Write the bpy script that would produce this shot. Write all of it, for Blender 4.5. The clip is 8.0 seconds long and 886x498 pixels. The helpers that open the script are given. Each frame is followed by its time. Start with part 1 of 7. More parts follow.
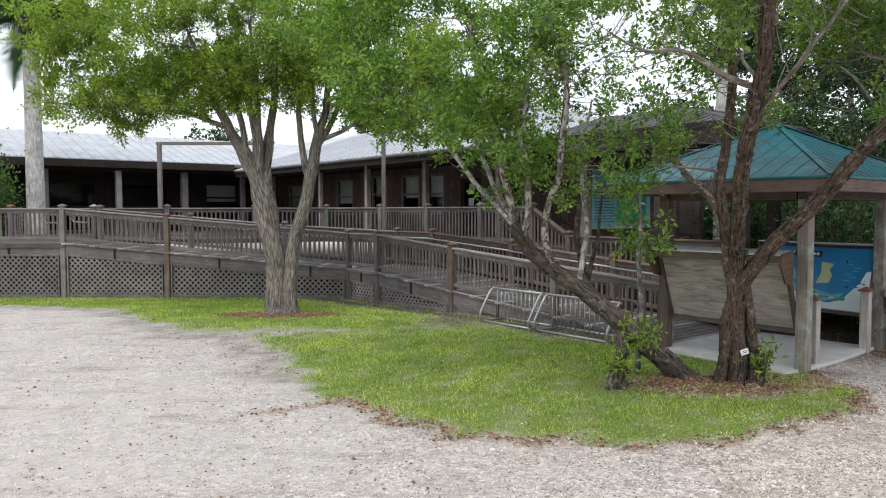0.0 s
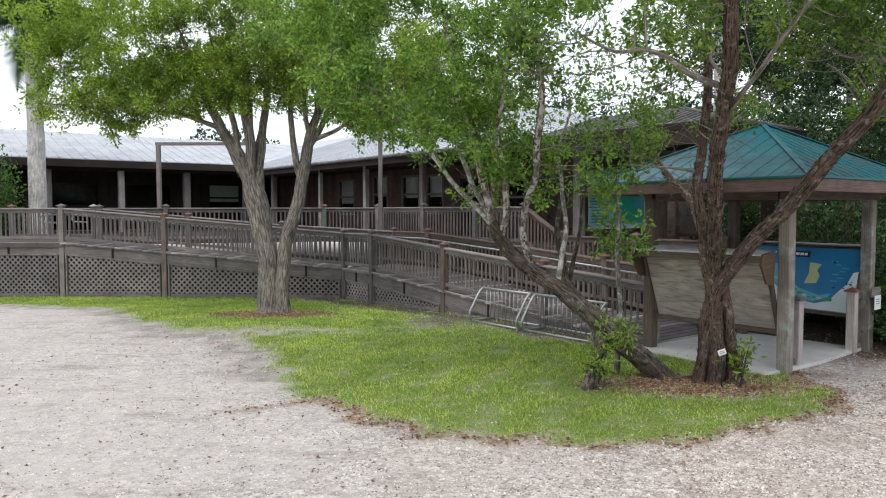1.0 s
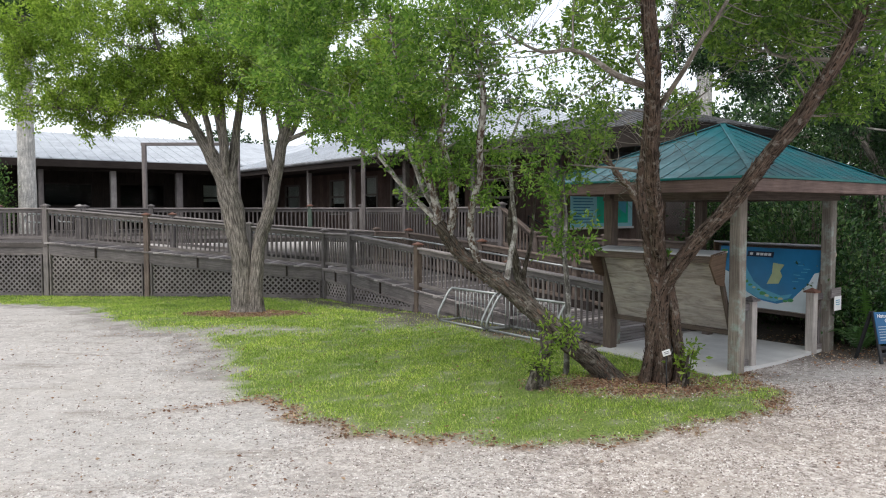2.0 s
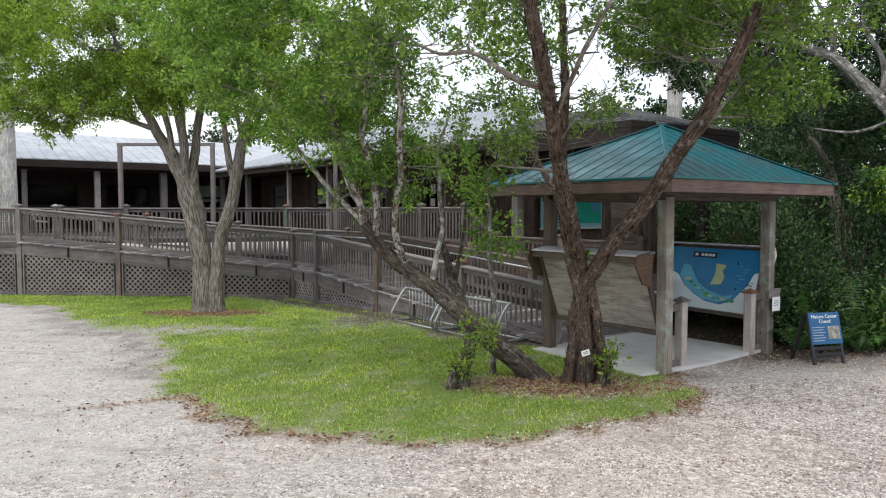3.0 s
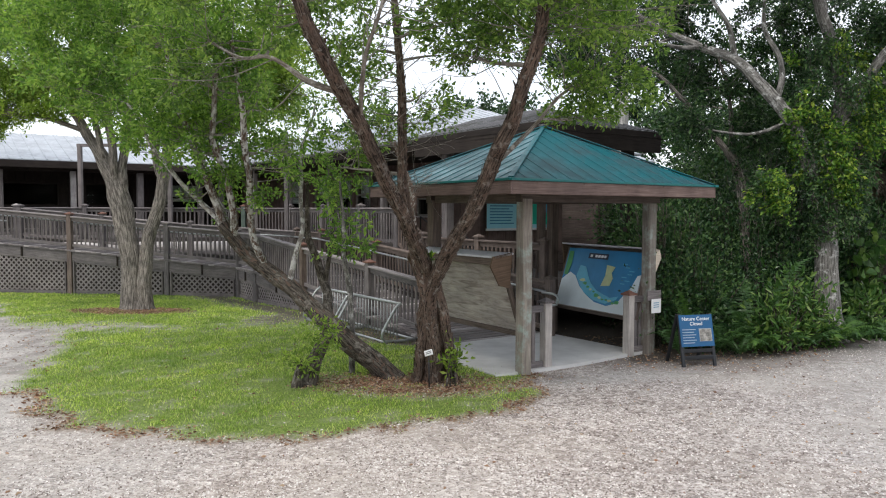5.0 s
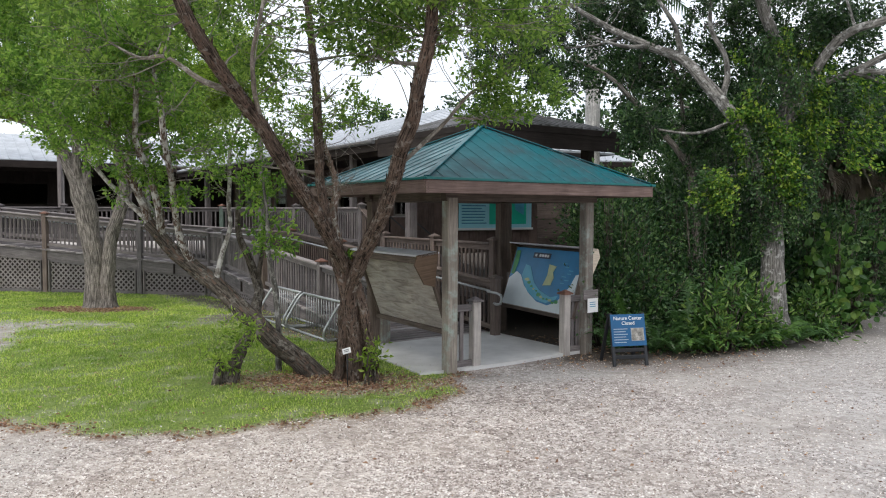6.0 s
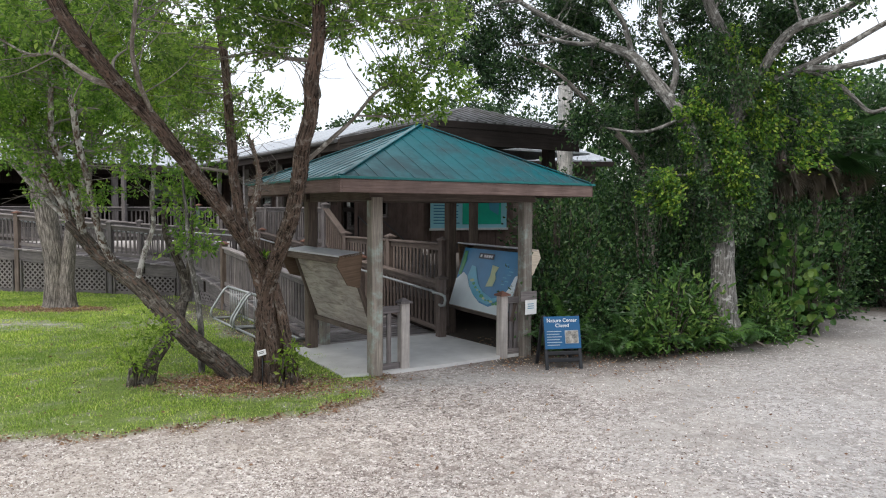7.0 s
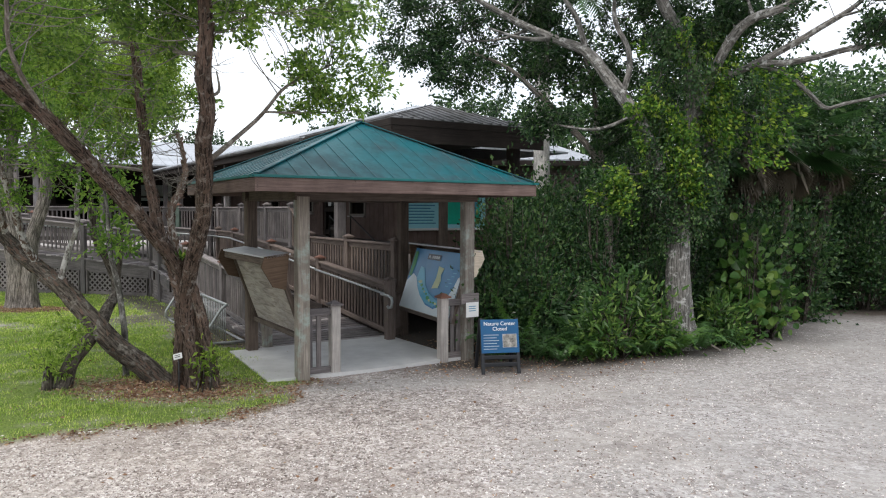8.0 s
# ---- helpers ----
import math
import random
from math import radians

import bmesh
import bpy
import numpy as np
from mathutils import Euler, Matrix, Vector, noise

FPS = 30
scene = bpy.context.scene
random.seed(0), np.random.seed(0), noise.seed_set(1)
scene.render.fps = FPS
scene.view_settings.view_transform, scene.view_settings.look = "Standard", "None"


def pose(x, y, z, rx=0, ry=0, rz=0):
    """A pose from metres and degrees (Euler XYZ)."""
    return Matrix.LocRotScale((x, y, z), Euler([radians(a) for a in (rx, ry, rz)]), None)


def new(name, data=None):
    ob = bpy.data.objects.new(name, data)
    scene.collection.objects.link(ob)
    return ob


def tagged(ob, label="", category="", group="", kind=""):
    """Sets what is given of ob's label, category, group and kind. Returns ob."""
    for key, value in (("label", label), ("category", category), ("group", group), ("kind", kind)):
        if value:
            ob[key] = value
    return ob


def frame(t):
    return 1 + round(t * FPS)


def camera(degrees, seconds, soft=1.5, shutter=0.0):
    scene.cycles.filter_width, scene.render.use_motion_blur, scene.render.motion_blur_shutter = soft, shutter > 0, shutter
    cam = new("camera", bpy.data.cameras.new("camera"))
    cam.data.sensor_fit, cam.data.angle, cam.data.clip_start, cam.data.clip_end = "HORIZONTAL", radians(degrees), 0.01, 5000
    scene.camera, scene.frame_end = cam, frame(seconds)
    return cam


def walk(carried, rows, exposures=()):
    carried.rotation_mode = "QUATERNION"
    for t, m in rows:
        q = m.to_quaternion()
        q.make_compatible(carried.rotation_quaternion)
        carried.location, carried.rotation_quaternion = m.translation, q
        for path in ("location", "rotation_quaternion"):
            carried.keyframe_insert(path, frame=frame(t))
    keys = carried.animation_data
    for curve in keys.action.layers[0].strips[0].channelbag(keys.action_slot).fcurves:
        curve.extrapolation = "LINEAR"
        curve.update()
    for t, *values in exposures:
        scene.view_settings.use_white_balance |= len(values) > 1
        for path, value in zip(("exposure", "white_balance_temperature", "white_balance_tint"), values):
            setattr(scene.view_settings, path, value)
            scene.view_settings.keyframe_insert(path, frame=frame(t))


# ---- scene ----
# One shot from a slow sideways drift past a nature centre's entrance.
cam = camera(62.1, 8.0, soft=1.1)
METRES, EYE, TILT, LEAN, TURN = 7.309, 2.05, 0.0, 0.0, 0.0
ROWS = [
    (0.0, 0.0, 0.0, 0.0, -0.01, -3.09, 0.15),
    (0.5, 0.0213, -0.0013, -0.0005, 0.44, -3.08, 0.13),
    (1.0, 0.0522, -0.0022, -0.0008, 0.82, -3.07, 0.13),
    (2.5, 0.2167, -0.0044, -0.0009, 1.88, -3.06, 0.08),
    (3.0, 0.2866, -0.0064, -0.0004, 2.17, -3.06, 0.05),
    (3.5, 0.3555, -0.0082, 0.0006, 2.52, -3.07, -0.01),
    (4.0, 0.4233, -0.0082, 0.0019, 2.94, -3.07, -0.07),
    (5.5, 0.6332, -0.0062, 0.0003, 4.36, -3.02, -0.18),
    (6.0, 0.7075, -0.001, -0.0007, 4.83, -3.01, -0.2),
    (6.5, 0.7802, 0.0137, -0.0004, 5.32, -3.03, -0.22),
    (7.0, 0.8511, 0.0355, -0.0006, 5.79, -3.01, -0.26),
    (7.5, 0.9197, 0.0607, -0.0003, 6.29, -3.02, -0.3),
    (8.0, 0.9851, 0.0876, -0.0003, 6.9, -3.02, -0.29),
]
EXPOSURE = 0.0
walk(cam, [(t, pose(0, 0, EYE, TILT, LEAN, TURN) @ pose(METRES * x, METRES * y, METRES * z, 90 + pitch, roll, yaw)) for t, x, y, z, yaw, pitch, roll in ROWS],
     exposures=[(0.0, EXPOSURE), (8.0, EXPOSURE)])

# ---- light: a bright overcast sky with a broad, weak sun behind thin cloud ----
SUN_HEIGHT, SUN_TURN = 58.0, 200.0
world = bpy.data.worlds.new("overcast_sky")
scene.world = world
world.use_nodes = True
wn, wl = world.node_tree.nodes, world.node_tree.links
wn.clear()
sky = wn.new("ShaderNodeTexSky")
sky.sky_type, sky.sun_disc = "NISHITA", False
sky.sun_elevation, sky.sun_rotation = radians(SUN_HEIGHT), radians(SUN_TURN)
sky.air_density, sky.dust_density = 1.0, 3.0
clear_air = wn.new("ShaderNodeBackground")
clear_air.inputs["Strength"].default_value = 0.06
cloud_map = wn.new("ShaderNodeTexNoise")
cloud_map.inputs["Scale"].default_value, cloud_map.inputs["Detail"].default_value = 2.2, 5.0
cloud_tone = wn.new("ShaderNodeValToRGB")
cloud_tone.color_ramp.elements[0].position, cloud_tone.color_ramp.elements[0].color = 0.3, (0.86, 0.90, 0.96, 1)
cloud_tone.color_ramp.elements[1].position, cloud_tone.color_ramp.elements[1].color = 0.7, (1.0, 1.0, 1.0, 1)
cloud = wn.new("ShaderNodeBackground")
cloud.inputs["Strength"].default_value = 1.15
both = wn.new("ShaderNodeAddShader")
out = wn.new("ShaderNodeOutputWorld")
wl.new(sky.outputs["Color"], clear_air.inputs["Color"])
wl.new(cloud_map.outputs["Fac"], cloud_tone.inputs["Fac"])
wl.new(cloud_tone.outputs["Color"], cloud.inputs["Color"])
wl.new(clear_air.outputs["Background"], both.inputs[0])
wl.new(cloud.outputs["Background"], both.inputs[1])
wl.new(both.outputs["Shader"], out.inputs["Surface"])
sun = new("sun", bpy.data.lights.new("sun", "SUN"))
sun.data.energy, sun.data.angle, sun.data.color = 1.2, radians(25), (1.0, 0.96, 0.9)
sun.matrix_basis = pose(0, 0, 30, 90 - SUN_HEIGHT, 0, 180 - SUN_TURN)

# ---- the plan: the pavilion's front corner, and the two ways along which all is built ----
CORNER, WAY_A, WAY_B, UP = Vector((4.49, 9.10, 0)), Vector((0.7826, 0.6225, 0)), Vector((-0.6225, 0.7826, 0)), Vector((0, 0, 1))
rng = np.random.default_rng(7)


def at(a, b, z=0.0):
    """A place by its metres along the pavilion's two sides."""
    return CORNER + WAY_A * a + WAY_B * b + UP * z


# ---- mesh building ----
class Build:
    def __init__(self):
        self.v, self.f, self.uv, self.smooth = [], [], [], []

    def add(self, verts, faces, uvs, smooth=False):
        n = len(self.v)
        self.v += [tuple(p) for p in verts]
        for face, uv in zip(faces, uvs):
            self.f.append([n + i for i in face])
            self.uv += uv
            self.smooth.append(smooth)
        return self

    def beam(self, p0, p1, w, h, up=UP, ch=0.006):
        """A board from p0 to p1, w wide and h high, with its long edges worn off."""
        p0, p1 = Vector(p0), Vector(p1)
        along = (p1 - p0).normalized()
        side = along.cross(Vector(up)).normalized()
        top = side.cross(along)
        x, y = w / 2, h / 2
        ring = [(x, -y + ch), (x, y - ch), (x - ch, y), (-x + ch, y), (-x, y - ch), (-x, -y + ch), (-x + ch, -y), (x - ch, -y)]
        verts = [p + side * s + top * q for p in (p0, p1) for s, q in ring]
        length, rims, run = (p1 - p0).length, [], 0.0
        for i in range(8):
            rims.append(run)
            (s0, q0), (s1, q1) = ring[i], ring[(i + 1) % 8]
            run += math.hypot(s1 - s0, q1 - q0)
        rims.append(run)
        faces = [(i, (i + 1) % 8, 8 + (i + 1) % 8, 8 + i) for i in range(8)]
        uvs = [[(0, rims[i]), (0, rims[i + 1]), (length, rims[i + 1]), (length, rims[i])] for i in range(8)]
        faces += [tuple(range(7, -1, -1)), tuple(range(8, 16))]
        uvs += [[(s * 0.2, q) for s, q in reversed(ring)], [(s * 0.2, q) for s, q in ring]]
        return self.add(verts, faces, uvs)

    def tube(self, points, radii, sides=8, wobble=0.0, furrow=0.0):
        """A round limb or pipe through points; radii one by one, or one for all."""
        pts = [Vector(p) for p in points]
        if isinstance(radii, (int, float)):
            radii = [radii] * len(pts)
        n, verts, run, runs = len(pts), [], 0.0, []
        ref = Vector((0.37, 0.61, 0.70))
        for i, p in enumerate(pts):
            way = (pts[min(i + 1, n - 1)] - pts[max(i - 1, 0)]).normalized()
            ref = (ref - way * ref.dot(way)).normalized()
            other = way.cross(ref)
            if i:
                run += (p - pts[i - 1]).length
            runs.append(run)
            for k in range(sides):
                a = 2 * math.pi * k / sides
                r = radii[i] * (1 + wobble * noise.noise((p.x * 3 + math.cos(a) * 1.7, p.y * 3 + math.sin(a) * 1.7, p.z * 2.2)))
                if furrow:
                    groove = abs(noise.noise((math.cos(a) * 3.4 + p.x, math.sin(a) * 3.4 + p.y, run * 1.3)))
                    r *= 1 + furrow * (0.5 - 1.9 * max(0.0, 0.3 - groove) + 0.18 * noise.noise((math.cos(a) * 7 + 7, math.sin(a) * 7, run * 3))) - 0.3 * furrow
                verts.append(p + ref * (r * math.cos(a)) + other * (r * math.sin(a)))
        faces, uvs = [], []
        for i in range(n - 1):
            for k in range(sides):
                m = (k + 1) % sides
                faces.append((i * sides + k, i * sides + m, (i + 1) * sides + m, (i + 1) * sides + k))
                g = 2 * math.pi * max(radii) / sides
                uvs.append([(runs[i], k * g), (runs[i], (k + 1) * g), (runs[i + 1], (k + 1) * g), (runs[i + 1], k * g)])
        self.add(verts, faces, uvs, True)
        ends = [tuple(range(sides - 1, -1, -1)), tuple((n - 1) * sides + k for k in range(sides))]
        base = len(self.v) - len(verts)
        for e in ends:
            self.f.append([base + i for i in e])
            self.uv += [(0, 0)] * sides
            self.smooth.append(False)
        return self

    def slab(self, poly, drop):
        """A flat plate: poly is its upper face, counter-clockwise from above, drop the way to its lower face."""
        poly, drop = [Vector(p) for p in poly], Vector(drop)
        n = len(poly)
        e0 = (poly[1] - poly[0]).normalized()
        e1 = (poly[1] - poly[0]).cross(poly[2] - poly[0]).normalized().cross(e0)
        flat = [((p - poly[0]).dot(e0), (p - poly[0]).dot(e1)) for p in poly]
        faces = [tuple(range(n)), tuple(range(2 * n - 1, n - 1, -1))]
        uvs = [flat, flat[::-1]]
        for i in range(n):
            m = (i + 1) % n
            faces.append((i, n + i, n + m, m))
            length = (poly[m] - poly[i]).length
            uvs.append([(0, 0), (0, drop.length), (length, drop.length), (length, 0)])
        return self.add(poly + [p + drop for p in poly], faces, uvs)

    def mesh(self, name, material):
        me = bpy.data.meshes.new(name)
        me.from_pydata(self.v, [], self.f)
        layer = me.uv_layers.new(name="grain")
        layer.data.foreach_set("uv", np.array(self.uv, np.float32).ravel())
        me.polygons.foreach_set("use_smooth", self.smooth)
        me.materials.append(material)
        me.update()
        return me


def thing(name, place, label, category, group="", kind=""):
    ob = new(name)
    ob.location = place
    ob.empty_display_size = 0.2
    return tagged(ob, label, category, group, kind)


def part(name, build, material, parent, label="", kind=""):
    """One mesh object, built in world coordinates, under a thing or a part."""
    me = build if isinstance(build, bpy.types.Mesh) else build.mesh(name, material)
    ob = new(name, me)
    if parent is not None:
        ob.parent = parent
        ob.matrix_parent_inverse = parent.matrix_basis.inverted()
    return tagged(ob, label, kind=kind)


def placed(name, me, m, parent):
    """A piece that shares its mesh with others of its kind."""
    ob = new(name, me)
    ob.parent = parent
    ob.matrix_parent_inverse = parent.matrix_basis.inverted()
    ob.matrix_basis = m
    return ob


def raw_mesh(name, verts, faces, material, smooth=False, groups=3):
    """A mesh from whole arrays: verts (n, 3), faces (m, groups)."""
    me = bpy.data.meshes.new(name)
    verts, faces = np.asarray(verts, np.float32), np.asarray(faces, np.int32)
    me.vertices.add(len(verts))
    me.vertices.foreach_set("co", verts.ravel())
    me.loops.add(faces.size)
    me.loops.foreach_set("vertex_index", faces.ravel())
    me.polygons.add(len(faces))
    me.polygons.foreach_set("loop_start", np.arange(0, faces.size, groups, dtype=np.int32))
    me.polygons.foreach_set("loop_total", np.full(len(faces), groups, np.int32))
    me.polygons.foreach_set("use_smooth", np.full(len(faces), smooth))
    me.materials.append(material)
    me.update()
    me.validate()
    return me


# ---- materials ----
def nodes_of(name):
    m = bpy.data.materials.new(name)
    m.use_nodes = True
    return m, m.node_tree.nodes, m.node_tree.links, m.node_tree.nodes["Principled BSDF"]


def ramp(ns, ls, source, stops):
    r = ns.new("ShaderNodeValToRGB")
    while len(r.color_ramp.elements) < len(stops):
        r.color_ramp.elements.new(0.5)
    for e, (at_, c) in zip(r.color_ramp.elements, stops):
        e.position, e.color = at_, (*c, 1)
    ls.new(source, r.inputs["Fac"])
    return r.outputs["Color"]


def noise_of(ns, ls, vector, scale, detail=4.0, rough=0.55):
    n = ns.new("ShaderNodeTexNoise")
    n.inputs["Scale"].default_value, n.inputs["Detail"].default_value, n.inputs["Roughness"].default_value = scale, detail, rough
    if vector is not None:
        ls.new(vector, n.inputs["Vector"])
    return n.outputs["Fac"]


def mixed(ns, ls, fac, a, b, kind="MIX"):
    m = ns.new("ShaderNodeMix")
    m.data_type, m.blend_type = "RGBA", kind
    for socket, value in ((m.inputs[0], fac), (m.inputs[6], a), (m.inputs[7], b)):
        if isinstance(value, bpy.types.NodeSocket):
            ls.new(value, socket)
        elif isinstance(value, tuple):
            socket.default_value = (*value, 1)
        else:
            socket.default_value = value
    return m.outputs[2]


def scaled(ns, ls, vector, scale, shift=None):
    m = ns.new("ShaderNodeMapping")
    m.inputs["Scale"].default_value = scale
    ls.new(vector, m.inputs["Vector"])
    if shift is not None:
        ls.new(shift, m.inputs["Location"])
    return m.outputs["Vector"]


def bumped(ns, ls, bsdf, height, strength, distance):
    b = ns.new("ShaderNodeBump")
    b.inputs["Strength"].default_value, b.inputs["Distance"].default_value = strength, distance
    ls.new(height, b.inputs["Height"])
    ls.new(b.outputs["Normal"], bsdf.inputs["Normal"])


def wood(name, dark, mid, light, roughness=0.85, stain=None, stain_amount=0.5):
    """Sawn timber: grain along the board, blotches of weather, each board a little different."""
    m, ns, ls, bsdf = nodes_of(name)
    uv, info = ns.new("ShaderNodeUVMap"), ns.new("ShaderNodeObjectInfo")
    apart = ns.new("ShaderNodeVectorMath")
    apart.operation = "SCALE"
    apart.inputs[0].default_value = (37.0, 11.0, 5.0)
    ls.new(info.outputs["Random"], apart.inputs["Scale"])
    grain = noise_of(ns, ls, scaled(ns, ls, uv.outputs["UV"], (3.0, 90.0, 1.0), apart.outputs["Vector"]), 1.0, 5.0, 0.6)
    place = ns.new("ShaderNodeNewGeometry").outputs["Position"]
    blotch = noise_of(ns, ls, place, 2.3, 5.0, 0.65)
    col = ramp(ns, ls, grain, [(0.25, dark), (0.5, mid), (0.78, light)])
    weather = ramp(ns, ls, blotch, [(0.3, (0.62, 0.6, 0.6)), (0.7, (1.25, 1.22, 1.2))])
    col = mixed(ns, ls, 0.8, col, weather, "MULTIPLY")
    each = ramp(ns, ls, info.outputs["Random"], [(0.0, (0.72, 0.72, 0.74)), (1.0, (1.22, 1.18, 1.14))])
    col = mixed(ns, ls, 0.7, col, each, "MULTIPLY")
    if stain:
        spots = ramp(ns, ls, noise_of(ns, ls, place, 5.0, 6.0, 0.7), [(0.52, (0, 0, 0)), (0.68, (1, 1, 1))])
        keep = ns.new("ShaderNodeMath")
        keep.operation = "MULTIPLY"
        keep.inputs[1].default_value = stain_amount
        ls.new(spots, keep.inputs[0])
        col = mixed(ns, ls, keep.outputs[0], col, stain)
    ls.new(col, bsdf.inputs["Base Color"])
    bsdf.inputs["Roughness"].default_value = roughness
    bsdf.inputs["Specular IOR Level"].default_value = 0.25
    bumped(ns, ls, bsdf, grain, 0.35, 0.004)
    return m


def plain(name, colour, roughness=0.6, metal=0.0, vary=0.25, scale=6.0, bump=0.0, specular=0.4):
    m, ns, ls, bsdf = nodes_of(name)
    place = ns.new("ShaderNodeNewGeometry").outputs["Position"]
    tone = ramp(ns, ls, noise_of(ns, ls, place, scale, 6.0, 0.65), [(0.25, (1 - vary,) * 3), (0.75, (1 + vary,) * 3)])
    ls.new(mixed(ns, ls, 1.0, colour, tone, "MULTIPLY"), bsdf.inputs["Base Color"])
    bsdf.inputs["Roughness"].default_value, bsdf.inputs["Metallic"].default_value = roughness, metal
    bsdf.inputs["Specular IOR Level"].default_value = specular
    if bump:
        bumped(ns, ls, bsdf, noise_of(ns, ls, place, scale * 9, 4.0), 0.4, bump)
    return m


def foliage(name, shades, gloss=0.42, through_leaf=0.35, clump_size=1.3, clump_depth=0.8):
    """Leaves: each one its own shade, some light passing through."""
    m, ns, ls, bsdf = nodes_of(name)
    geo = ns.new("ShaderNodeNewGeometry")
    col = ramp(ns, ls, geo.outputs["Random Per Island"], [(i / (len(shades) - 1), c) for i, c in enumerate(shades)])
    clump = ramp(ns, ls, noise_of(ns, ls, geo.outputs["Position"], clump_size, 3.0), [(0.3, (0.65, 0.72, 0.7)), (0.7, (1.3, 1.22, 1.1))])
    col = mixed(ns, ls, clump_depth, col, clump, "MULTIPLY")
    ls.new(col, bsdf.inputs["Base Color"])
    bsdf.inputs["Roughness"].default_value = gloss
    bsdf.inputs["Specular IOR Level"].default_value = 0.35
    thin = ns.new("ShaderNodeBsdfTranslucent")
    ls.new(mixed(ns, ls, 1.0, col, (1.12, 1.22, 0.85), "MULTIPLY"), thin.inputs["Color"])
    mix = ns.new("ShaderNodeMixShader")
    mix.inputs["Fac"].default_value = through_leaf
    ls.new(bsdf.outputs["BSDF"], mix.inputs[1])
    ls.new(thin.outputs["BSDF"], mix.inputs[2])
    ls.new(mix.outputs["Shader"], ns["Material Output"].inputs["Surface"])
    return m


def bark(name, dark, light, scale=1.0, lichen=None, lichen_from=0.54):
    m, ns, ls, bsdf = nodes_of(name)
    uv = ns.new("ShaderNodeUVMap").outputs["UV"]
    place = ns.new("ShaderNodeNewGeometry").outputs["Position"]
    ridge = noise_of(ns, ls, scaled(ns, ls, uv, (5.0 * scale, 26.0 * scale, 1.0)), 1.0, 6.0, 0.7)
    mid = tuple((a + b) * 0.42 for a, b in zip(dark, light))
    col = ramp(ns, ls, ridge, [(0.4, dark), (0.49, mid), (0.6, light)])
    fine = noise_of(ns, ls, scaled(ns, ls, uv, (40.0 * scale, 150.0 * scale, 1.0)), 1.0, 4.0, 0.7)
    col = mixed(ns, ls, 0.8, col, ramp(ns, ls, fine, [(0.35, (0.55, 0.54, 0.53)), (0.65, (1.3, 1.3, 1.3))]), "MULTIPLY")
    tone = ramp(ns, ls, noise_of(ns, ls, place, 3.0, 5.0, 0.7), [(0.3, (0.6, 0.6, 0.6)), (0.7, (1.35, 1.3, 1.25))])
    col = mixed(ns, ls, 0.85, col, tone, "MULTIPLY")
    if lichen:
        spots = ramp(ns, ls, noise_of(ns, ls, place, 11.0, 5.0, 0.7), [(lichen_from, (0, 0, 0)), (lichen_from + 0.09, (0.75, 0.75, 0.75))])
        col = mixed(ns, ls, spots, col, lichen)
    ls.new(col, bsdf.inputs["Base Color"])
    bsdf.inputs["Roughness"].default_value, bsdf.inputs["Specular IOR Level"].default_value = 0.92, 0.2
    bumped(ns, ls, bsdf, ridge, 1.0, 0.02)
    return m


def sheet_metal(name, colour, worn, roughness, metal, specular=0.5):
    m, ns, ls, bsdf = nodes_of(name)
    place = ns.new("ShaderNodeNewGeometry").outputs["Position"]
    spread = ramp(ns, ls, noise_of(ns, ls, place, 1.6, 7.0, 0.68), [(0.42, (0, 0, 0)), (0.62, (1, 1, 1))])
    fine = ramp(ns, ls, noise_of(ns, ls, place, 26.0, 4.0, 0.7), [(0.3, (0.82, 0.82, 0.82)), (0.7, (1.15, 1.15, 1.15))])
    col = mixed(ns, ls, 1.0, mixed(ns, ls, spread, colour, worn), fine, "MULTIPLY")
    ls.new(col, bsdf.inputs["Base Color"])
    rough = ns.new("ShaderNodeMapRange")
    rough.inputs["To Min"].default_value, rough.inputs["To Max"].default_value = roughness, min(1.0, roughness + 0.25)
    ls.new(spread, rough.inputs["Value"])
    ls.new(rough.outputs["Result"], bsdf.inputs["Roughness"])
    bsdf.inputs["Metallic"].default_value = metal
    bsdf.inputs["Specular IOR Level"].default_value = specular
    return m


GREY_WOOD = wood("weathered_grey_timber", (0.09, 0.082, 0.084), (0.175, 0.163, 0.165), (0.3, 0.285, 0.285))
RAIL_WOOD = wood("worn_grey_rail_timber", (0.13, 0.12, 0.122), (0.25, 0.235, 0.237), (0.4, 0.385, 0.385))
GREY_WOOD_LIGHT = wood("bleached_grey_timber", (0.2, 0.19, 0.192), (0.36, 0.345, 0.348), (0.54, 0.525, 0.525))
BROWN_WOOD = wood("stained_brown_timber", (0.06, 0.046, 0.039), (0.122, 0.098, 0.083), (0.205, 0.168, 0.144))
WARM_WOOD = wood("brown_grey_timber", (0.085, 0.068, 0.06), (0.162, 0.132, 0.118), (0.265, 0.222, 0.2))
DECK_WOOD = wood("trodden_deck_timber", (0.05, 0.046, 0.045), (0.095, 0.088, 0.087), (0.16, 0.15, 0.148), roughness=0.95)
GREEN_WOOD = wood("algae_stained_timber", (0.125, 0.113, 0.1), (0.235, 0.216, 0.19), (0.375, 0.352, 0.318), stain=(0.36, 0.45, 0.41), stain_amount=0.75)
PALE_GREY_WOOD = wood("silvered_post_timber", (0.26, 0.245, 0.235), (0.42, 0.405, 0.39), (0.58, 0.565, 0.55))
FASCIA_WOOD = wood("reddish_fascia_timber", (0.1, 0.068, 0.06), (0.175, 0.127, 0.114), (0.27, 0.205, 0.188))
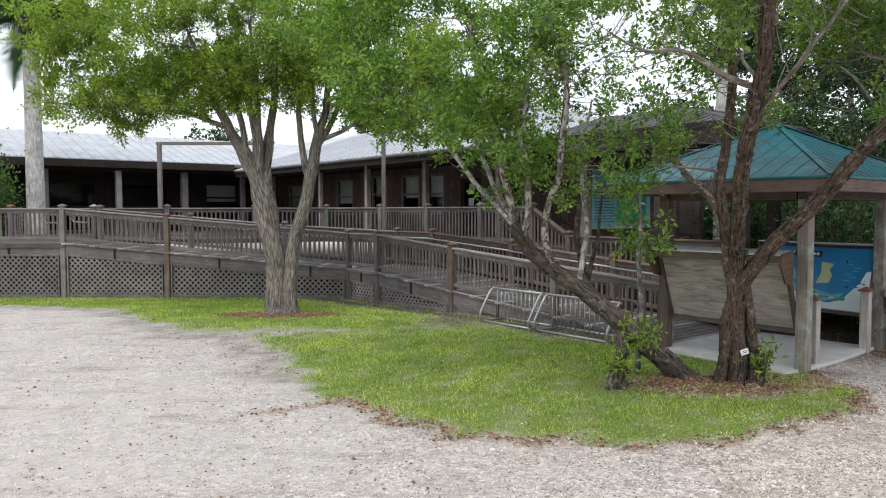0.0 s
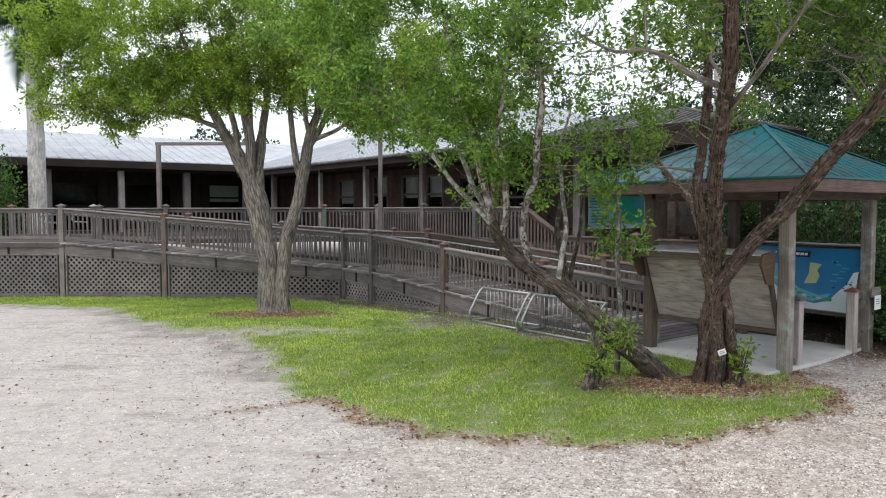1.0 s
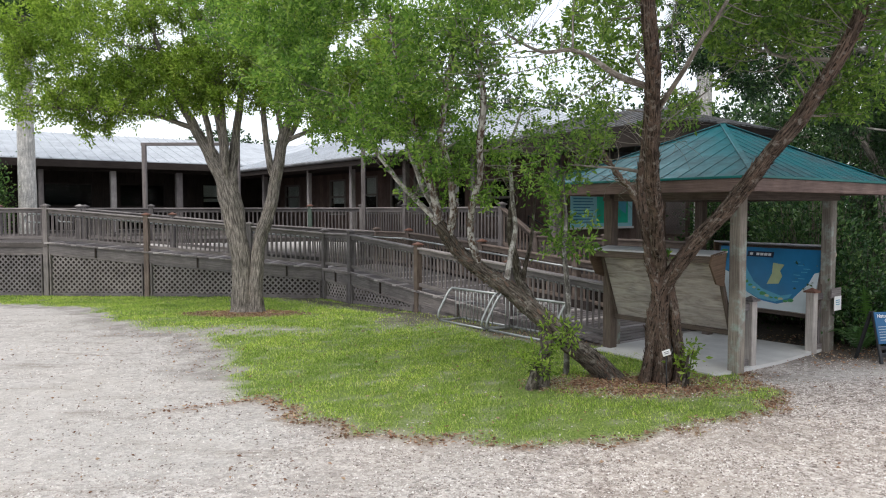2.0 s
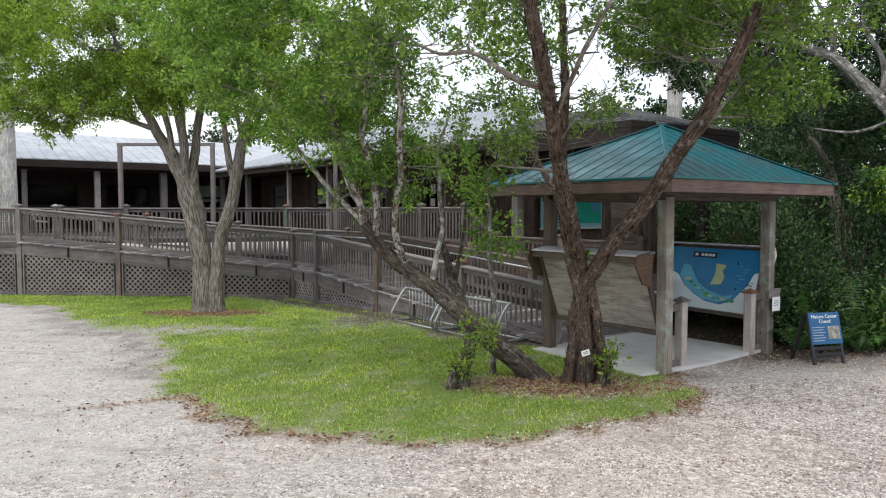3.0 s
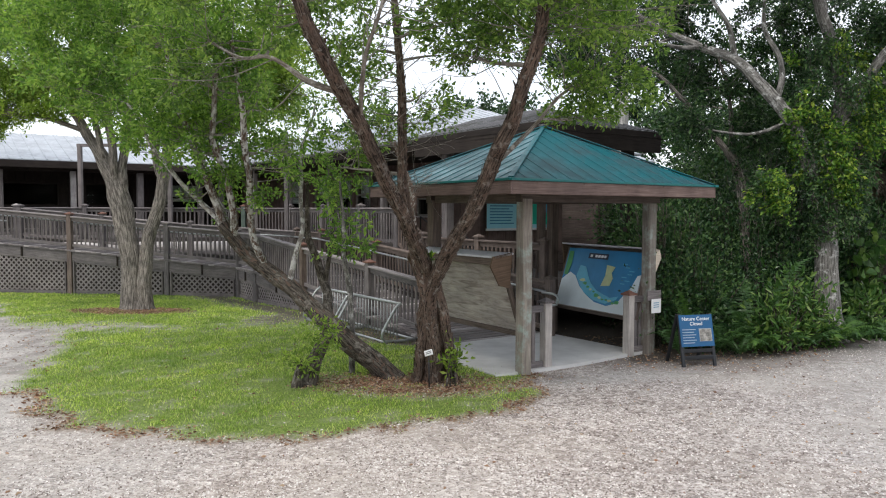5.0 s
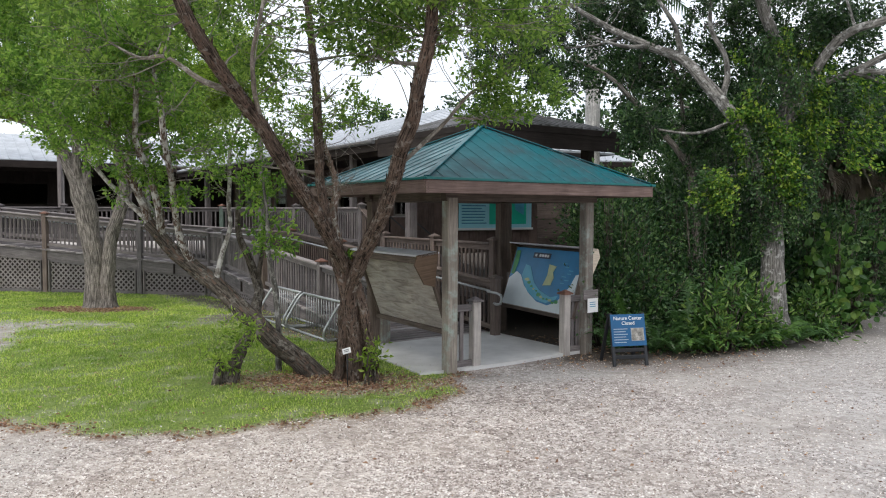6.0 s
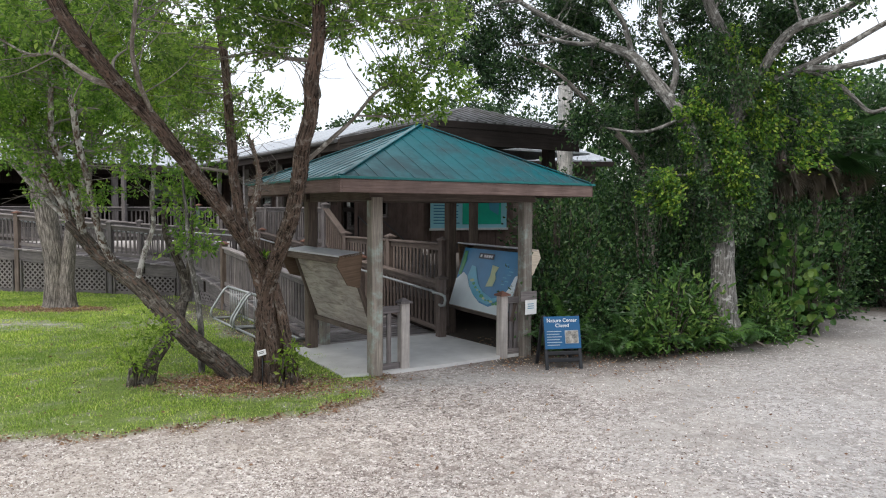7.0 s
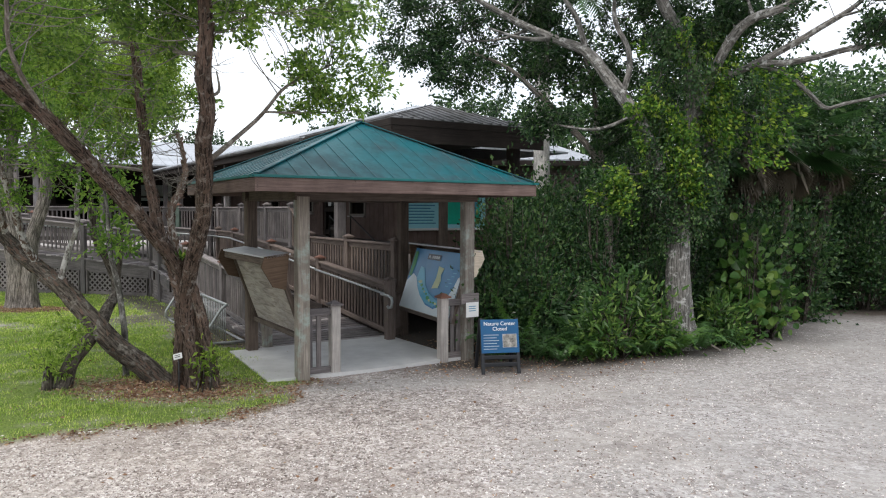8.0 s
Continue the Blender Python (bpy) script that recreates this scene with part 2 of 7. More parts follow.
# Near-black: dark timber, and also shade put into colour under porch and decks.
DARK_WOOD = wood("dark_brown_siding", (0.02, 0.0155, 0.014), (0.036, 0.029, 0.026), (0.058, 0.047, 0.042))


def plywood():
    """A bare sheet of plywood: long curved figure of the peeled log, grey weathering, water stains."""
    m, ns, ls, bsdf = nodes_of("weathered_plywood")
    uv = ns.new("ShaderNodeUVMap").outputs["UV"]
    figure = ns.new("ShaderNodeTexNoise")
    figure.inputs["Scale"].default_value, figure.inputs["Detail"].default_value = 1.0, 5.0
    figure.inputs["Roughness"].default_value, figure.inputs["Distortion"].default_value = 0.6, 1.4
    ls.new(scaled(ns, ls, uv, (2.1, 13.0, 1.0)), figure.inputs["Vector"])
    fibre = noise_of(ns, ls, scaled(ns, ls, uv, (5.0, 120.0, 1.0)), 1.0, 4.0, 0.6)
    col = ramp(ns, ls, figure.outputs["Fac"], [(0.34, (0.26, 0.225, 0.205)), (0.46, (0.385, 0.345, 0.32)), (0.56, (0.455, 0.415, 0.385)), (0.7, (0.53, 0.49, 0.46))])
    col = mixed(ns, ls, 0.6, col, ramp(ns, ls, fibre, [(0.3, (0.72, 0.72, 0.72)), (0.7, (1.2, 1.2, 1.2))]), "MULTIPLY")
    stain = noise_of(ns, ls, uv, 1.7, 6.0, 0.7)
    col = mixed(ns, ls, 0.7, col, ramp(ns, ls, stain, [(0.35, (0.7, 0.7, 0.72)), (0.65, (1.18, 1.15, 1.1))]), "MULTIPLY")
    ls.new(col, bsdf.inputs["Base Color"])
    bsdf.inputs["Roughness"].default_value, bsdf.inputs["Specular IOR Level"].default_value = 0.88, 0.2
    bumped(ns, ls, bsdf, fibre, 0.3, 0.003)
    return m


PLY_WOOD = plywood()
PORCH_SIDING = wood("brown_porch_siding", (0.08, 0.056, 0.049), (0.145, 0.105, 0.093), (0.22, 0.165, 0.148))
TAN_WOOD = wood("bare_plywood_bracket", (0.075, 0.052, 0.036), (0.12, 0.083, 0.057), (0.165, 0.118, 0.085))
PALE_WOOD = wood("pale_cut_plywood", (0.48, 0.42, 0.34), (0.6, 0.54, 0.45), (0.7, 0.64, 0.55))
GREEN_POST = plain("faded_green_post_paint", (0.11, 0.15, 0.125), 0.75, vary=0.3)
RED_CAP = plain("red_brown_cap_paint", (0.17, 0.083, 0.06), 0.7, vary=0.35)
GALVANISED = plain("galvanised_pipe", (0.4, 0.42, 0.42), 0.42, 0.6, vary=0.2, scale=14)
FLASHING = plain("pale_lilac_flashing", (0.52, 0.52, 0.56), 0.55, vary=0.15)
BLACK_METAL = plain("black_painted_steel", (0.015, 0.015, 0.016), 0.45)
TEAL_ROOF = sheet_metal("teal_painted_roof_sheet", (0.006, 0.116, 0.14), (0.026, 0.075, 0.09), 0.34, 0.0, 0.3)
TEAL_RIB = sheet_metal("worn_teal_roof_seam", (0.012, 0.12, 0.145), (0.08, 0.12, 0.13), 0.36, 0.0, 0.35)
TEAL_EDGE = plain("teal_edge_trim", (0.005, 0.13, 0.13), 0.4)
WHITE_ROOF = sheet_metal("pale_galvanised_roof_sheet", (0.5, 0.53, 0.57), (0.43, 0.455, 0.49), 0.38, 0.35)
GREY_ROOF = sheet_metal("weathered_grey_roof_sheet", (0.13, 0.13, 0.138), (0.075, 0.075, 0.07), 0.5, 0.1)
CONCRETE = plain("pale_concrete", (0.6, 0.595, 0.585), 0.88, vary=0.16, scale=3.0, bump=0.002)
WHITE_PAINT = plain("white_card", (0.8, 0.8, 0.8), 0.6, vary=0.05)
BARK_GREY = bark("furrowed_grey_bark", (0.085, 0.077, 0.068), (0.37, 0.345, 0.315), 1.0)
BARK_RED = bark("shaggy_red_brown_bark", (0.022, 0.016, 0.013), (0.215, 0.165, 0.138), 1.2, lichen=(0.31, 0.28, 0.25))
FLAKE = bark("peeling_bark_strips", (0.05, 0.03, 0.022), (0.3, 0.22, 0.18), 1.2)
BARK_DARK = bark("rough_dark_grey_bark", (0.03, 0.025, 0.021), (0.17, 0.15, 0.13), 1.2, lichen=(0.27, 0.25, 0.22))
BARK_PALE = bark("smooth_pale_bark", (0.16, 0.14, 0.12), (0.36, 0.33, 0.3), 0.8, lichen=(0.5, 0.48, 0.44))
BARK_LICHEN = bark("lichen_blotched_bark", (0.16, 0.146, 0.132), (0.4, 0.377, 0.352), 1.0, lichen=(0.62, 0.615, 0.59), lichen_from=0.46)
BARK_OLD = bark("mottled_grey_bark", (0.085, 0.083, 0.077), (0.31, 0.305, 0.29), 0.9, lichen=(0.56, 0.56, 0.54))
BARK_TWIG = bark("pale_grey_twigs", (0.2, 0.185, 0.165), (0.42, 0.4, 0.37), 0.8)
PALM_BARK = bark("ringed_palm_trunk", (0.42, 0.42, 0.41), (0.7, 0.7, 0.69), 0.7)
LEAF_BRIGHT = foliage("yellow_green_leaves", [(0.115, 0.19, 0.033), (0.205, 0.315, 0.05), (0.31, 0.44, 0.075), (0.45, 0.55, 0.14)], through_leaf=0.52)
LEAF_MID = foliage("mid_green_leaves", [(0.07, 0.14, 0.034), (0.13, 0.23, 0.052), (0.21, 0.33, 0.072), (0.36, 0.48, 0.13)], through_leaf=0.5)
LEAF_FRESH = foliage("fresh_green_leaves", [(0.078, 0.162, 0.036), (0.142, 0.265, 0.054), (0.235, 0.385, 0.08), (0.38, 0.51, 0.135)], through_leaf=0.52)
LEAF_DARK = foliage("dark_green_leaves", [(0.012, 0.032, 0.014), (0.022, 0.058, 0.022), (0.039, 0.092, 0.032), (0.1, 0.17, 0.064)], gloss=0.28, through_leaf=0.25)
LEAF_SHRUB = foliage("shrub_leaves", [(0.018, 0.05, 0.021), (0.036, 0.09, 0.034), (0.066, 0.138, 0.048), (0.14, 0.225, 0.085)], gloss=0.36, through_leaf=0.3, clump_size=2.5)
LEAF_GRAPE = foliage("light_broad_leaves", [(0.03, 0.075, 0.022), (0.058, 0.135, 0.034), (0.1, 0.2, 0.05), (0.22, 0.32, 0.09)], gloss=0.34, through_leaf=0.35, clump_size=2.5)
LEAF_VINE = foliage("vine_leaves", [(0.03, 0.085, 0.022), (0.07, 0.17, 0.034), (0.165, 0.315, 0.052), (0.42, 0.53, 0.09)], through_leaf=0.45, clump_size=3.5, clump_depth=1.0)
GRASS = foliage("lawn_blades", [(0.13, 0.225, 0.036), (0.27, 0.41, 0.066), (0.41, 0.545, 0.108), (0.7, 0.7, 0.31)], gloss=0.5, through_leaf=0.42, clump_size=0.9, clump_depth=1.0)
DRY_FROND = foliage("dead_palm_fronds", [(0.07, 0.056, 0.045), (0.13, 0.107, 0.086), (0.26, 0.23, 0.19)], gloss=0.7, through_leaf=0.15)
DEAD_LEAF = foliage("fallen_leaves", [(0.12, 0.06, 0.042), (0.25, 0.135, 0.092), (0.38, 0.24, 0.17), (0.52, 0.4, 0.3)], gloss=0.7, through_leaf=0.2)

# ---- ground: one sheet of shell gravel with a lawn on it ----
LAWN = [(-22.0, 17.0), (-10.7, 17.2), (-7.2, 16.0), (-5.9, 14.4), (-5.2, 13.2), (-4.2, 12.4), (-2.9, 11.5), (-2.25, 10.2), (-1.72, 8.85), (-1.15, 7.75), (-0.3, 6.88),
        (0.55, 6.48), (1.55, 6.28), (2.4, 6.38), (3.25, 6.8), (4.08, 7.4), (4.62, 8.25), (4.5, 9.0), (3.4, 10.5), (1.9, 12.6), (0.1, 15.0), (-1.6, 17.4), (-2.5, 18.6), (-22.0, 19.2)]
UNDER_DECK = [(-25.0, 19.0), (-9.6, 18.6), (-2.4, 18.2), (-1.55, 17.1), (3.2, 10.9), (4.9, 12.2), (9.0, 15.5), (6.0, 40.0), (-25.0, 40.0)]
YARD_EDGE = [(6.2, 10.25), (7.3, 10.3), (8.4, 11.0), (9.8, 12.0), (11.25, 13.5), (11.6, 15.0), (12.4, 16.4), (40.0, 14.5), (60.0, 40.0), (6.5, 40.0), (5.0, 12.5)]


def inside(poly, x, y):
    """How far points lie inside a polygon, in metres; less than nought outside."""
    p = np.array(poly)
    q = np.roll(p, -1, 0)
    near, odd = np.full(x.shape, 1e9), np.zeros(x.shape, bool)
    for (x0, y0), (x1, y1) in zip(p, q):
        dx, dy = x1 - x0, y1 - y0
        t = np.clip(((x - x0) * dx + (y - y0) * dy) / (dx * dx + dy * dy), 0, 1)
        near = np.minimum(near, np.hypot(x - x0 - t * dx, y - y0 - t * dy))
        if dy:
            odd ^= ((y0 > y) != (y1 > y)) & (x < x0 + (y - y0) / dy * dx)
    return np.where(odd, near, -near)


def waves(x, y, size, seed):
    """Smooth uneven values about nought, for whole arrays."""
    r, total = np.random.default_rng(seed), 0
    for k in range(7):
        a, f, ph = r.uniform(0, 6.28), r.uniform(0.6, 1.9) / size, r.uniform(0, 6.28)
        total = total + np.sin((x * np.cos(a) + y * np.sin(a)) * 6.28 * f + ph + 0.8 * np.sin((y * np.cos(a) - x * np.sin(a)) * 4.1 * f))
    return total / 7


def ground_height(x, y):
    z = -0.19 * np.clip((y - 13.5) / 4.0, 0, 1) * np.clip((3 - x) / 3, 0, 1)
    z = z + 0.012 * waves(x, y, 2.2, 3) * np.clip((np.hypot(x - 5, y - 10) - 2.2) / 1.5, 0, 1)
    return z + 0.03 * np.clip((inside(LAWN, x, y) + 0.1) / 0.5, 0, 1)


def cover_of(x, y):
    ragged = 0.28 * waves(x, y, 1.1, 5) + 0.14 * waves(x, y, 0.35, 6)
    lawn = inside(LAWN, x, y) + ragged
    bare = np.clip(1 - np.hypot((x + 2.9) / 2.2, (y - 12.1) / 0.7), 0, 1) * 0.85
    worn = np.clip(1.5 - 1.1 * np.hypot((x - 0.15) / 0.75, (y - 13.35) / 1.0) + 0.9 * waves(x, y, 0.5, 33), 0, 1)
    worn = np.maximum(worn, np.clip(1.1 - 1.2 * np.hypot((x + 0.45) / 0.5, (y - 12.1) / 0.25) + 0.8 * waves(x, y, 0.4, 34), 0, 0.8))
    trees = np.maximum.reduce([0.95 - np.hypot((x - 3.1) / 1.5, (y - 8.35) / 0.72), 1.5 - np.hypot((x + 3.2) / 0.95, (y - 14.3) / 0.55)])
    deck = np.clip(1.3 - np.abs((x - CORNER.x) * WAY_A.x + (y - CORNER.y) * WAY_A.y + 0.2 + 0.25 * waves(x, y, 1.5, 18)) / 0.6, 0, 1) * (y > 10.9)
    grass = np.clip(lawn / 0.3 + 0.5, 0, 1) * np.clip(1 - bare + 0.5 * waves(x, y, 0.6, 8), 0, 1)
    litter = np.clip(np.clip(trees * 2.2, 0, 1) + np.exp(-((lawn + 0.05) / 0.09) ** 2) * (y < 9.6) * np.clip((x + 1.3) / 0.4, 0, 1) * 0.75, 0, 1) * np.clip(0.85 + 0.8 * waves(x, y, 0.5, 9), 0, 1)
    litter = np.maximum(litter, np.clip(1.6 - 1.5 * np.hypot((x + 3.2) / 0.95, (y - 14.35) / 0.6) + 0.4 * ragged, 0, 1))
    streak = np.exp(-((y - 7.28 - 0.5 * (x + 2.0) + 0.12 * waves(x, y, 0.8, 27)) / 0.09) ** 2) * np.clip(1.3 - np.abs(x + 1.45) / 0.55, 0, 1)
    litter = np.clip(litter + 0.8 * streak * np.clip(0.6 + waves(x, y, 0.3, 28), 0, 1), 0, 1)
    under = inside(UNDER_DECK, x, y) / 0.2
    soil = np.clip(np.maximum.reduce([inside(YARD_EDGE, x, y) / 0.5 + 1.2 + 1.4 * ragged, deck, under, 0.45 * bare, 0.95 * worn, 0.65 * np.clip(inside(YARD_EDGE, x, y) / 0.9 + 1.3 + 0.7 * ragged, 0, 1), 0.6 * np.exp(-((lawn + 0.3) / 0.3) ** 2) * (y > 8.6) * np.clip(0.7 + waves(x, y, 0.7, 29), 0, 1)]), 0, 1)
    grass = grass * (1 - 0.88 * litter) * (1 - 0.9 * soil)
    return grass, litter, soil


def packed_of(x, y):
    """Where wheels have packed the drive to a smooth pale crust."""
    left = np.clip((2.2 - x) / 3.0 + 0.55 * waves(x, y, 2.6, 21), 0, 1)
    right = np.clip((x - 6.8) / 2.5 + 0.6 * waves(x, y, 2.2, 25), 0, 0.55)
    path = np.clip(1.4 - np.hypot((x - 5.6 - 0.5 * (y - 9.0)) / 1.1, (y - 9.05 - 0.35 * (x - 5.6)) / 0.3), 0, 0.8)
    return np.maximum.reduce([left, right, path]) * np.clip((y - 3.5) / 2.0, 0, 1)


def ground_material():
    m, ns, ls, bsdf = nodes_of("shell_gravel_ground")
    place = ns.new("ShaderNodeNewGeometry").outputs["Position"]
    cells = []
    for scale in (26.0, 62.0):
        v = ns.new("ShaderNodeTexVoronoi")
        v.inputs["Scale"].default_value = scale
        ls.new(place, v.inputs["Vector"])
        cells.append(v)
    split = ns.new("ShaderNodeSeparateColor")
    ls.new(cells[0].outputs["Color"], split.inputs["Color"])
    split2 = ns.new("ShaderNodeSeparateColor")
    ls.new(cells[1].outputs["Color"], split2.inputs["Color"])
    stones = ramp(ns, ls, split.outputs[0], [(0.0, (0.06, 0.047, 0.04)), (0.2, (0.27, 0.235, 0.21)), (0.5, (0.475, 0.435, 0.405)), (0.75, (0.58, 0.545, 0.515)), (1.0, (0.85, 0.83, 0.8))])
    fine = ramp(ns, ls, split2.outputs[0], [(0.0, (0.07, 0.056, 0.048)), (0.3, (0.36, 0.325, 0.298)), (0.7, (0.53, 0.5, 0.47)), (1.0, (0.82, 0.8, 0.77))])
    gravel = mixed(ns, ls, 0.5, stones, fine)
    sweep = noise_of(ns, ls, place, 0.45, 6.0, 0.6)
    dusty = ramp(ns, ls, sweep, [(0.42, (0, 0, 0)), (0.62, (1, 1, 1))])
    gravel = mixed(ns, ls, dusty, gravel, mixed(ns, ls, 0.6, gravel, (0.5, 0.465, 0.42)))
    tint = ramp(ns, ls, noise_of(ns, ls, place, 0.8, 5.0, 0.65), [(0.3, (0.825, 0.785, 0.775)), (0.7, (1.145, 1.1, 1.09))])
    gravel = mixed(ns, ls, 0.9, gravel, tint, "MULTIPLY")
    chips = ns.new("ShaderNodeTexVoronoi")
    chips.inputs["Scale"].default_value = 11.0
    ls.new(place, chips.inputs["Vector"])
    chip_tone = ns.new("ShaderNodeSeparateColor")
    ls.new(chips.outputs["Color"], chip_tone.inputs["Color"])
    rough_mask = ramp(ns, ls, noise_of(ns, ls, place, 0.7, 6.0, 0.7), [(0.4, (0, 0, 0)), (0.6, (1, 1, 1))])
    gravel = mixed(ns, ls, rough_mask, gravel, mixed(ns, ls, 0.75, gravel, ramp(ns, ls, chip_tone.outputs[1], [(0.0, (0.62, 0.58, 0.56)), (0.6, (1.0, 0.98, 0.97)), (1.0, (1.25, 1.25, 1.25))]), "MULTIPLY"))
    # Towards the drive's far end the pinkish shell gives way to grey limestone.
    sides = ns.new("ShaderNodeSeparateXYZ")
    ls.new(place, sides.inputs["Vector"])
    drift = ns.new("ShaderNodeMath")
    drift.operation = "MULTIPLY_ADD"
    drift.inputs[1].default_value = 3.0
    ls.new(noise_of(ns, ls, place, 0.5, 5.0, 0.65), drift.inputs[0])
    ls.new(sides.outputs["X"], drift.inputs[2])
    span = ns.new("ShaderNodeMapRange")
    span.inputs["From Min"].default_value, span.inputs["From Max"].default_value = 5.5, 10.5
    ls.new(drift.outputs[0], span.inputs["Value"])
    gravel = mixed(ns, ls, span.outputs["Result"], gravel, mixed(ns, ls, 1.0, gravel, (0.78, 0.815, 0.86), "MULTIPLY"))
    cov = ns.new("ShaderNodeVertexColor")
    cov.layer_name = "cover"
    parts3 = ns.new("ShaderNodeSeparateColor")
    ls.new(cov.outputs["Color"], parts3.inputs["Color"])
    speck = noise_of(ns, ls, place, 34.0, 4.0, 0.7)
    soil = ramp(ns, ls, speck, [(0.3, (0.045, 0.038, 0.033)), (0.7, (0.15, 0.128, 0.11))])
    turf = ramp(ns, ls, speck, [(0.3, (0.05, 0.085, 0.018)), (0.5, (0.15, 0.215, 0.048)), (0.7, (0.25, 0.3, 0.095))])
    leafy = ramp(ns, ls, speck, [(0.3, (0.14, 0.085, 0.06)), (0.7, (0.36, 0.24, 0.18))])
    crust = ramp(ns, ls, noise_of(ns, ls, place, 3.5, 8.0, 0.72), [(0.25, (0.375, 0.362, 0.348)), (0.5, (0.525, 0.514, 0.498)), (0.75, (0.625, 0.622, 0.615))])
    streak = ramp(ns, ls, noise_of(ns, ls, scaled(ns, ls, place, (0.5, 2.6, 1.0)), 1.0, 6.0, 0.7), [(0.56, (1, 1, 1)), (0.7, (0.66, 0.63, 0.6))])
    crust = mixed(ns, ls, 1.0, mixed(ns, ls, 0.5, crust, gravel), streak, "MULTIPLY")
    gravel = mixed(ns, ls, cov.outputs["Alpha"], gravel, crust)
    col = mixed(ns, ls, parts3.outputs[2], gravel, soil)
    col = mixed(ns, ls, parts3.outputs[1], col, leafy)
    col = mixed(ns, ls, parts3.outputs[0], col, turf)
    ls.new(col, bsdf.inputs["Base Color"])
    bsdf.inputs["Roughness"].default_value, bsdf.inputs["Specular IOR Level"].default_value = 0.95, 0.15
    bumped(ns, ls, bsdf, mixed(ns, ls, 0.5, cells[0].outputs["Distance"], cells[1].outputs["Distance"]), 0.7, 0.02)
    return m


def build_ground():
    xs = np.r_[-900, -400, -200, -100, -60, -40, -28, np.arange(-20, 24, 0.14), 28, 40, 60, 100, 200, 400, 900]
    ys = np.r_[-900, -400, -200, -100, -50, -25, -12, np.arange(-5, 24, 0.14), 28, 36, 50, 80, 140, 300, 900]
    gx, gy = np.meshgrid(xs, ys)
    x, y = gx.ravel(), gy.ravel()
    verts = np.stack([x, y, ground_height(x, y)], 1)
    n = len(xs)
    i, j = np.meshgrid(np.arange(n - 1), np.arange(len(ys) - 1))
    k = (j * n + i).ravel()
    me = raw_mesh("ground", verts, np.stack([k, k + 1, k + n + 1, k + n], 1), ground_material(), True, 4)
    grass, litter, soil = cover_of(x, y)
    layer = me.color_attributes.new("cover", "FLOAT_COLOR", "POINT")
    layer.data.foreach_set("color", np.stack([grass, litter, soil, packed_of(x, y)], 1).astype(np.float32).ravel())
    tagged(new("ground", me), "pale crushed shell gravel drive with lawn and leaf litter", "ground", kind="structure")


build_ground()

# ---- railings, ramps and decks ----
RAIL = 0.88
DECK_Z, WALK_Z = 1.23, 0.62


def baluster_mesh(height, material):
    return Build().beam((0, 0, 0.0), (0, 0, height), 0.036, 0.036, WAY_B, 0.004).mesh("baluster", material)


BALUSTER = baluster_mesh(RAIL - 0.2, GREY_WOOD)
BALUSTER_WARM = baluster_mesh(RAIL - 0.2, WARM_WOOD)


def post_parts(parent, foot, top_z, size, way, wood_mat, cap_mat, cap=True):
    post = part("post", Build().beam(foot, (foot[0], foot[1], top_z), size, size, way, 0.01), wood_mat, parent)
    if cap:
        x, y = foot[0], foot[1]
        s, q = size / 2 + 0.025, size / 2 + 0.012
        way2 = Vector(way).cross(UP)
        plate = Build().beam((x, y, top_z), (x, y, top_z + 0.025), 2 * s, 2 * s, way, 0.006)
        low = [Vector((x, y, top_z + 0.025)) + Vector(way) * (i * q) + way2 * (j * q) for i, j in ((-1, -1), (-1, 1), (1, 1), (1, -1))]
        tip = Vector((x, y, top_z + 0.07))
        plate.add(low + [tip], [(0, 1, 4), (1, 2, 4), (2, 3, 4), (3, 0, 4)], [[(0, 0), (0.1, 0), (0.05, 0.1)]] * 4)
        part("post_cap", plate, cap_mat, post)
    return post


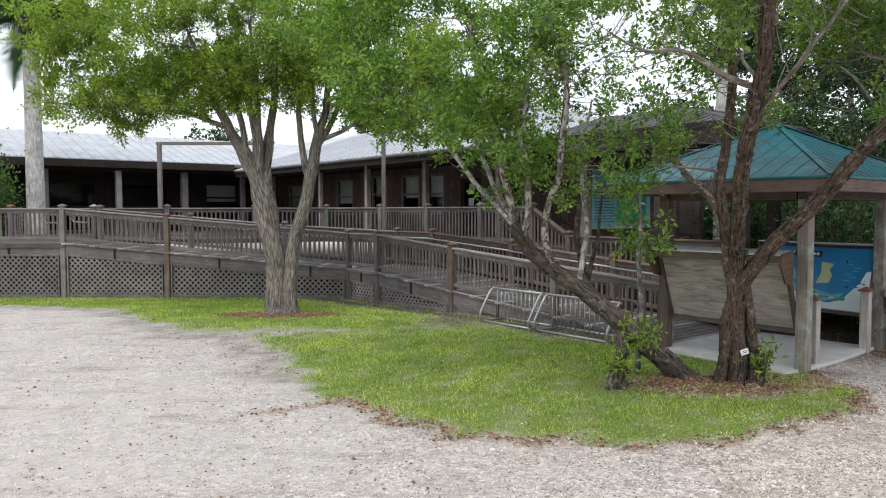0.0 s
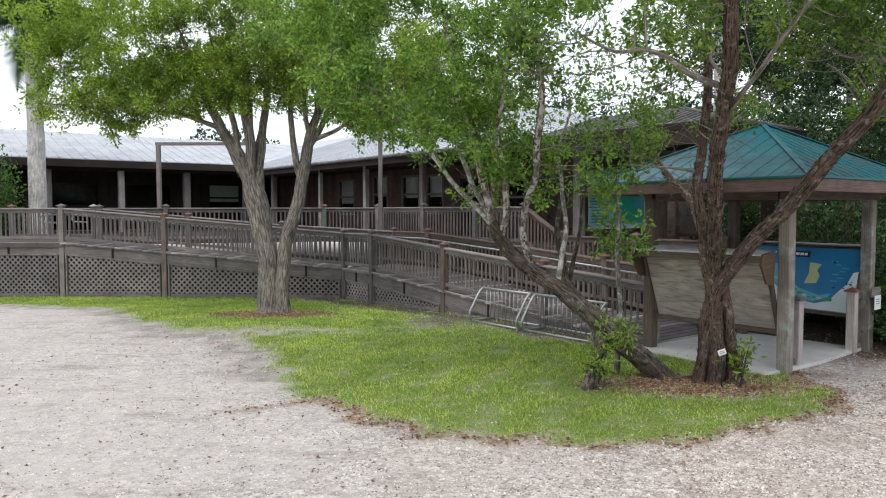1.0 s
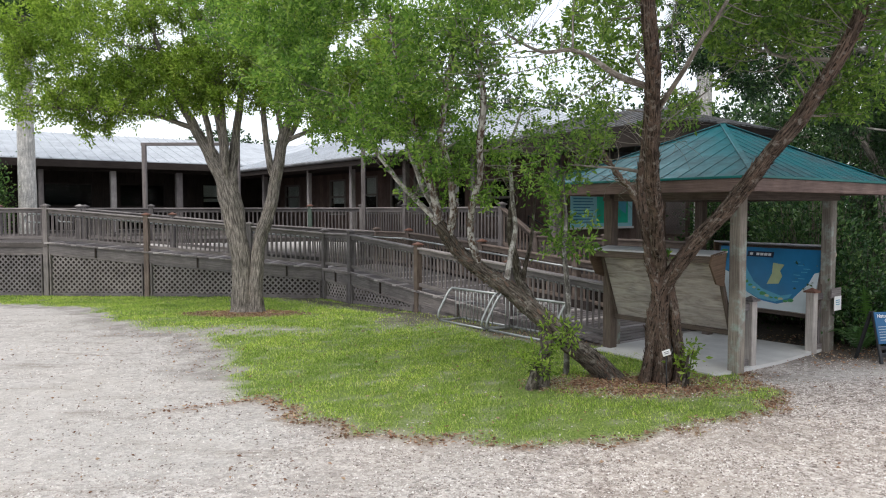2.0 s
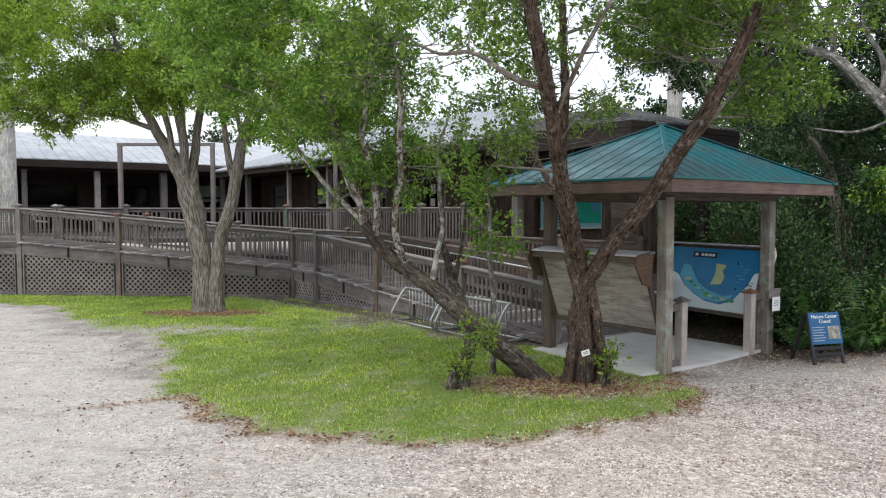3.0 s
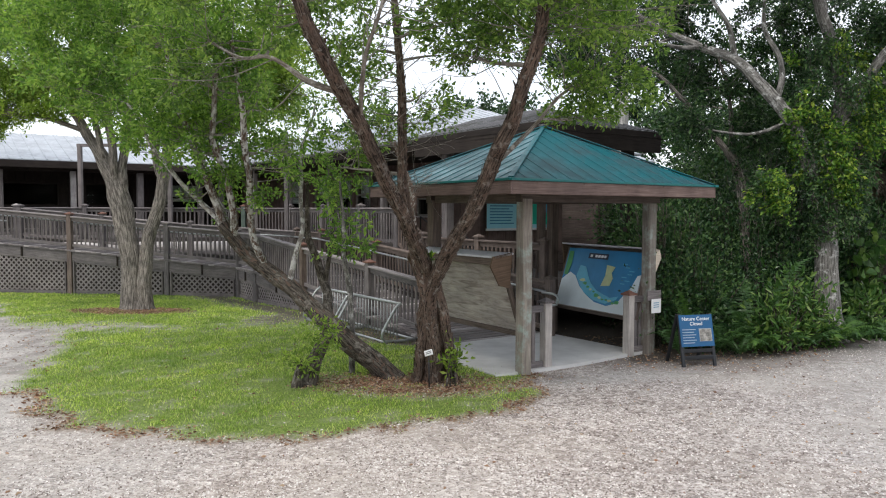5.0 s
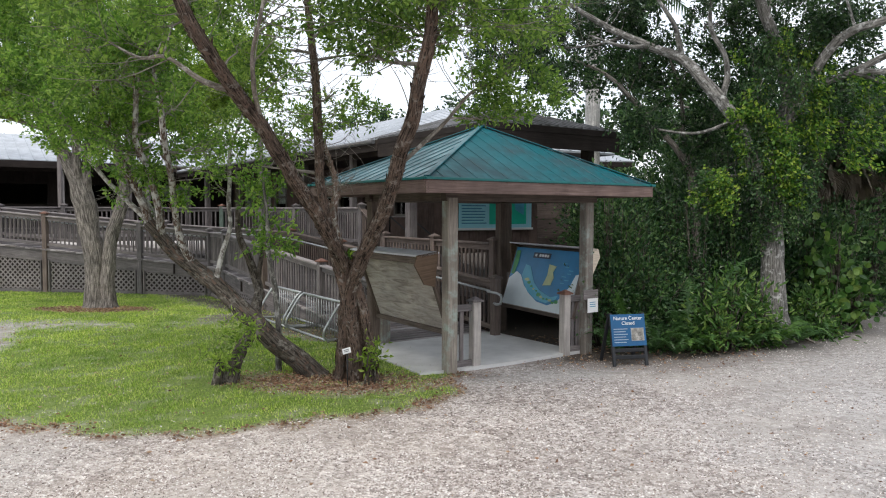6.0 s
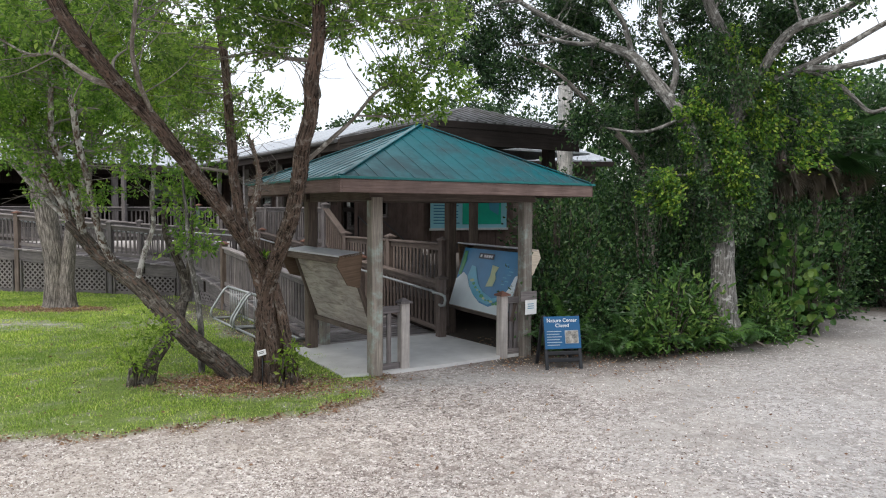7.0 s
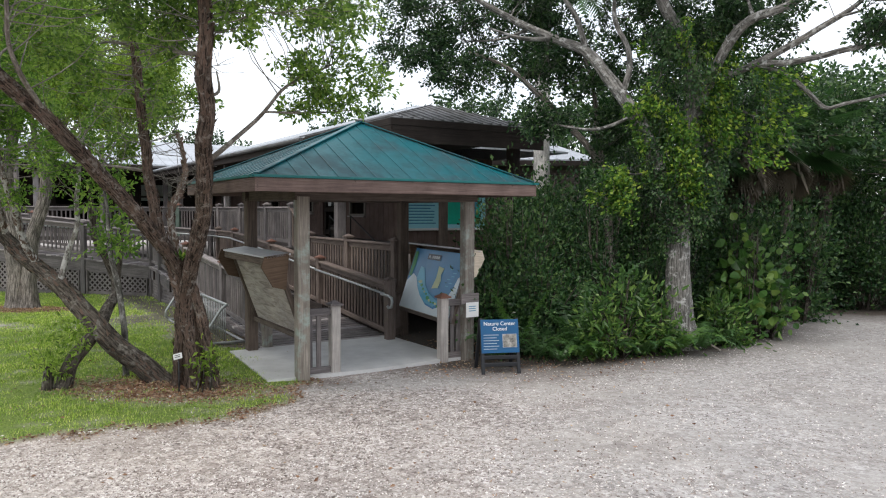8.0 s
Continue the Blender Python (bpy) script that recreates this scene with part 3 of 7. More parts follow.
def railing(name, posts, label, foot=None, size=0.13, skip=(), pipe_side=0, cap_mats=(), wood_mats=(), group="deck railings", lower=0.09, ends=(True, True), warm=False):
    """A guard rail on floors: posts as (x, y, floor z). foot: how far down posts go, or None for to the floor."""
    pts = [Vector(p) for p in posts]
    rail = thing(name, pts[0], label, "railing", group)
    wood_, top_, stick = (WARM_WOOD, WARM_WOOD, BALUSTER_WARM) if warm else (GREY_WOOD, RAIL_WOOD, BALUSTER)
    for i, p in enumerate(pts):
        if (i == 0 and not ends[0]) or (i == len(pts) - 1 and not ends[1]):
            continue
        way = (pts[min(i + 1, len(pts) - 1)] - pts[max(i - 1, 0)])
        way.z = 0
        z0 = p.z - 0.02 if foot is None else foot
        post_parts(rail, (p.x, p.y, z0), p.z + RAIL + 0.04, size, way.normalized(),
                   wood_mats[i] if i < len(wood_mats) and wood_mats[i] else wood_, cap_mats[i] if i < len(cap_mats) and cap_mats[i] else wood_)
    for i, (p, q) in enumerate(zip(pts, pts[1:])):
        if i in skip:
            continue
        flat = Vector((q.x - p.x, q.y - p.y, 0))
        gap = flat.normalized() * (size / 2) * (1.0)
        rise = (q.z - p.z) / flat.length
        s, e = p + gap + UP * (rise * size / 2), q - gap - UP * (rise * size / 2)
        if i == 0 and not ends[0]:
            s = p
        if i == len(pts) - 2 and not ends[1]:
            e = q
        part("top_rail", Build().beam(s + UP * (RAIL - 0.02), e + UP * (RAIL - 0.02), 0.14, 0.038, ch=0.008), top_, rail)
        part("upper_stringer", Build().beam(s + UP * (RAIL - 0.085), e + UP * (RAIL - 0.085), 0.04, 0.088), wood_, rail)
        part("lower_stringer", Build().beam(s + UP * (lower + 0.03), e + UP * (lower + 0.03), 0.04, 0.075), wood_, rail)
        run = (e - s).length
        n = max(2, int(round(run / 0.122)))
        side = flat.normalized().cross(UP) * 0.012
        for k in range(1, n):
            at_ = s.lerp(e, k / n) + UP * (lower - 0.01)
            turn = math.atan2(flat.y, flat.x) + random.uniform(-0.05, 0.05)
            placed("baluster", stick, Matrix.Translation(at_ + side) @ Matrix.Rotation(turn, 4, "Z"), rail)
        if pipe_side:
            off = flat.normalized().cross(UP) * (0.1 * pipe_side)
            a, b = s + off + UP * (RAIL - 0.16), e + off + UP * (RAIL - 0.16)
            part("pipe_handrail", Build().tube([a - gap, a.lerp(b, 0.5), b + gap], 0.02, 8), GALVANISED, rail, "galvanised pipe handrail")
    return rail


def ramp1_z(b):
    return 0.035 + (0.6 - 0.035) * min(1.0, max(0.0, (b - 2.0) / 8.0))


def w3(a, b, z):
    return tuple(at(a, b, z))


# Front line of the ramps, from the pavilion up to the deck on the far side.
DP = {"dp6": at(0.27, 4.44), "dp5": at(0.25, 7.22), "dp4": at(0.28, 10.0), "dp3": at(0.32, 11.37), "mid": Vector((-4.25, 18.3, 0)), "dp2": Vector((-6.92, 18.45, 0)), "dp1": Vector((-9.6, 18.6, 0))}
U2 = (DP["dp1"] - DP["dp3"]).normalized()
N2 = Vector((U2.y, -U2.x, 0))
RUN2 = (DP["dp1"] - DP["dp3"]).length


def ramp2_z(p):
    return 0.6 + (DECK_Z - 0.6) * min(1.0, max(0.0, (p - DP["dp3"]).dot(U2) / RUN2))


def on2(s, off=0.0):
    p = DP["dp3"] + U2 * s + N2 * off
    return Vector((p.x, p.y, ramp2_z(p)))


front_low = [w3(0.27, 2.14, ramp1_z(2.14))] + [(DP[k].x, DP[k].y, ramp1_z(b)) for k, b in (("dp6", 4.44), ("dp5", 7.22), ("dp4", 10.0))] + [(DP["dp3"].x, DP["dp3"].y, 0.6)]
railing("ramp_railing", front_low, "weathered grey timber ramp railing with square balusters", foot=-0.2, pipe_side=1, wood_mats=(GREEN_WOOD, None, BROWN_WOOD), cap_mats=(None, RED_CAP, RED_CAP))
front_high = [(DP["dp3"].x, DP["dp3"].y, 0.6)] + [(DP[k].x, DP[k].y, ramp2_z(DP[k])) for k in ("mid", "dp2", "dp1")]
railing("ramp_railing", front_high, "long weathered timber railing rising beside the upper ramp", foot=-0.3, pipe_side=1, ends=(False, True), wood_mats=(None, None, WARM_WOOD), cap_mats=(None, None, RED_CAP))
railing("deck_railing", [(DP["dp1"].x, DP["dp1"].y, DECK_Z), (-12.4, 18.72, DECK_Z), (-15.2, 18.85, DECK_Z), (-18.0, 19.0, DECK_Z)], "weathered grey timber railing along the deck's edge", foot=-0.3, ends=(False, True))
railing("ramp_railing", [w3(2.1, b, ramp1_z(b)) for b in (1.78, 4.6, 7.4, 10.25)] + [w3(2.1, 11.8, 0.6)], "weathered timber ramp railing with a pipe handrail", pipe_side=-1, cap_mats=(None, RED_CAP, RED_CAP, RED_CAP), warm=True)
inner = [w3(2.1, 11.8, 0.6), on2(2.0, 1.5), on2(4.6, 1.5), on2(7.1, 1.5)]
railing("ramp_railing", inner, "weathered timber inner railing of the upper ramp", pipe_side=-1, ends=(False, True), cap_mats=(None, None, RED_CAP))
PORCH_EDGE = [Vector((-11.9, 20.3, DECK_Z)), Vector((-9.62, 20.32, DECK_Z)), Vector((-7.66, 20.48, DECK_Z)), Vector((-5.4, 21.1, DECK_Z)), Vector((-3.45, 21.85, DECK_Z)), at(2.5, 13.2, DECK_Z), at(2.5, 11.0, DECK_Z), at(2.5, 8.9, DECK_Z), at(2.5, 7.2, DECK_Z)]
railing("porch_railing", PORCH_EDGE, "level timber porch railing in front of the building", cap_mats=(RED_CAP, GREY_WOOD_LIGHT, None, None, RED_CAP), wood_mats=(None, None, None, None, GREEN_POST))
railing("stair_railing", [at(2.5, 7.2, DECK_Z), at(2.5, 6.1, WALK_Z)], "short sloping timber stair railing", ends=(False, True), warm=True)
railing("walkway_railing", [at(2.5, 6.1, WALK_Z), at(2.5, 4.2, WALK_Z), at(2.5, 2.35, WALK_Z)], "level timber railing beside the lower walkway", ends=(False, True), warm=True)


def pipe_return(parent_name, points, label):
    t = thing(parent_name, points[0], label, "handrail", "pipe handrails")
    part("pipe", Build().tube(points, 0.021, 8), GALVANISED, t)


e0 = at(1.99, 1.85, ramp1_z(2) + 0.71)
pipe_return("handrail_return", [e0, at(1.99, 1.6, 0.74), at(1.985, 1.5, 0.72), at(1.98, 1.47, 0.66), at(1.98, 1.5, 0.58), at(1.985, 1.6, 0.56), at(2.05, 1.75, 0.56)], "bent galvanised pipe handrail end at the ramp foot")
for s, off in ((7.5, 0.12), (7.4, 1.38)):
    p = on2(s - 0.5, off)
    ends_ = [p + UP * 0.72, p + U2 * 0.75 + UP * 0.74, p + U2 * 0.9 + UP * 0.7, p + U2 * 0.93 + UP * 0.62, p + U2 * 0.88 + UP * 0.54, p + U2 * 0.5 + UP * 0.52]
    pipe_return("handrail_return", ends_, "bent galvanised pipe handrail end on the deck")


# Timber floors: boards across the ramps, one slab for the deck behind.
def board_floor(name, start, end, off0, off1, label, step=0.145):
    """Boards laid across a run; off0, off1: the two edges, as functions of how far along (0 to 1)."""
    floor_ = thing(name, start, label, "ramp", "ramps")
    n = int((end - start).length / step)
    for i in range(n):
        a, b = off0((i + 0.5) / n), off1((i + 0.5) / n)
        part("board", Build().beam(a - UP * 0.02, b - UP * 0.02, 0.138, 0.038, ch=0.005), GREY_WOOD_LIGHT if i % 5 == 0 else GREY_WOOD, floor_)
    return floor_


low_ramp = board_floor("ramp", at(0.2, 2.05), at(0.2, 10.0), lambda k: at(0.18, 2.05 + 7.95 * k, ramp1_z(2.05 + 7.95 * k)), lambda k: at(2.2, 2.05 + 7.95 * k, ramp1_z(2.05 + 7.95 * k)), "weathered timber boarded access ramp rising from the pavilion")
high_ramp = board_floor("ramp", on2(-0.2), on2(7.3), lambda k: on2(-0.1 + 7.4 * k, -0.08), lambda k: on2(-0.1 + 7.4 * k, 1.6), "weathered timber boarded upper access ramp")
landing = thing("landing", at(1.2, 10.8, 0.6), "timber landing between the two ramps", "landing")
part("deck_slab", Build().slab([w3(0.2, 10.02, 0.595), w3(2.2, 10.02, 0.595), w3(2.2, 11.9, 0.595), w3(0.25, 11.3, 0.595)], (0, 0, -0.06)), GREY_WOOD, landing)

deck = thing("porch_deck", (-9.0, 21.0, DECK_Z), "weathered timber porch deck floor", "deck", kind="structure")
part("floor_slab", Build().slab([(-18.2, 18.9, DECK_Z - 0.005), (-9.55, 18.52, DECK_Z - 0.005), (-9.3, 20.22, DECK_Z - 0.005), (-7.66, 20.4, DECK_Z - 0.005), (-5.4, 21.0, DECK_Z - 0.005), (-3.45, 21.75, DECK_Z - 0.005),
                             w3(2.4, 13.2, DECK_Z - 0.005), w3(2.4, 7.15, DECK_Z - 0.005), w3(6.1, 7.15, DECK_Z - 0.005), w3(6.1, 27.2, DECK_Z - 0.005), w3(-10, 27.2, DECK_Z - 0.005)], (0, 0, -0.12)), DECK_WOOD, deck)
lower_walk = thing("walkway", at(4, 4, WALK_Z), "weathered timber lower walkway floor under the entry roof", "walkway", kind="structure")
part("floor_slab", Build().slab([w3(2.4, 2.25, WALK_Z), w3(6.2, 2.25, WALK_Z), w3(6.2, 7.12, WALK_Z), w3(2.4, 7.12, WALK_Z)], (0, 0, -0.1)), DECK_WOOD, lower_walk)
# Dark boards standing in for the shade under the walkway and porch.
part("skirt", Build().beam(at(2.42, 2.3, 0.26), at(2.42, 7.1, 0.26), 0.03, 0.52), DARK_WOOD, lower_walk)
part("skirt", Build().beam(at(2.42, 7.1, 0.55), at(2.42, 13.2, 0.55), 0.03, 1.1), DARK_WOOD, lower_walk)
steps = thing("stairs", at(3.5, 6.6, WALK_Z), "three weathered timber steps up to the porch", "stairs")
for i in range(3):
    z = WALK_Z + (i + 1) * 0.2 - 0.025
    b = 6.1 + 0.33 * (i + 0.5)
    part("tread", Build().beam(at(2.62, b, z), at(4.7, b, z), 0.34, 0.045), GREY_WOOD, steps)
    part("riser", Build().beam(at(2.62, b - 0.15, z - 0.11), at(4.7, b - 0.15, z - 0.11), 0.025, 0.18), GREY_WOOD, steps)


# Rim boards and lattice skirts under the front edge.
def skirt(parent, p, q):
    """p, q: floor edge points of one bay. A rim board, a cleat and a framed lattice down to the ground."""
    flat = Vector((q.x - p.x, q.y - p.y, 0)).normalized()
    out_ = flat.cross(UP)
    if out_.y > 0:
        out_ = -out_
    s, e = p + flat * 0.07 + out_ * 0.015, q - flat * 0.07 + out_ * 0.015
    part("rim_board", Build().beam(s - UP * 0.15, e - UP * 0.15, 0.04, 0.25), GREY_WOOD, parent)
    part("deck_edge", Build().beam(s - UP * 0.012 + out_ * 0.03, e - UP * 0.012 + out_ * 0.03, 0.05, 0.03), GREY_WOOD_LIGHT, parent)
    mid = s.lerp(e, 0.5) + out_ * 0.035
    part("cleat", Build().beam(mid - UP * 0.29, mid - UP * 0.03, 0.05, 0.035, flat), DARK_WOOD, parent)
    ground_s, ground_e = float(ground_height(np.array(s.x), np.array(s.y))), float(ground_height(np.array(e.x), np.array(e.y)))
    top_s, top_e = s.z - 0.3, e.z - 0.3
    if min(top_s - ground_s, top_e - ground_e) < -0.2:
        return
    length = (e - s).length
    frame_w = 0.07
    part("lattice_rail", Build().beam((s.x, s.y, top_s), (e.x, e.y, top_e), 0.03, frame_w), GREY_WOOD, parent)
    part("lattice_rail", Build().beam((s.x, s.y, ground_s + 0.05), (e.x, e.y, ground_e + 0.05), 0.03, 0.09), GREY_WOOD, parent)
    for g, tz, gz in ((s + flat * 0.05, top_s, ground_s), (e - flat * 0.05, top_e, ground_e)):
        if tz - gz > 0.15:
            part("lattice_stile", Build().beam((g.x, g.y, gz + 0.03), (g.x, g.y, tz), 0.1, 0.035, flat), GREY_WOOD, parent)
    net = Build()
    for layer, lean in enumerate((1, -1)):
        u = -1.3
        while u < length + 1.3:
            cut = []
            for k in range(161):
                v = -0.1 + 1.4 * k / 160
                uu = u + lean * v
                if 0 <= uu <= length:
                    low = ground_s + (ground_e - ground_s) * uu / length + 0.03
                    high = top_s + (top_e - top_s) * uu / length
                    if low <= low + v <= high and v >= 0:
                        cut.append((uu, low + v))
            if len(cut) > 1:
                (u0, z0), (u1, z1) = cut[0], cut[-1]
                b0, b1 = s + flat * u0, s + flat * u1
                o = out_ * (-0.012 - 0.009 * layer)
                net.beam((b0.x + o.x, b0.y + o.y, z0), (b1.x + o.x, b1.y + o.y, z1), 0.037, 0.007, out_, 0.001)
            u += 0.142
    if net.v:
        part("lattice", net, RAIL_WOOD, parent, "diagonal timber lattice")


edge = [Vector(p) for p in front_low]
for p, q in zip(edge[1:], edge[2:]):
    skirt(low_ramp, p, q)
part("rim_board", Build().beam(edge[0] - UP * 0.05, edge[1] - UP * 0.13, 0.04, 0.22), GREY_WOOD, low_ramp)
edge = [Vector(p) for p in front_high]
for p, q in zip(edge, edge[1:]):
    skirt(high_ramp, p, q)
# Unseen boards added to stop back light, so the lattice holes look dark.
for k in range(4):
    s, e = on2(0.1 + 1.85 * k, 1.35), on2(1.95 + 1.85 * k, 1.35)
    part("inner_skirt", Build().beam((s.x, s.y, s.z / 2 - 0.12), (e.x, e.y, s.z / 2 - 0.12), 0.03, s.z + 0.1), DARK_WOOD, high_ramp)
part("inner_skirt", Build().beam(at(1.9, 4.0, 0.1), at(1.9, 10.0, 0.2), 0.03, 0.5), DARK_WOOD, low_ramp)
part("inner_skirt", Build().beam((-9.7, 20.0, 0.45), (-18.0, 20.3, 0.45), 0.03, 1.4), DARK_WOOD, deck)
for p, q in (((-9.6, 18.6), (-12.4, 18.72)), ((-12.4, 18.72), (-15.2, 18.85)), ((-15.2, 18.85), (-18.0, 19.0))):
    skirt(deck, Vector((*p, DECK_Z)), Vector((*q, DECK_Z)))

# ---- the pavilion ----
PAV_A, PAV_B, EAVE_Z, PEAK_Z = 2.38, 2.0, 2.39, 3.25
pavilion = thing("pavilion", at(1.2, 1.0), "open timber pavilion with a teal metal hip roof", "pavilion")
for a, b, mat in ((0, 0, GREEN_WOOD), (PAV_A, 0.04, GREEN_WOOD), (0, PAV_B, BROWN_WOOD), (PAV_A + 0.2, PAV_B + 0.25, BROWN_WOOD)):
    part("post", Build().beam(at(a, b, -0.1), at(a, b, 2.2), 0.15, 0.15, WAY_B, 0.012), mat, pavilion)
for p, q in (((-0.1, 0), (PAV_A + 0.1, 0)), ((-0.1, PAV_B), (PAV_A + 0.3, PAV_B + 0.26)), ((0, 0.1), (0, PAV_B - 0.1)), ((PAV_A, 0.1), (PAV_A + 0.19, PAV_B + 0.15))):
    part("beam", Build().beam(at(*p, 2.26), at(*q, 2.26), 0.11, 0.2), BROWN_WOOD, pavilion)
corners = [at(-0.74, -0.62), at(3.11, -0.48), at(3.2, 2.75), at(-0.71, 2.57)]
for i in range(4):
    p, q = corners[i], corners[(i + 1) % 4]
    way = (q - p).normalized() * 0.02
    part("fascia", Build().beam(p - way + UP * (EAVE_Z - 0.075), q + way + UP * (EAVE_Z - 0.075), 0.04, 0.15), FASCIA_WOOD, pavilion)
    part("drip_edge", Build().beam(p - way * 3 + UP * (EAVE_Z + 0.015), q + way * 3 + UP * (EAVE_Z + 0.015), 0.07, 0.03, ch=0.004), TEAL_EDGE, pavilion)
mid_a, mid_b = 1.25, 1.04
peak = at(mid_a, mid_b, PEAK_Z)
up4 = [c + UP * (EAVE_Z + 0.03) for c in corners]
planes = [[up4[i], up4[(i + 1) % 4], peak] for i in range(4)]
for poly in planes:
    sheet = part("roof_sheet", Build().slab(poly, (0, 0, -0.025)), TEAL_ROOF, pavilion, "teal standing-seam metal sheet with worn grey patches")
    along = (poly[1] - poly[0])
    width = along.length
    along.normalize()
    normal = (poly[1] - poly[0]).cross(poly[2] - poly[0]).normalized()
    rise = normal.cross(along)
    if rise.z < 0:
        rise = -rise
    left_top, right_top = poly[-1] - poly[0], poly[2] - poly[0]
    reach, x0, x1 = left_top.dot(rise), left_top.dot(along), right_top.dot(along)
    n = int(width / 0.24)
    for k in range(1, n):
        u = width * k / n
        v = reach * min(1.0, u / x0 if x0 > 1e-6 else 1.0, (width - u) / (width - x1) if width - x1 > 1e-6 else 1.0) - 0.03
        s = poly[0] + along * u + normal * 0.004
        if v > 0.1:
            part("rib", Build().beam(s, s + rise * v, 0.012, 0.008, normal, 0.002), TEAL_RIB, sheet)
for foot in up4:
    part("hip_cap", Build().beam(foot + UP * 0.012, peak + UP * 0.02, 0.07, 0.016), TEAL_ROOF, pavilion)
part("peak_cap", Build().beam(peak + UP * 0.03 - WAY_A * 0.05, peak + UP * 0.03 + WAY_A * 0.05, 0.1, 0.025), GREY_ROOF, pavilion)
for k in range(5):
    u = 0.1 + 0.2 * k
    for i in (0, 2):
        t = at(mid_a, mid_b, PEAK_Z - 0.1)
        s = corners[i].lerp(corners[i + 1], u) + UP * (EAVE_Z - 0.06)
        part("rafter", Build().beam(s, s.lerp(t, 0.93), 0.04, 0.11), BROWN_WOOD, pavilion)
slab_ = thing("concrete_slab", at(1, 1, 0.03), "pale smooth concrete pavilion floor slab", "slab", kind="structure")
part("slab", Build().slab([w3(-0.42, 0.02, 0.045), w3(1.0, -0.02, 0.045), w3(2.3, 0.06, 0.045), w3(2.25, 2.06, 0.045), w3(-0.3, 2.06, 0.045)], (0, 0, -0.2)), CONCRETE, slab_)

# Two short wing fences at the way in.
for tag_, a_post, a_from, mat in (("F", 0.45, 0.0, GREEN_WOOD), ("R", 2.02, PAV_A, GREY_WOOD_LIGHT)):
    wing = thing("wing_fence", at(a_post, 0.06), "short weathered timber fence beside the pavilion entrance", "fence", "wing fences")
    post_parts(wing, tuple(at(a_post, 0.08, -0.05)), 0.87, 0.12, WAY_B, PALE_GREY_WOOD, RED_CAP if tag_ == "R" else GREY_WOOD)
    for z in (0.08, 0.8):
        part("stringer", Build().beam(at(a_post, 0.08, z), at(a_from, 0.08, z), 0.04, 0.09), GREY_WOOD, wing)
    for k in (1, 2):
        p = at(a_post + (a_from - a_post) * (0.2 + 0.25 * k), 0.1, 0.05)
        part("picket", Build().beam(p, p + UP * 0.76, 0.06, 0.03, WAY_B), GREY_WOOD, wing)

# A narrow picket panel between the ramp's last post and the pavilion's rear post.
link = thing("wing_fence", at(2.3, 1.98), "narrow brown picket panel beside the ramp foot", "fence", "wing fences")
for z in (0.12, 0.72):
    part("stringer", Build().beam(at(2.16, 1.83, z), at(2.53, 2.2, z), 0.04, 0.09), BROWN_WOOD, link)
for k in range(3):
    q = at(2.25 + 0.09 * k, 1.92 + 0.09 * k, 0.05)
    part("picket", Build().beam(q, q + UP * 0.7, 0.05, 0.03, WAY_B), WARM_WOOD, link)

# ---- the building: a left range along WAY_A, a right wing along WAY_B ----
WALL_A, WALL_B = 6.0, 27.0


def wall_bays(name, start, end, z0, z1, openings, label, material, thick=0.2):
    """A wall from start to end with openings (from, to, sill, head), built of vertical boards round them."""
    wall = thing(name, start, label, "wall", kind="structure")
    way = (end - start)
    length = way.length
    way.normalize()
    cuts = sorted({0.0, length, *[o[0] for o in openings], *[o[1] for o in openings]})
    for u0, u1 in zip(cuts, cuts[1:]):
        hole = next((o for o in openings if o[0] <= u0 + 1e-6 and u1 <= o[1] + 1e-6), None)
        spans = [(z0, z1)] if hole is None else [(z0, hole[2]), (hole[3], z1)]
        n = max(1, int(round((u1 - u0) / 0.3)))
        for low, high in spans:
            if high - low < 0.02:
                continue
            for k in range(n):
                m = start + way * (u0 + (u1 - u0) * (k + 0.5) / n)
                part("siding_board", Build().beam(m + UP * low, m + UP * high, (u1 - u0) / n - 0.008, thick, way.cross(UP), 0.008), material, wall)
    return wall


BLIND = plain("pale_window_blind", (0.74, 0.75, 0.74), 0.8, vary=0.08)
FRAME_PAINT = plain("grey_window_trim", (0.2, 0.18, 0.165), 0.6)


def glass_pane():
    """Clear window glass: see-through, with a mirror sheen that grows at a slant."""
    m, ns, ls, bsdf = nodes_of("window_glass")
    ns.remove(bsdf)
    clear, sheen, mix, slant = ns.new("ShaderNodeBsdfTransparent"), ns.new("ShaderNodeBsdfGlossy"), ns.new("ShaderNodeMixShader"), ns.new("ShaderNodeLayerWeight")
    clear.inputs["Color"].default_value = (0.9, 0.93, 0.92, 1)
    sheen.inputs["Roughness"].default_value = 0.03
    slant.inputs["Blend"].default_value = 0.12
    ls.new(slant.outputs["Facing"], mix.inputs["Fac"])
    ls.new(clear.outputs["BSDF"], mix.inputs[1])
    ls.new(sheen.outputs["BSDF"], mix.inputs[2])
    ls.new(mix.outputs["Shader"], ns["Material Output"].inputs["Surface"])
    return m


GLASS = glass_pane()
window_count = 0


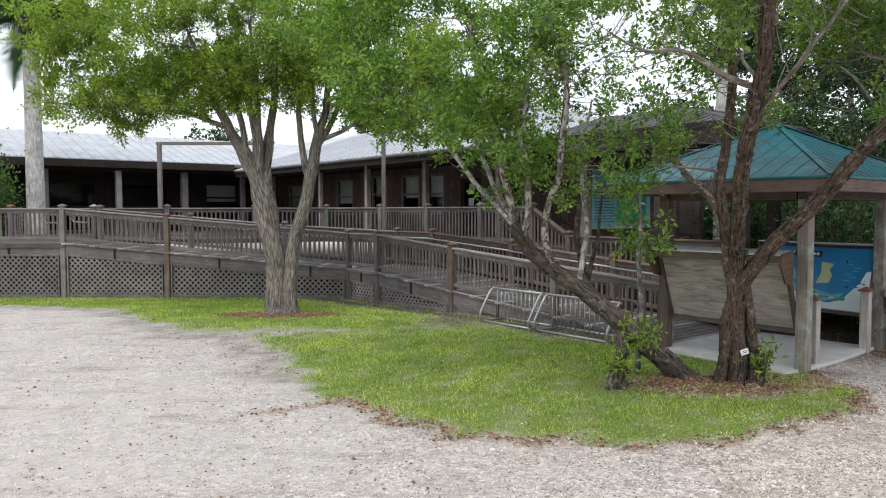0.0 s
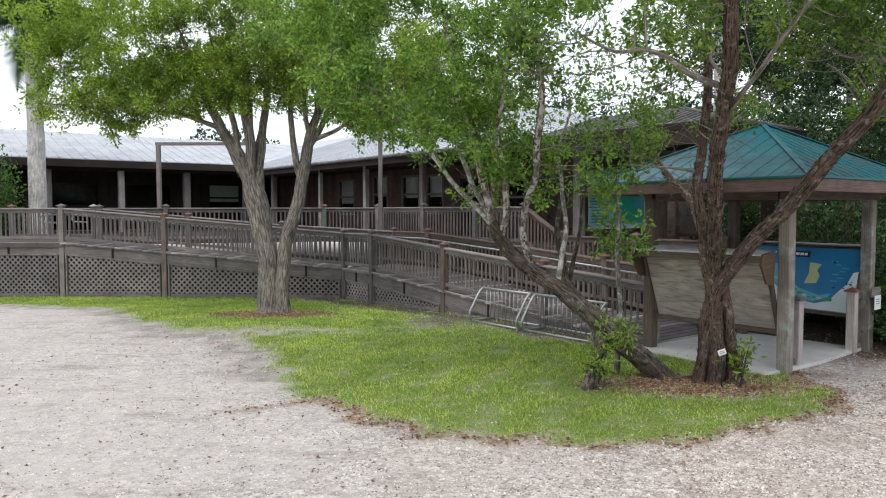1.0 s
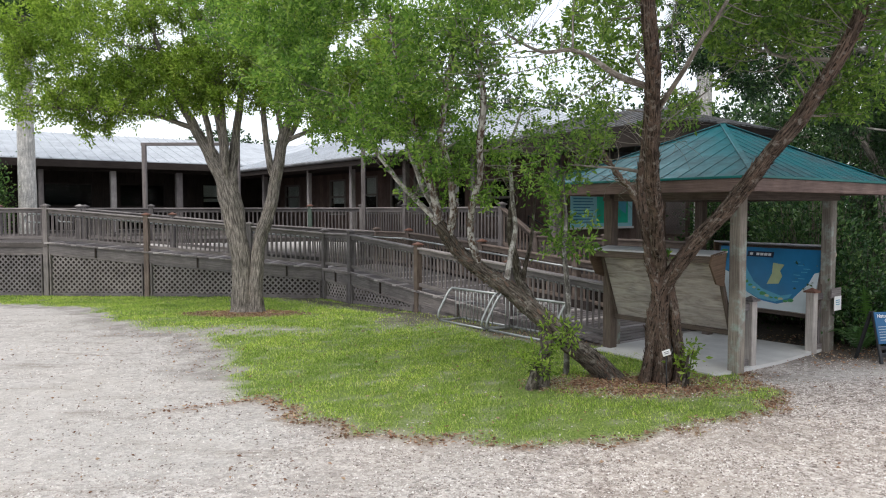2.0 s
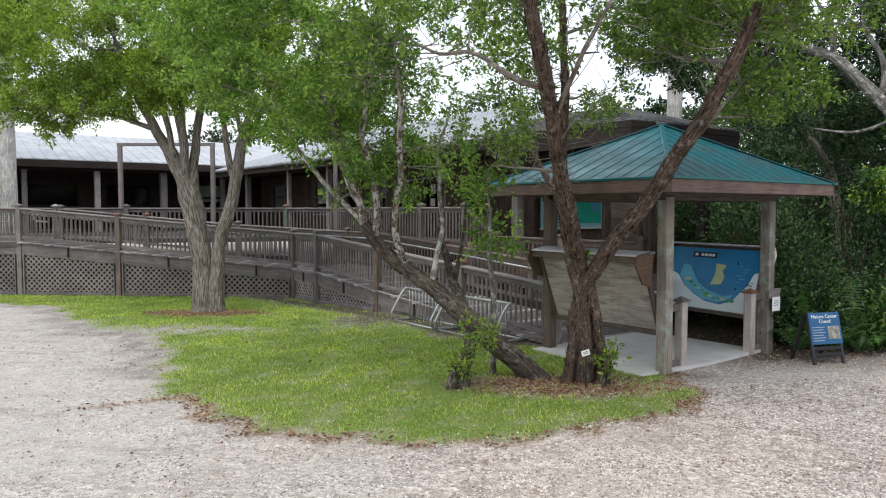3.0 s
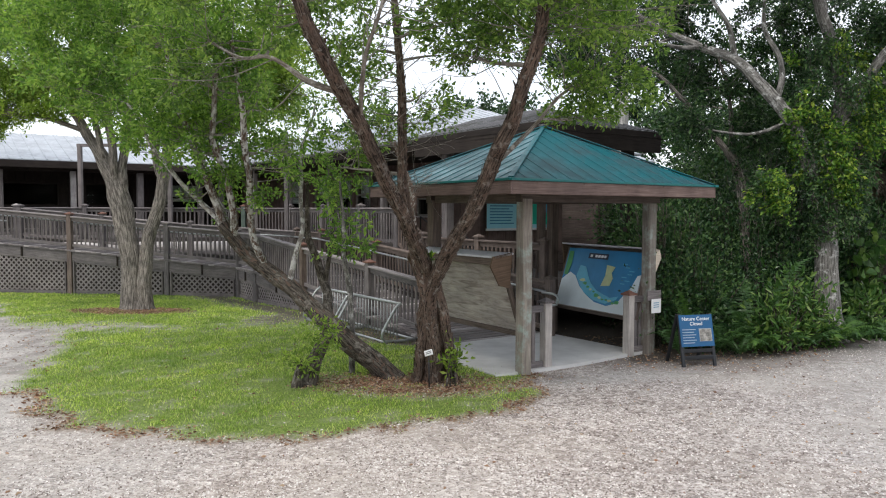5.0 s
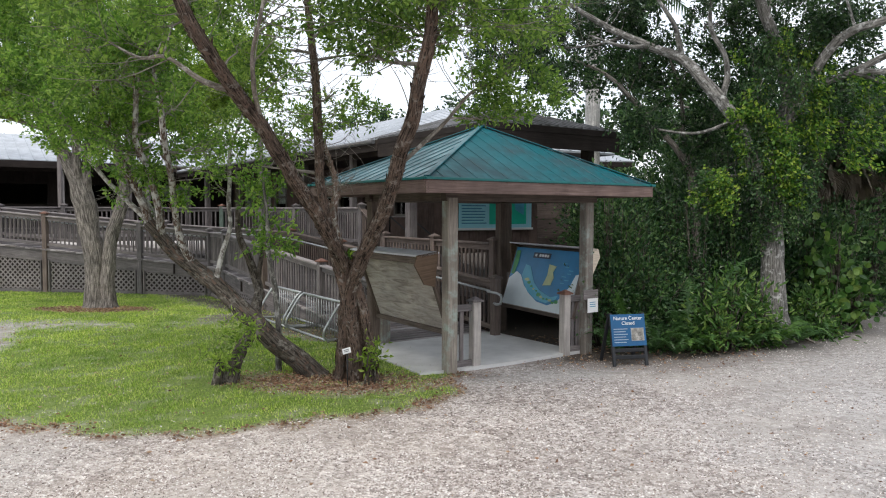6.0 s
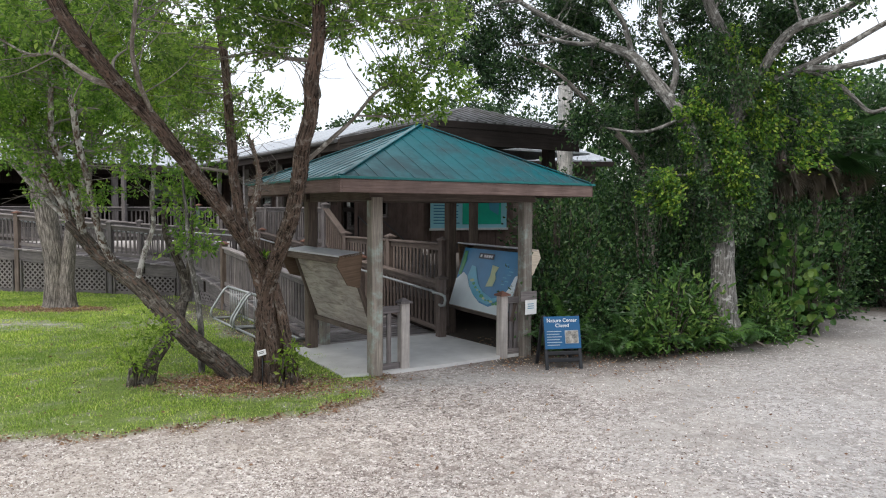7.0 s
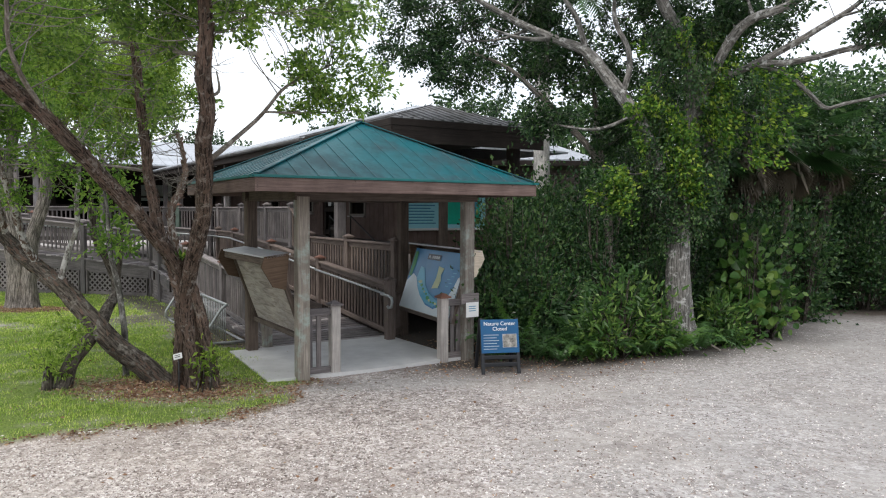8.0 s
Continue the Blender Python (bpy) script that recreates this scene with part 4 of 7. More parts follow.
def window(start, way, u0, u1, z0, z1, blind, trim):
    """A sash window set in a wall, its outer face towards the porch."""
    global window_count
    window_count += 1
    out_ = way.cross(UP)
    if out_.dot(Vector((0, -1, 0))) < 0:
        out_ = -out_
    base = start + out_ * 0.09
    win = thing("window_%d" % window_count, base + way * u0 + UP * z0, "dark-framed sash window with a pale blind" if blind else "dark sash window under the porch", "window", "porch windows", "structure")
    for u in (u0, u1):
        part("jamb", Build().beam(base + way * u + UP * z0, base + way * u + UP * z1, 0.08, 0.08, way.cross(UP)), trim, win)
    for z in (z0, (z0 + z1) / 2, z1):
        part("rail", Build().beam(base + way * u0 + UP * z, base + way * u1 + UP * z, 0.06, 0.07), trim, win)
    p = base - out_ * 0.06
    pane = part("pane", Build().slab([p + way * u0 + UP * z0, p + way * u1 + UP * z0, p + way * u1 + UP * z1, p + way * u0 + UP * z1], out_ * -0.008), GLASS, win)
    pane.visible_shadow = False
    part("sill", Build().beam(base + way * (u0 - 0.06) + out_ * 0.04 + UP * (z0 - 0.045), base + way * (u1 + 0.06) + out_ * 0.04 + UP * (z0 - 0.045), 0.1, 0.04), GREY_WOOD_LIGHT, win)
    back = base - out_ * 0.12
    if blind:
        low = z0 + (z1 - z0) * blind
        part("blind", Build().slab([back + way * u0 + UP * low, back + way * u1 + UP * low, back + way * u1 + UP * z1, back + way * u0 + UP * z1], out_ * -0.01), BLIND, win)


right_start, right_end = at(WALL_A, 8.6), at(WALL_A, 27.0)
holes, wins = [], []
for b0_, b1_, z0, z1, bl in ((14.55, 15.45, 1.95, 3.18, 0.42), (15.9, 16.9, 1.95, 3.2, 0.4), (17.85, 18.8, 1.95, 3.25, 0.45), (20.2, 21.4, 1.9, 3.2, 0.3), (24.2, 25.6, 2.1, 3.1, 0.02), (10.6, 11.6, 1.9, 2.9, 0)):
    holes.append((b0_ - 8.6, b1_ - 8.6, z0, z1))
    wins.append((b0_ - 8.6, b1_ - 8.6, z0, z1, bl))
holes.append((12.75 - 8.6, 13.7 - 8.6, DECK_Z, 3.02))
wall_bays("wall_right", right_start, right_end, DECK_Z - 0.1, 3.7, holes, "dark brown vertical board wall under the porch", PORCH_SIDING)
for u0, u1, z0, z1, bl in wins:
    window(right_start, WAY_B, u0, u1, z0, z1, bl, FRAME_PAINT)
door = thing("door_1", at(WALL_A, 13.2, DECK_Z), "dark glazed entrance door with paper notices", "door", kind="structure")
for b_ in (12.8, 13.65):
    part("stile", Build().beam(at(WALL_A - 0.02, b_, DECK_Z), at(WALL_A - 0.02, b_, 3.0), 0.1, 0.06, WAY_A), DARK_WOOD, door)
for z in (DECK_Z + 0.12, 2.05, 2.96):
    part("rail", Build().beam(at(WALL_A - 0.02, 12.8, z), at(WALL_A - 0.02, 13.65, z), 0.06, 0.14), DARK_WOOD, door)
pane = part("pane", Build().slab([w3(WALL_A, 12.8, DECK_Z), w3(WALL_A, 12.8, 3.0), w3(WALL_A, 13.65, 3.0), w3(WALL_A, 13.65, DECK_Z)], WAY_A * 0.01), GLASS, door)
pane.visible_shadow = False
for z, h, c in ((2.55, 0.3, 13.22), (2.16, 0.24, 13.25)):
    part("paper_notice", Build().slab([w3(WALL_A - 0.06, c - 0.12, z), w3(WALL_A - 0.06, c - 0.12, z + h), w3(WALL_A - 0.06, c + 0.12, z + h), w3(WALL_A - 0.06, c + 0.12, z)], WAY_A * 0.004), WHITE_PAINT, door)
plaque = thing("plaque", at(WALL_A, 14.2, 2.5), "small dark framed plaque on the wall", "plaque")
part("board", Build().beam(at(WALL_A - 0.12, 14.05, 2.45), at(WALL_A - 0.12, 14.4, 2.45), 0.03, 0.5), BROWN_WOOD, plaque)

left_start, left_end = at(-12, WALL_B), at(WALL_A, WALL_B)
holes = [(2.0, 4.4, 1.3, 3.1), (7.8, 10.2, 1.3, 3.1), (11.2, 13.0, 1.3, 3.1), (14.6, 16.0, 2.0, 3.15)]
# Wall and window trim are coloured near-black to stand for deep porch shade.
wall_bays("wall_left", left_start, left_end, DECK_Z - 0.1, 3.9, holes, "board wall with deep porch shade put into its dark colour", DARK_WOOD)
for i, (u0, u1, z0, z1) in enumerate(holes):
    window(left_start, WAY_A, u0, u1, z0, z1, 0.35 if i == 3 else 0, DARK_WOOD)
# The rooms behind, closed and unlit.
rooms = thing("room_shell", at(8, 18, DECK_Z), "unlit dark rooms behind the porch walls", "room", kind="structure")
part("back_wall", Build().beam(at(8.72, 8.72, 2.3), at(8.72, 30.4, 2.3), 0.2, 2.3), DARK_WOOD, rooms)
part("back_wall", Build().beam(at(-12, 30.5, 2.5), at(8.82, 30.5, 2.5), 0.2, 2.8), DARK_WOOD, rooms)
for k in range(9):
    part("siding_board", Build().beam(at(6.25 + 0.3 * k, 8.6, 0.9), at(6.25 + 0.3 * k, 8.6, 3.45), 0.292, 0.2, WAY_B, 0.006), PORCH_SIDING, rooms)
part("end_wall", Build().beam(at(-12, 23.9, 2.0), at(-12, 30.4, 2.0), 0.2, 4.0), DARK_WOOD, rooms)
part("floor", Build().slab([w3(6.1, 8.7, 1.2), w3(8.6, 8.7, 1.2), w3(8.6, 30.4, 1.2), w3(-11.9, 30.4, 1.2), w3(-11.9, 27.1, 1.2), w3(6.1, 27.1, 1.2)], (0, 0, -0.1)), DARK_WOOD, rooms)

for a, b, z0, z1, s, mat in [(3.2, 11.99, DECK_Z, 3.42, 0.15, GREY_WOOD), (3.2, 14.97, DECK_Z, 3.42, 0.15, GREY_WOOD_LIGHT), (3.2, 17.9, DECK_Z, 3.42, 0.13, GREY_WOOD_LIGHT), (3.2, 21.6, DECK_Z, 3.42, 0.18, GREY_WOOD), (3.2, 9.0, DECK_Z, 3.42, 0.15, GREY_WOOD),
                           (3.25, 6.3, WALK_Z, 3.3, 0.2, GREY_WOOD), (5.6, 3.3, WALK_Z, 3.4, 0.2, DARK_WOOD), (5.54, 5.8, WALK_Z, 3.3, 0.16, BROWN_WOOD),
                           (-4.0, 24.4, DECK_Z, 3.5, 0.17, GREY_WOOD), (-1.6, 24.4, DECK_Z, 3.5, 0.2, GREY_WOOD_LIGHT), (0.82, 24.4, DECK_Z, 3.5, 0.24, GREY_WOOD), (3.2, 24.4, DECK_Z, 3.5, 0.18, GREY_WOOD), (-6.4, 24.4, DECK_Z, 3.5, 0.17, GREY_WOOD), (-8.8, 24.4, DECK_Z, 3.5, 0.17, GREY_WOOD)]:
    col = thing("porch_post", at(a, b, z0), "square weathered timber porch post", "post", "porch posts")
    part("shaft", Build().beam(at(a, b, z0), at(a, b, z1), s, s, WAY_B, 0.012), mat, col)


def roof_part(roof, name, poly, material, step, label=""):
    """A roof plane of sheet metal with seams running up from its first edge."""
    poly = [Vector(p) for p in poly]
    ob = part(name, Build().slab(poly, (0, 0, -0.05)), material, roof, label)
    along = (poly[1] - poly[0])
    width = along.length
    along.normalize()
    normal = (poly[1] - poly[0]).cross(poly[2] - poly[0]).normalized()
    rise = normal.cross(along)
    seams = Build()
    n = int(width / step)
    for k in range(n + 1):
        u = width * k / n
        flat = [((p - poly[0]).dot(along), (p - poly[0]).dot(rise)) for p in poly]
        ys = []
        for (x0, y0), (x1, y1) in zip(flat, flat[1:] + flat[:1]):
            if abs(x1 - x0) > 1e-6 and min(x0, x1) - 1e-6 <= u <= max(x0, x1) + 1e-6:
                ys.append(y0 + (y1 - y0) * (u - x0) / (x1 - x0))
        if ys and max(ys) - min(ys) > 0.15:
            s = poly[0] + along * u + normal * 0.008
            seams.beam(s + rise * min(ys), s + rise * max(ys), 0.05, 0.03, normal, 0.008)
    part("ribbing", seams, material, ob, kind="stuff")
    return ob


EAVE_A, EAVE_B, ZR, ZL = 2.58, 23.7, 3.6, 3.86
wing_roof = thing("wing_roof", at(5, 15, ZR), "pale metal roof of the right wing", "roof", kind="structure")
roof_part(wing_roof, "roof_plane", [w3(EAVE_A, 23.7, ZR), w3(EAVE_A, 6.6, ZR), w3(9.0, 13.0, 5.5), w3(9.0, 30.0, 5.5)], WHITE_ROOF, 0.4, "pale ribbed metal sheets")
roof_part(wing_roof, "roof_plane", [w3(EAVE_A, 6.6, ZR), w3(9.9, 6.6, ZR), w3(9.0, 13.0, 5.5)], WHITE_ROOF, 0.4)
roof_part(wing_roof, "roof_plane", [w3(9.9, 6.6, ZR), w3(9.9, 30.0, ZR), w3(9.0, 30.0, 5.5), w3(9.0, 13.0, 5.5)], WHITE_ROOF, 0.4)
part("fascia", Build().beam(at(EAVE_A + 0.02, 6.6, ZR - 0.15), at(EAVE_A + 0.02, 23.6, ZR - 0.15), 0.05, 0.24), DARK_WOOD, wing_roof)
part("gutter", Build().tube([at(EAVE_A - 0.05, 6.7, ZR - 0.07), at(EAVE_A - 0.05, 23.5, ZR - 0.07)], 0.05, 8), GREY_ROOF, wing_roof)
part("beam", Build().beam(at(3.2, 6.2, 3.42), at(3.2, 24.3, 3.42), 0.12, 0.24), DARK_WOOD, wing_roof)
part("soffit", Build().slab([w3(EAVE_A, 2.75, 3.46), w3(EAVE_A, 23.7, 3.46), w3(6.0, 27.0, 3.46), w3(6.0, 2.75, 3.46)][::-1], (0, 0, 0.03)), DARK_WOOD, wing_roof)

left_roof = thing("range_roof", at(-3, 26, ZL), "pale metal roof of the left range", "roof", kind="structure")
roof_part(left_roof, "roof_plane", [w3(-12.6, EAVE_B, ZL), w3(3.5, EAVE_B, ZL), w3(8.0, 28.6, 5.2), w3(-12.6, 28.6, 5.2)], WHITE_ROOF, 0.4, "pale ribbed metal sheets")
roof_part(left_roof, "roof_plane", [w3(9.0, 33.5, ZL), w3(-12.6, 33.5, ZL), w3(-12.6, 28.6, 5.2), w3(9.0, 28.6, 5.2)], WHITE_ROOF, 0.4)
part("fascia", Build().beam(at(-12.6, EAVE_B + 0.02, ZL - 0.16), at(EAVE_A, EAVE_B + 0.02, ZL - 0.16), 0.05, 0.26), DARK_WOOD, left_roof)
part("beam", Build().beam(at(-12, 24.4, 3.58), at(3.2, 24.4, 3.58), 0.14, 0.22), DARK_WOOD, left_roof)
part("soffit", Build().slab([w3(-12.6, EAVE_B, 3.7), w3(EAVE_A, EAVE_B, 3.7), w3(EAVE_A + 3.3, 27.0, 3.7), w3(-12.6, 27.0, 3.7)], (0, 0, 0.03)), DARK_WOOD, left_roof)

entry_roof = thing("entry_roof", at(4.5, 4.6, ZR), "weathered grey metal hip roof over the entry walkway", "roof", kind="structure")
EB, EZ, RZ = 2.67, 3.6, 4.17
roof_part(entry_roof, "roof_plane", [w3(EAVE_A, 6.9, EZ), w3(EAVE_A, EB, EZ), w3(4.53, EB + 1.95, RZ), w3(4.53, 6.9, RZ)], GREY_ROOF, 0.2, "weathered grey corrugated metal")
roof_part(entry_roof, "roof_plane", [w3(EAVE_A, EB, EZ), w3(5.85, EB, EZ), w3(4.53, EB + 1.95, RZ)], GREY_ROOF, 0.2)
roof_part(entry_roof, "roof_plane", [w3(5.85, EB, EZ), w3(5.85, 6.9, EZ), w3(4.53, 6.9, RZ), w3(4.53, EB + 1.95, RZ)], GREY_ROOF, 0.2)
for p, q in (((EAVE_A + 0.02, 6.6), (EAVE_A + 0.02, EB)), ((EAVE_A, EB + 0.02), (5.85, EB + 0.02)), ((5.83, EB), (5.83, 6.9))):
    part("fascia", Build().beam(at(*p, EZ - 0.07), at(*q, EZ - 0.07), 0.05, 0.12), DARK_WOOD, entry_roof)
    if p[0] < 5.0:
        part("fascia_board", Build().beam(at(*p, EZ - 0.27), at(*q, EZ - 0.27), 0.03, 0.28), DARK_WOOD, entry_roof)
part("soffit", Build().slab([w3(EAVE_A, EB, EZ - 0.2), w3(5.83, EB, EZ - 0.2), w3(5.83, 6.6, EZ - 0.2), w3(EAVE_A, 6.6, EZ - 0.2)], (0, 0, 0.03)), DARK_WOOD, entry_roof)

# A roof of another building beyond the entry.
far_roof = thing("outbuilding", at(11, 11, 0), "low outbuilding with a pale metal roof", "building")
roof_part(far_roof, "roof", [w3(9.3, 11.65, 3.7), w3(13.0, 8.7, 3.64), w3(12.6, 10.2, 4.15), w3(10.4, 13.0, 4.25)], WHITE_ROOF, 0.4)
part("fascia", Build().beam(at(9.3, 11.67, 3.58), at(13.0, 8.72, 3.52), 0.05, 0.16), DARK_WOOD, far_roof)
for k in range(12):
    p, q, z = at(9.7, 12.0), at(12.9, 9.45), 0.15 + 0.29 * k
    part("siding_board", Build().beam(p + UP * z, q + UP * z, 0.12, 0.284, ch=0.008), WARM_WOOD, far_roof)

# Tall pole frame on the deck, and a lone pole.
gallows = thing("timber_arch", (-7.98, 20.84, DECK_Z), "tall thin timber frame of two poles and a crossbar", "frame")
for x, y in ((-7.98, 20.84), (-5.31, 20.9)):
    part("pole", Build().beam((x, y, DECK_Z), (x, y, 3.92), 0.11, 0.11, (0, 1, 0)), GREY_WOOD, gallows)
part("crossbar", Build().beam((-8.06, 20.84, 3.92), (-5.24, 20.9, 3.92), 0.07, 0.09), GREY_WOOD, gallows)
pole = thing("pole", (-1.6, 20.0, DECK_Z), "tall weathered timber pole", "pole")
part("shaft", Build().beam((-1.6, 20.0, 0.5), (-1.6, 20.0, 4.2), 0.11, 0.11, (0, 1, 0)), GREY_WOOD, pole)

# Black handrails of the stair.
black = thing("stair_handrail", at(4.4, 7.6, WALK_Z), "thin black steel stair handrails", "handrail")
for a in (3.9, 4.45):
    part("pipe", Build().tube([at(a, 8.4, DECK_Z), at(a, 8.4, DECK_Z + 0.66), at(a, 7.1, 1.35), at(a, 6.4, 1.1)], 0.018, 6), BLACK_METAL, black)

# ---- plants ----
def leaf_cloud(name, centres, ways, sizes, material, wide=0.42, fold=0.12, r=None, rounded=False):
    """Many folded leaves: each a pair of triangles from stalk to tip."""
    r = r or rng
    n = len(centres)
    d = ways / np.linalg.norm(ways, axis=1, keepdims=True)
    other = r.normal(size=(n, 3))
    s = np.cross(d, other)
    s /= np.linalg.norm(s, axis=1, keepdims=True) + 1e-9
    up = np.cross(s, d)
    L = sizes[:, None]
    mid = centres + d * L * 0.5
    if rounded:
        # Large broad leaves: eight points about the midrib.
        rim = [(0.0, 0.0), (0.16, 0.72), (0.45, 1.0), (0.78, 0.62), (1.0, 0.0), (0.78, -0.62), (0.45, -1.0), (0.16, -0.72)]
        verts = np.stack([centres + d * L * u + s * L * wide * v + up * L * (fold * abs(v) - 0.1 * u * u) for u, v in rim], 1).reshape(-1, 3)
        k = np.arange(n)[:, None] * 8
        faces = np.concatenate([k + [0, i, i + 1] for i in range(1, 7)], 1).reshape(-1, 3)
        return raw_mesh(name, verts, faces, material)
    verts = np.stack([centres, mid + s * L * wide + up * L * fold, centres + d * L - up * L * 0.1, mid - s * L * wide + up * L * fold], 1).reshape(-1, 3)
    k = np.arange(n)[:, None] * 4
    faces = np.concatenate([k + [0, 1, 2], k + [0, 2, 3]], 1).reshape(-1, 3)
    return raw_mesh(name, verts, faces, material)


def curve_through(points, radii, n):
    """Points and radii eased through a few given ones, with a little waver."""
    pts, rad = [Vector(p) for p in points], list(radii)
    out_p, out_r, m = [], [], len(pts)
    for i in range(m - 1):
        p0, p1, p2, p3 = pts[max(i - 1, 0)], pts[i], pts[i + 1], pts[min(i + 2, m - 1)]
        for k in range(n):
            t = k / n
            q = 0.5 * ((2 * p1) + (p2 - p0) * t + (2 * p0 - 5 * p1 + 4 * p2 - p3) * t * t + (3 * p1 - p0 - 3 * p2 + p3) * t ** 3)
            out_p.append(q)
            out_r.append(rad[i] + (rad[i + 1] - rad[i]) * t)
    return out_p + [pts[-1]], out_r + [rad[-1]]


def tree(name, label, base, limbs, crowns, bark_mat, leaf_mat, leaf=0.075, per=55, seed=1, spread=0.34, gap=0.0, twig=0.012, droop=0.15, wide=0.4, group="trees", sides=20, lean_out=0.35, limb_mat=None, twig_mat=None, bare=0.0, pale=(), crook=0.03, furrow=0.2, flakes=0):
    """limbs: rows of (points, radii), the first the trunk. crowns: rows of (centre, radii, twigs); leaves sit in tufts at the twigs' ends."""
    r = np.random.default_rng(seed)
    t = thing(name, base, label, "tree", group)
    anchors, anchor_r, loose = [], [], []
    for i, (pts, rad) in enumerate(limbs):
        stout = max(rad) > 0.04
        p, q = curve_through(pts, rad, 14 if stout else 9)
        for k in range(1, len(p) - 1):
            p[k] = p[k] + Vector((noise.noise(p[k] * 2.3 + Vector((seed, i, 0))), noise.noise(p[k] * 2.3 + Vector((0, seed, i))), 0)) * crook * min(1.0, k / 8)
        part("trunk" if i == 0 else "limb", Build().tube(p, q, sides if stout else 8, 0.1 if stout else 0.2, furrow if stout else 0.0), BARK_PALE if i in pale else bark_mat if i == 0 or limb_mat is None else limb_mat, t)
        if flakes and stout:
            loose.append((p, q))
        cut = len(p) // 3 if i == 0 else len(p) // 4
        anchors += p[cut:]
        anchor_r += q[cut:]
    anc = np.array([tuple(a) for a in anchors])
    twigs, centres, ways, sizes = Build(), [], [], []
    for (c, rad, count) in crowns:
        dead, count = count < 0, abs(count)
        c, rad = np.array(c), np.array(rad)
        for _ in range(max(1, count // 8)):
            v = r.normal(size=3)
            p = c + v / np.linalg.norm(v) * rad * r.uniform(0.3, 0.75)
            dist = np.linalg.norm(anc - p, axis=1) + np.where(anc[:, 2] > p[2], 0.7, 0)
            k = int(dist.argmin())
            a = anc[k]
            bend = (a + p) / 2 + r.normal(size=3) * 0.12 * np.linalg.norm(p - a)
            r0 = min(anchor_r[k] * 0.6, twig * (1.5 + 0.8 * np.linalg.norm(p - a)))
            line, lr = curve_through([tuple(a), tuple(bend), tuple(p)], [r0, r0 * 0.7, r0 * 0.3], 5)
            twigs.tube(line, lr, 5)
            anc = np.concatenate([anc, np.array([tuple(q) for q in line[3:]])])
            anchor_r = anchor_r + lr[3:]
        made, tries = 0, 0
        while made < count and tries < count * 6:
            tries += 1
            v = r.normal(size=3)
            v /= np.linalg.norm(v)
            p = c + v * rad * r.uniform(0.25, 1.0) ** 0.45
            if noise.noise(Vector(p * 0.85) + Vector((seed * 3.1, 0, 0))) < gap - 0.25:
                continue
            made += 1
            dist = np.linalg.norm((anc - p) * (1, 1, 0.8), axis=1) + np.where(anc[:, 2] > p[2] + 0.1, 0.8, 0) + r.uniform(0, 0.35, len(anc))
            k = int(dist.argmin())
            a = anc[k]
            mid = (a + p) / 2 + r.normal(size=3) * 0.07 * np.linalg.norm(p - a) + (0, 0, -0.05 * np.linalg.norm(p - a))
            r0 = min(anchor_r[k] * 0.6, twig * 0.6)
            line, lr = curve_through([tuple(a), tuple(mid), tuple(p)], [r0, r0 * 0.65, 0.002], 3)
            twigs.tube(line, lr, 4)
            if dead or r.uniform() < bare:
                for _ in range(4):
                    o = mid + (p - mid) * r.uniform(0, 1)
                    e = o + r.normal(size=3) * spread * 1.1 + (p - a) * 0.25
                    line, lr = curve_through([tuple(o), tuple((o + e) / 2 + r.normal(size=3) * 0.03), tuple(e)], [r0 * 0.5, r0 * 0.35, 0.0015], 2)
                    twigs.tube(line, lr, 3)
                continue
            # Short side shoots, each with its own tuft of leaves about the tip.
            shoots = int(r.integers(3, 6))
            for q in range(shoots):
                o = mid + (p - mid) * (1.0 if q == 0 else r.uniform(0.1, 0.95))
                way = (p - a) / (np.linalg.norm(p - a) + 1e-6) * 0.5 + r.normal(size=3) * 0.6 + (0, 0, lean_out * 0.6)
                e = o + way / np.linalg.norm(way) * spread * r.uniform(0.6, 1.5)
                twigs.tube([tuple(o), tuple(e)], [r0 * 0.35, 0.0015], 3)
                n = int(per / shoots * r.uniform(0.6, 1.4))
                u = r.uniform(0.3, 1.05, n)[:, None]
                off = r.normal(size=(n, 3)) * leaf * 0.55
                centres.append(o + (e - o) * u + off)
                ways.append(off / leaf * 0.9 + (e - o) / spread * 0.5 + r.normal(size=(n, 3)) * 0.45 + (0, 0, -droop))
                sizes.append(leaf * r.uniform(0.6, 1.3, n))
    if flakes:
        vs, fs = [], []
        for p, q in loose:
            for _ in range(int(flakes * len(p))):
                k = int(r.integers(1, len(p) - 2))
                way = np.array(p[k + 1] - p[k - 1])
                way /= np.linalg.norm(way)
                side = np.cross(way, r.normal(size=3))
                side /= np.linalg.norm(side)
                out_ = np.cross(side, way)
                rad_, L, w, lift = q[k] * 1.0, r.uniform(0.03, 0.12), r.uniform(0.006, 0.016), r.uniform(0.004, 0.022)
                way = way + side * r.normal() * 0.25
                o = np.array(p[k]) + out_ * rad_
                m = len(vs)
                vs += [o - side * w - out_ * 0.01, o + side * w - out_ * 0.01, o + side * w * 0.9 + way * L * 0.6 + out_ * lift * 0.4, o - side * w * 0.9 + way * L * 0.6 + out_ * lift * 0.4, o + way * L + out_ * lift]
                fs += [(m, m + 1, m + 2), (m, m + 2, m + 3), (m + 3, m + 2, m + 4)]
        part("loose_bark", raw_mesh("loose_bark", np.array(vs), np.array(fs), FLAKE), FLAKE, t, "shaggy strips of peeling bark", kind="stuff")
    if twigs.v:
        part("branchwork", twigs, twig_mat or limb_mat or bark_mat, t, kind="stuff")
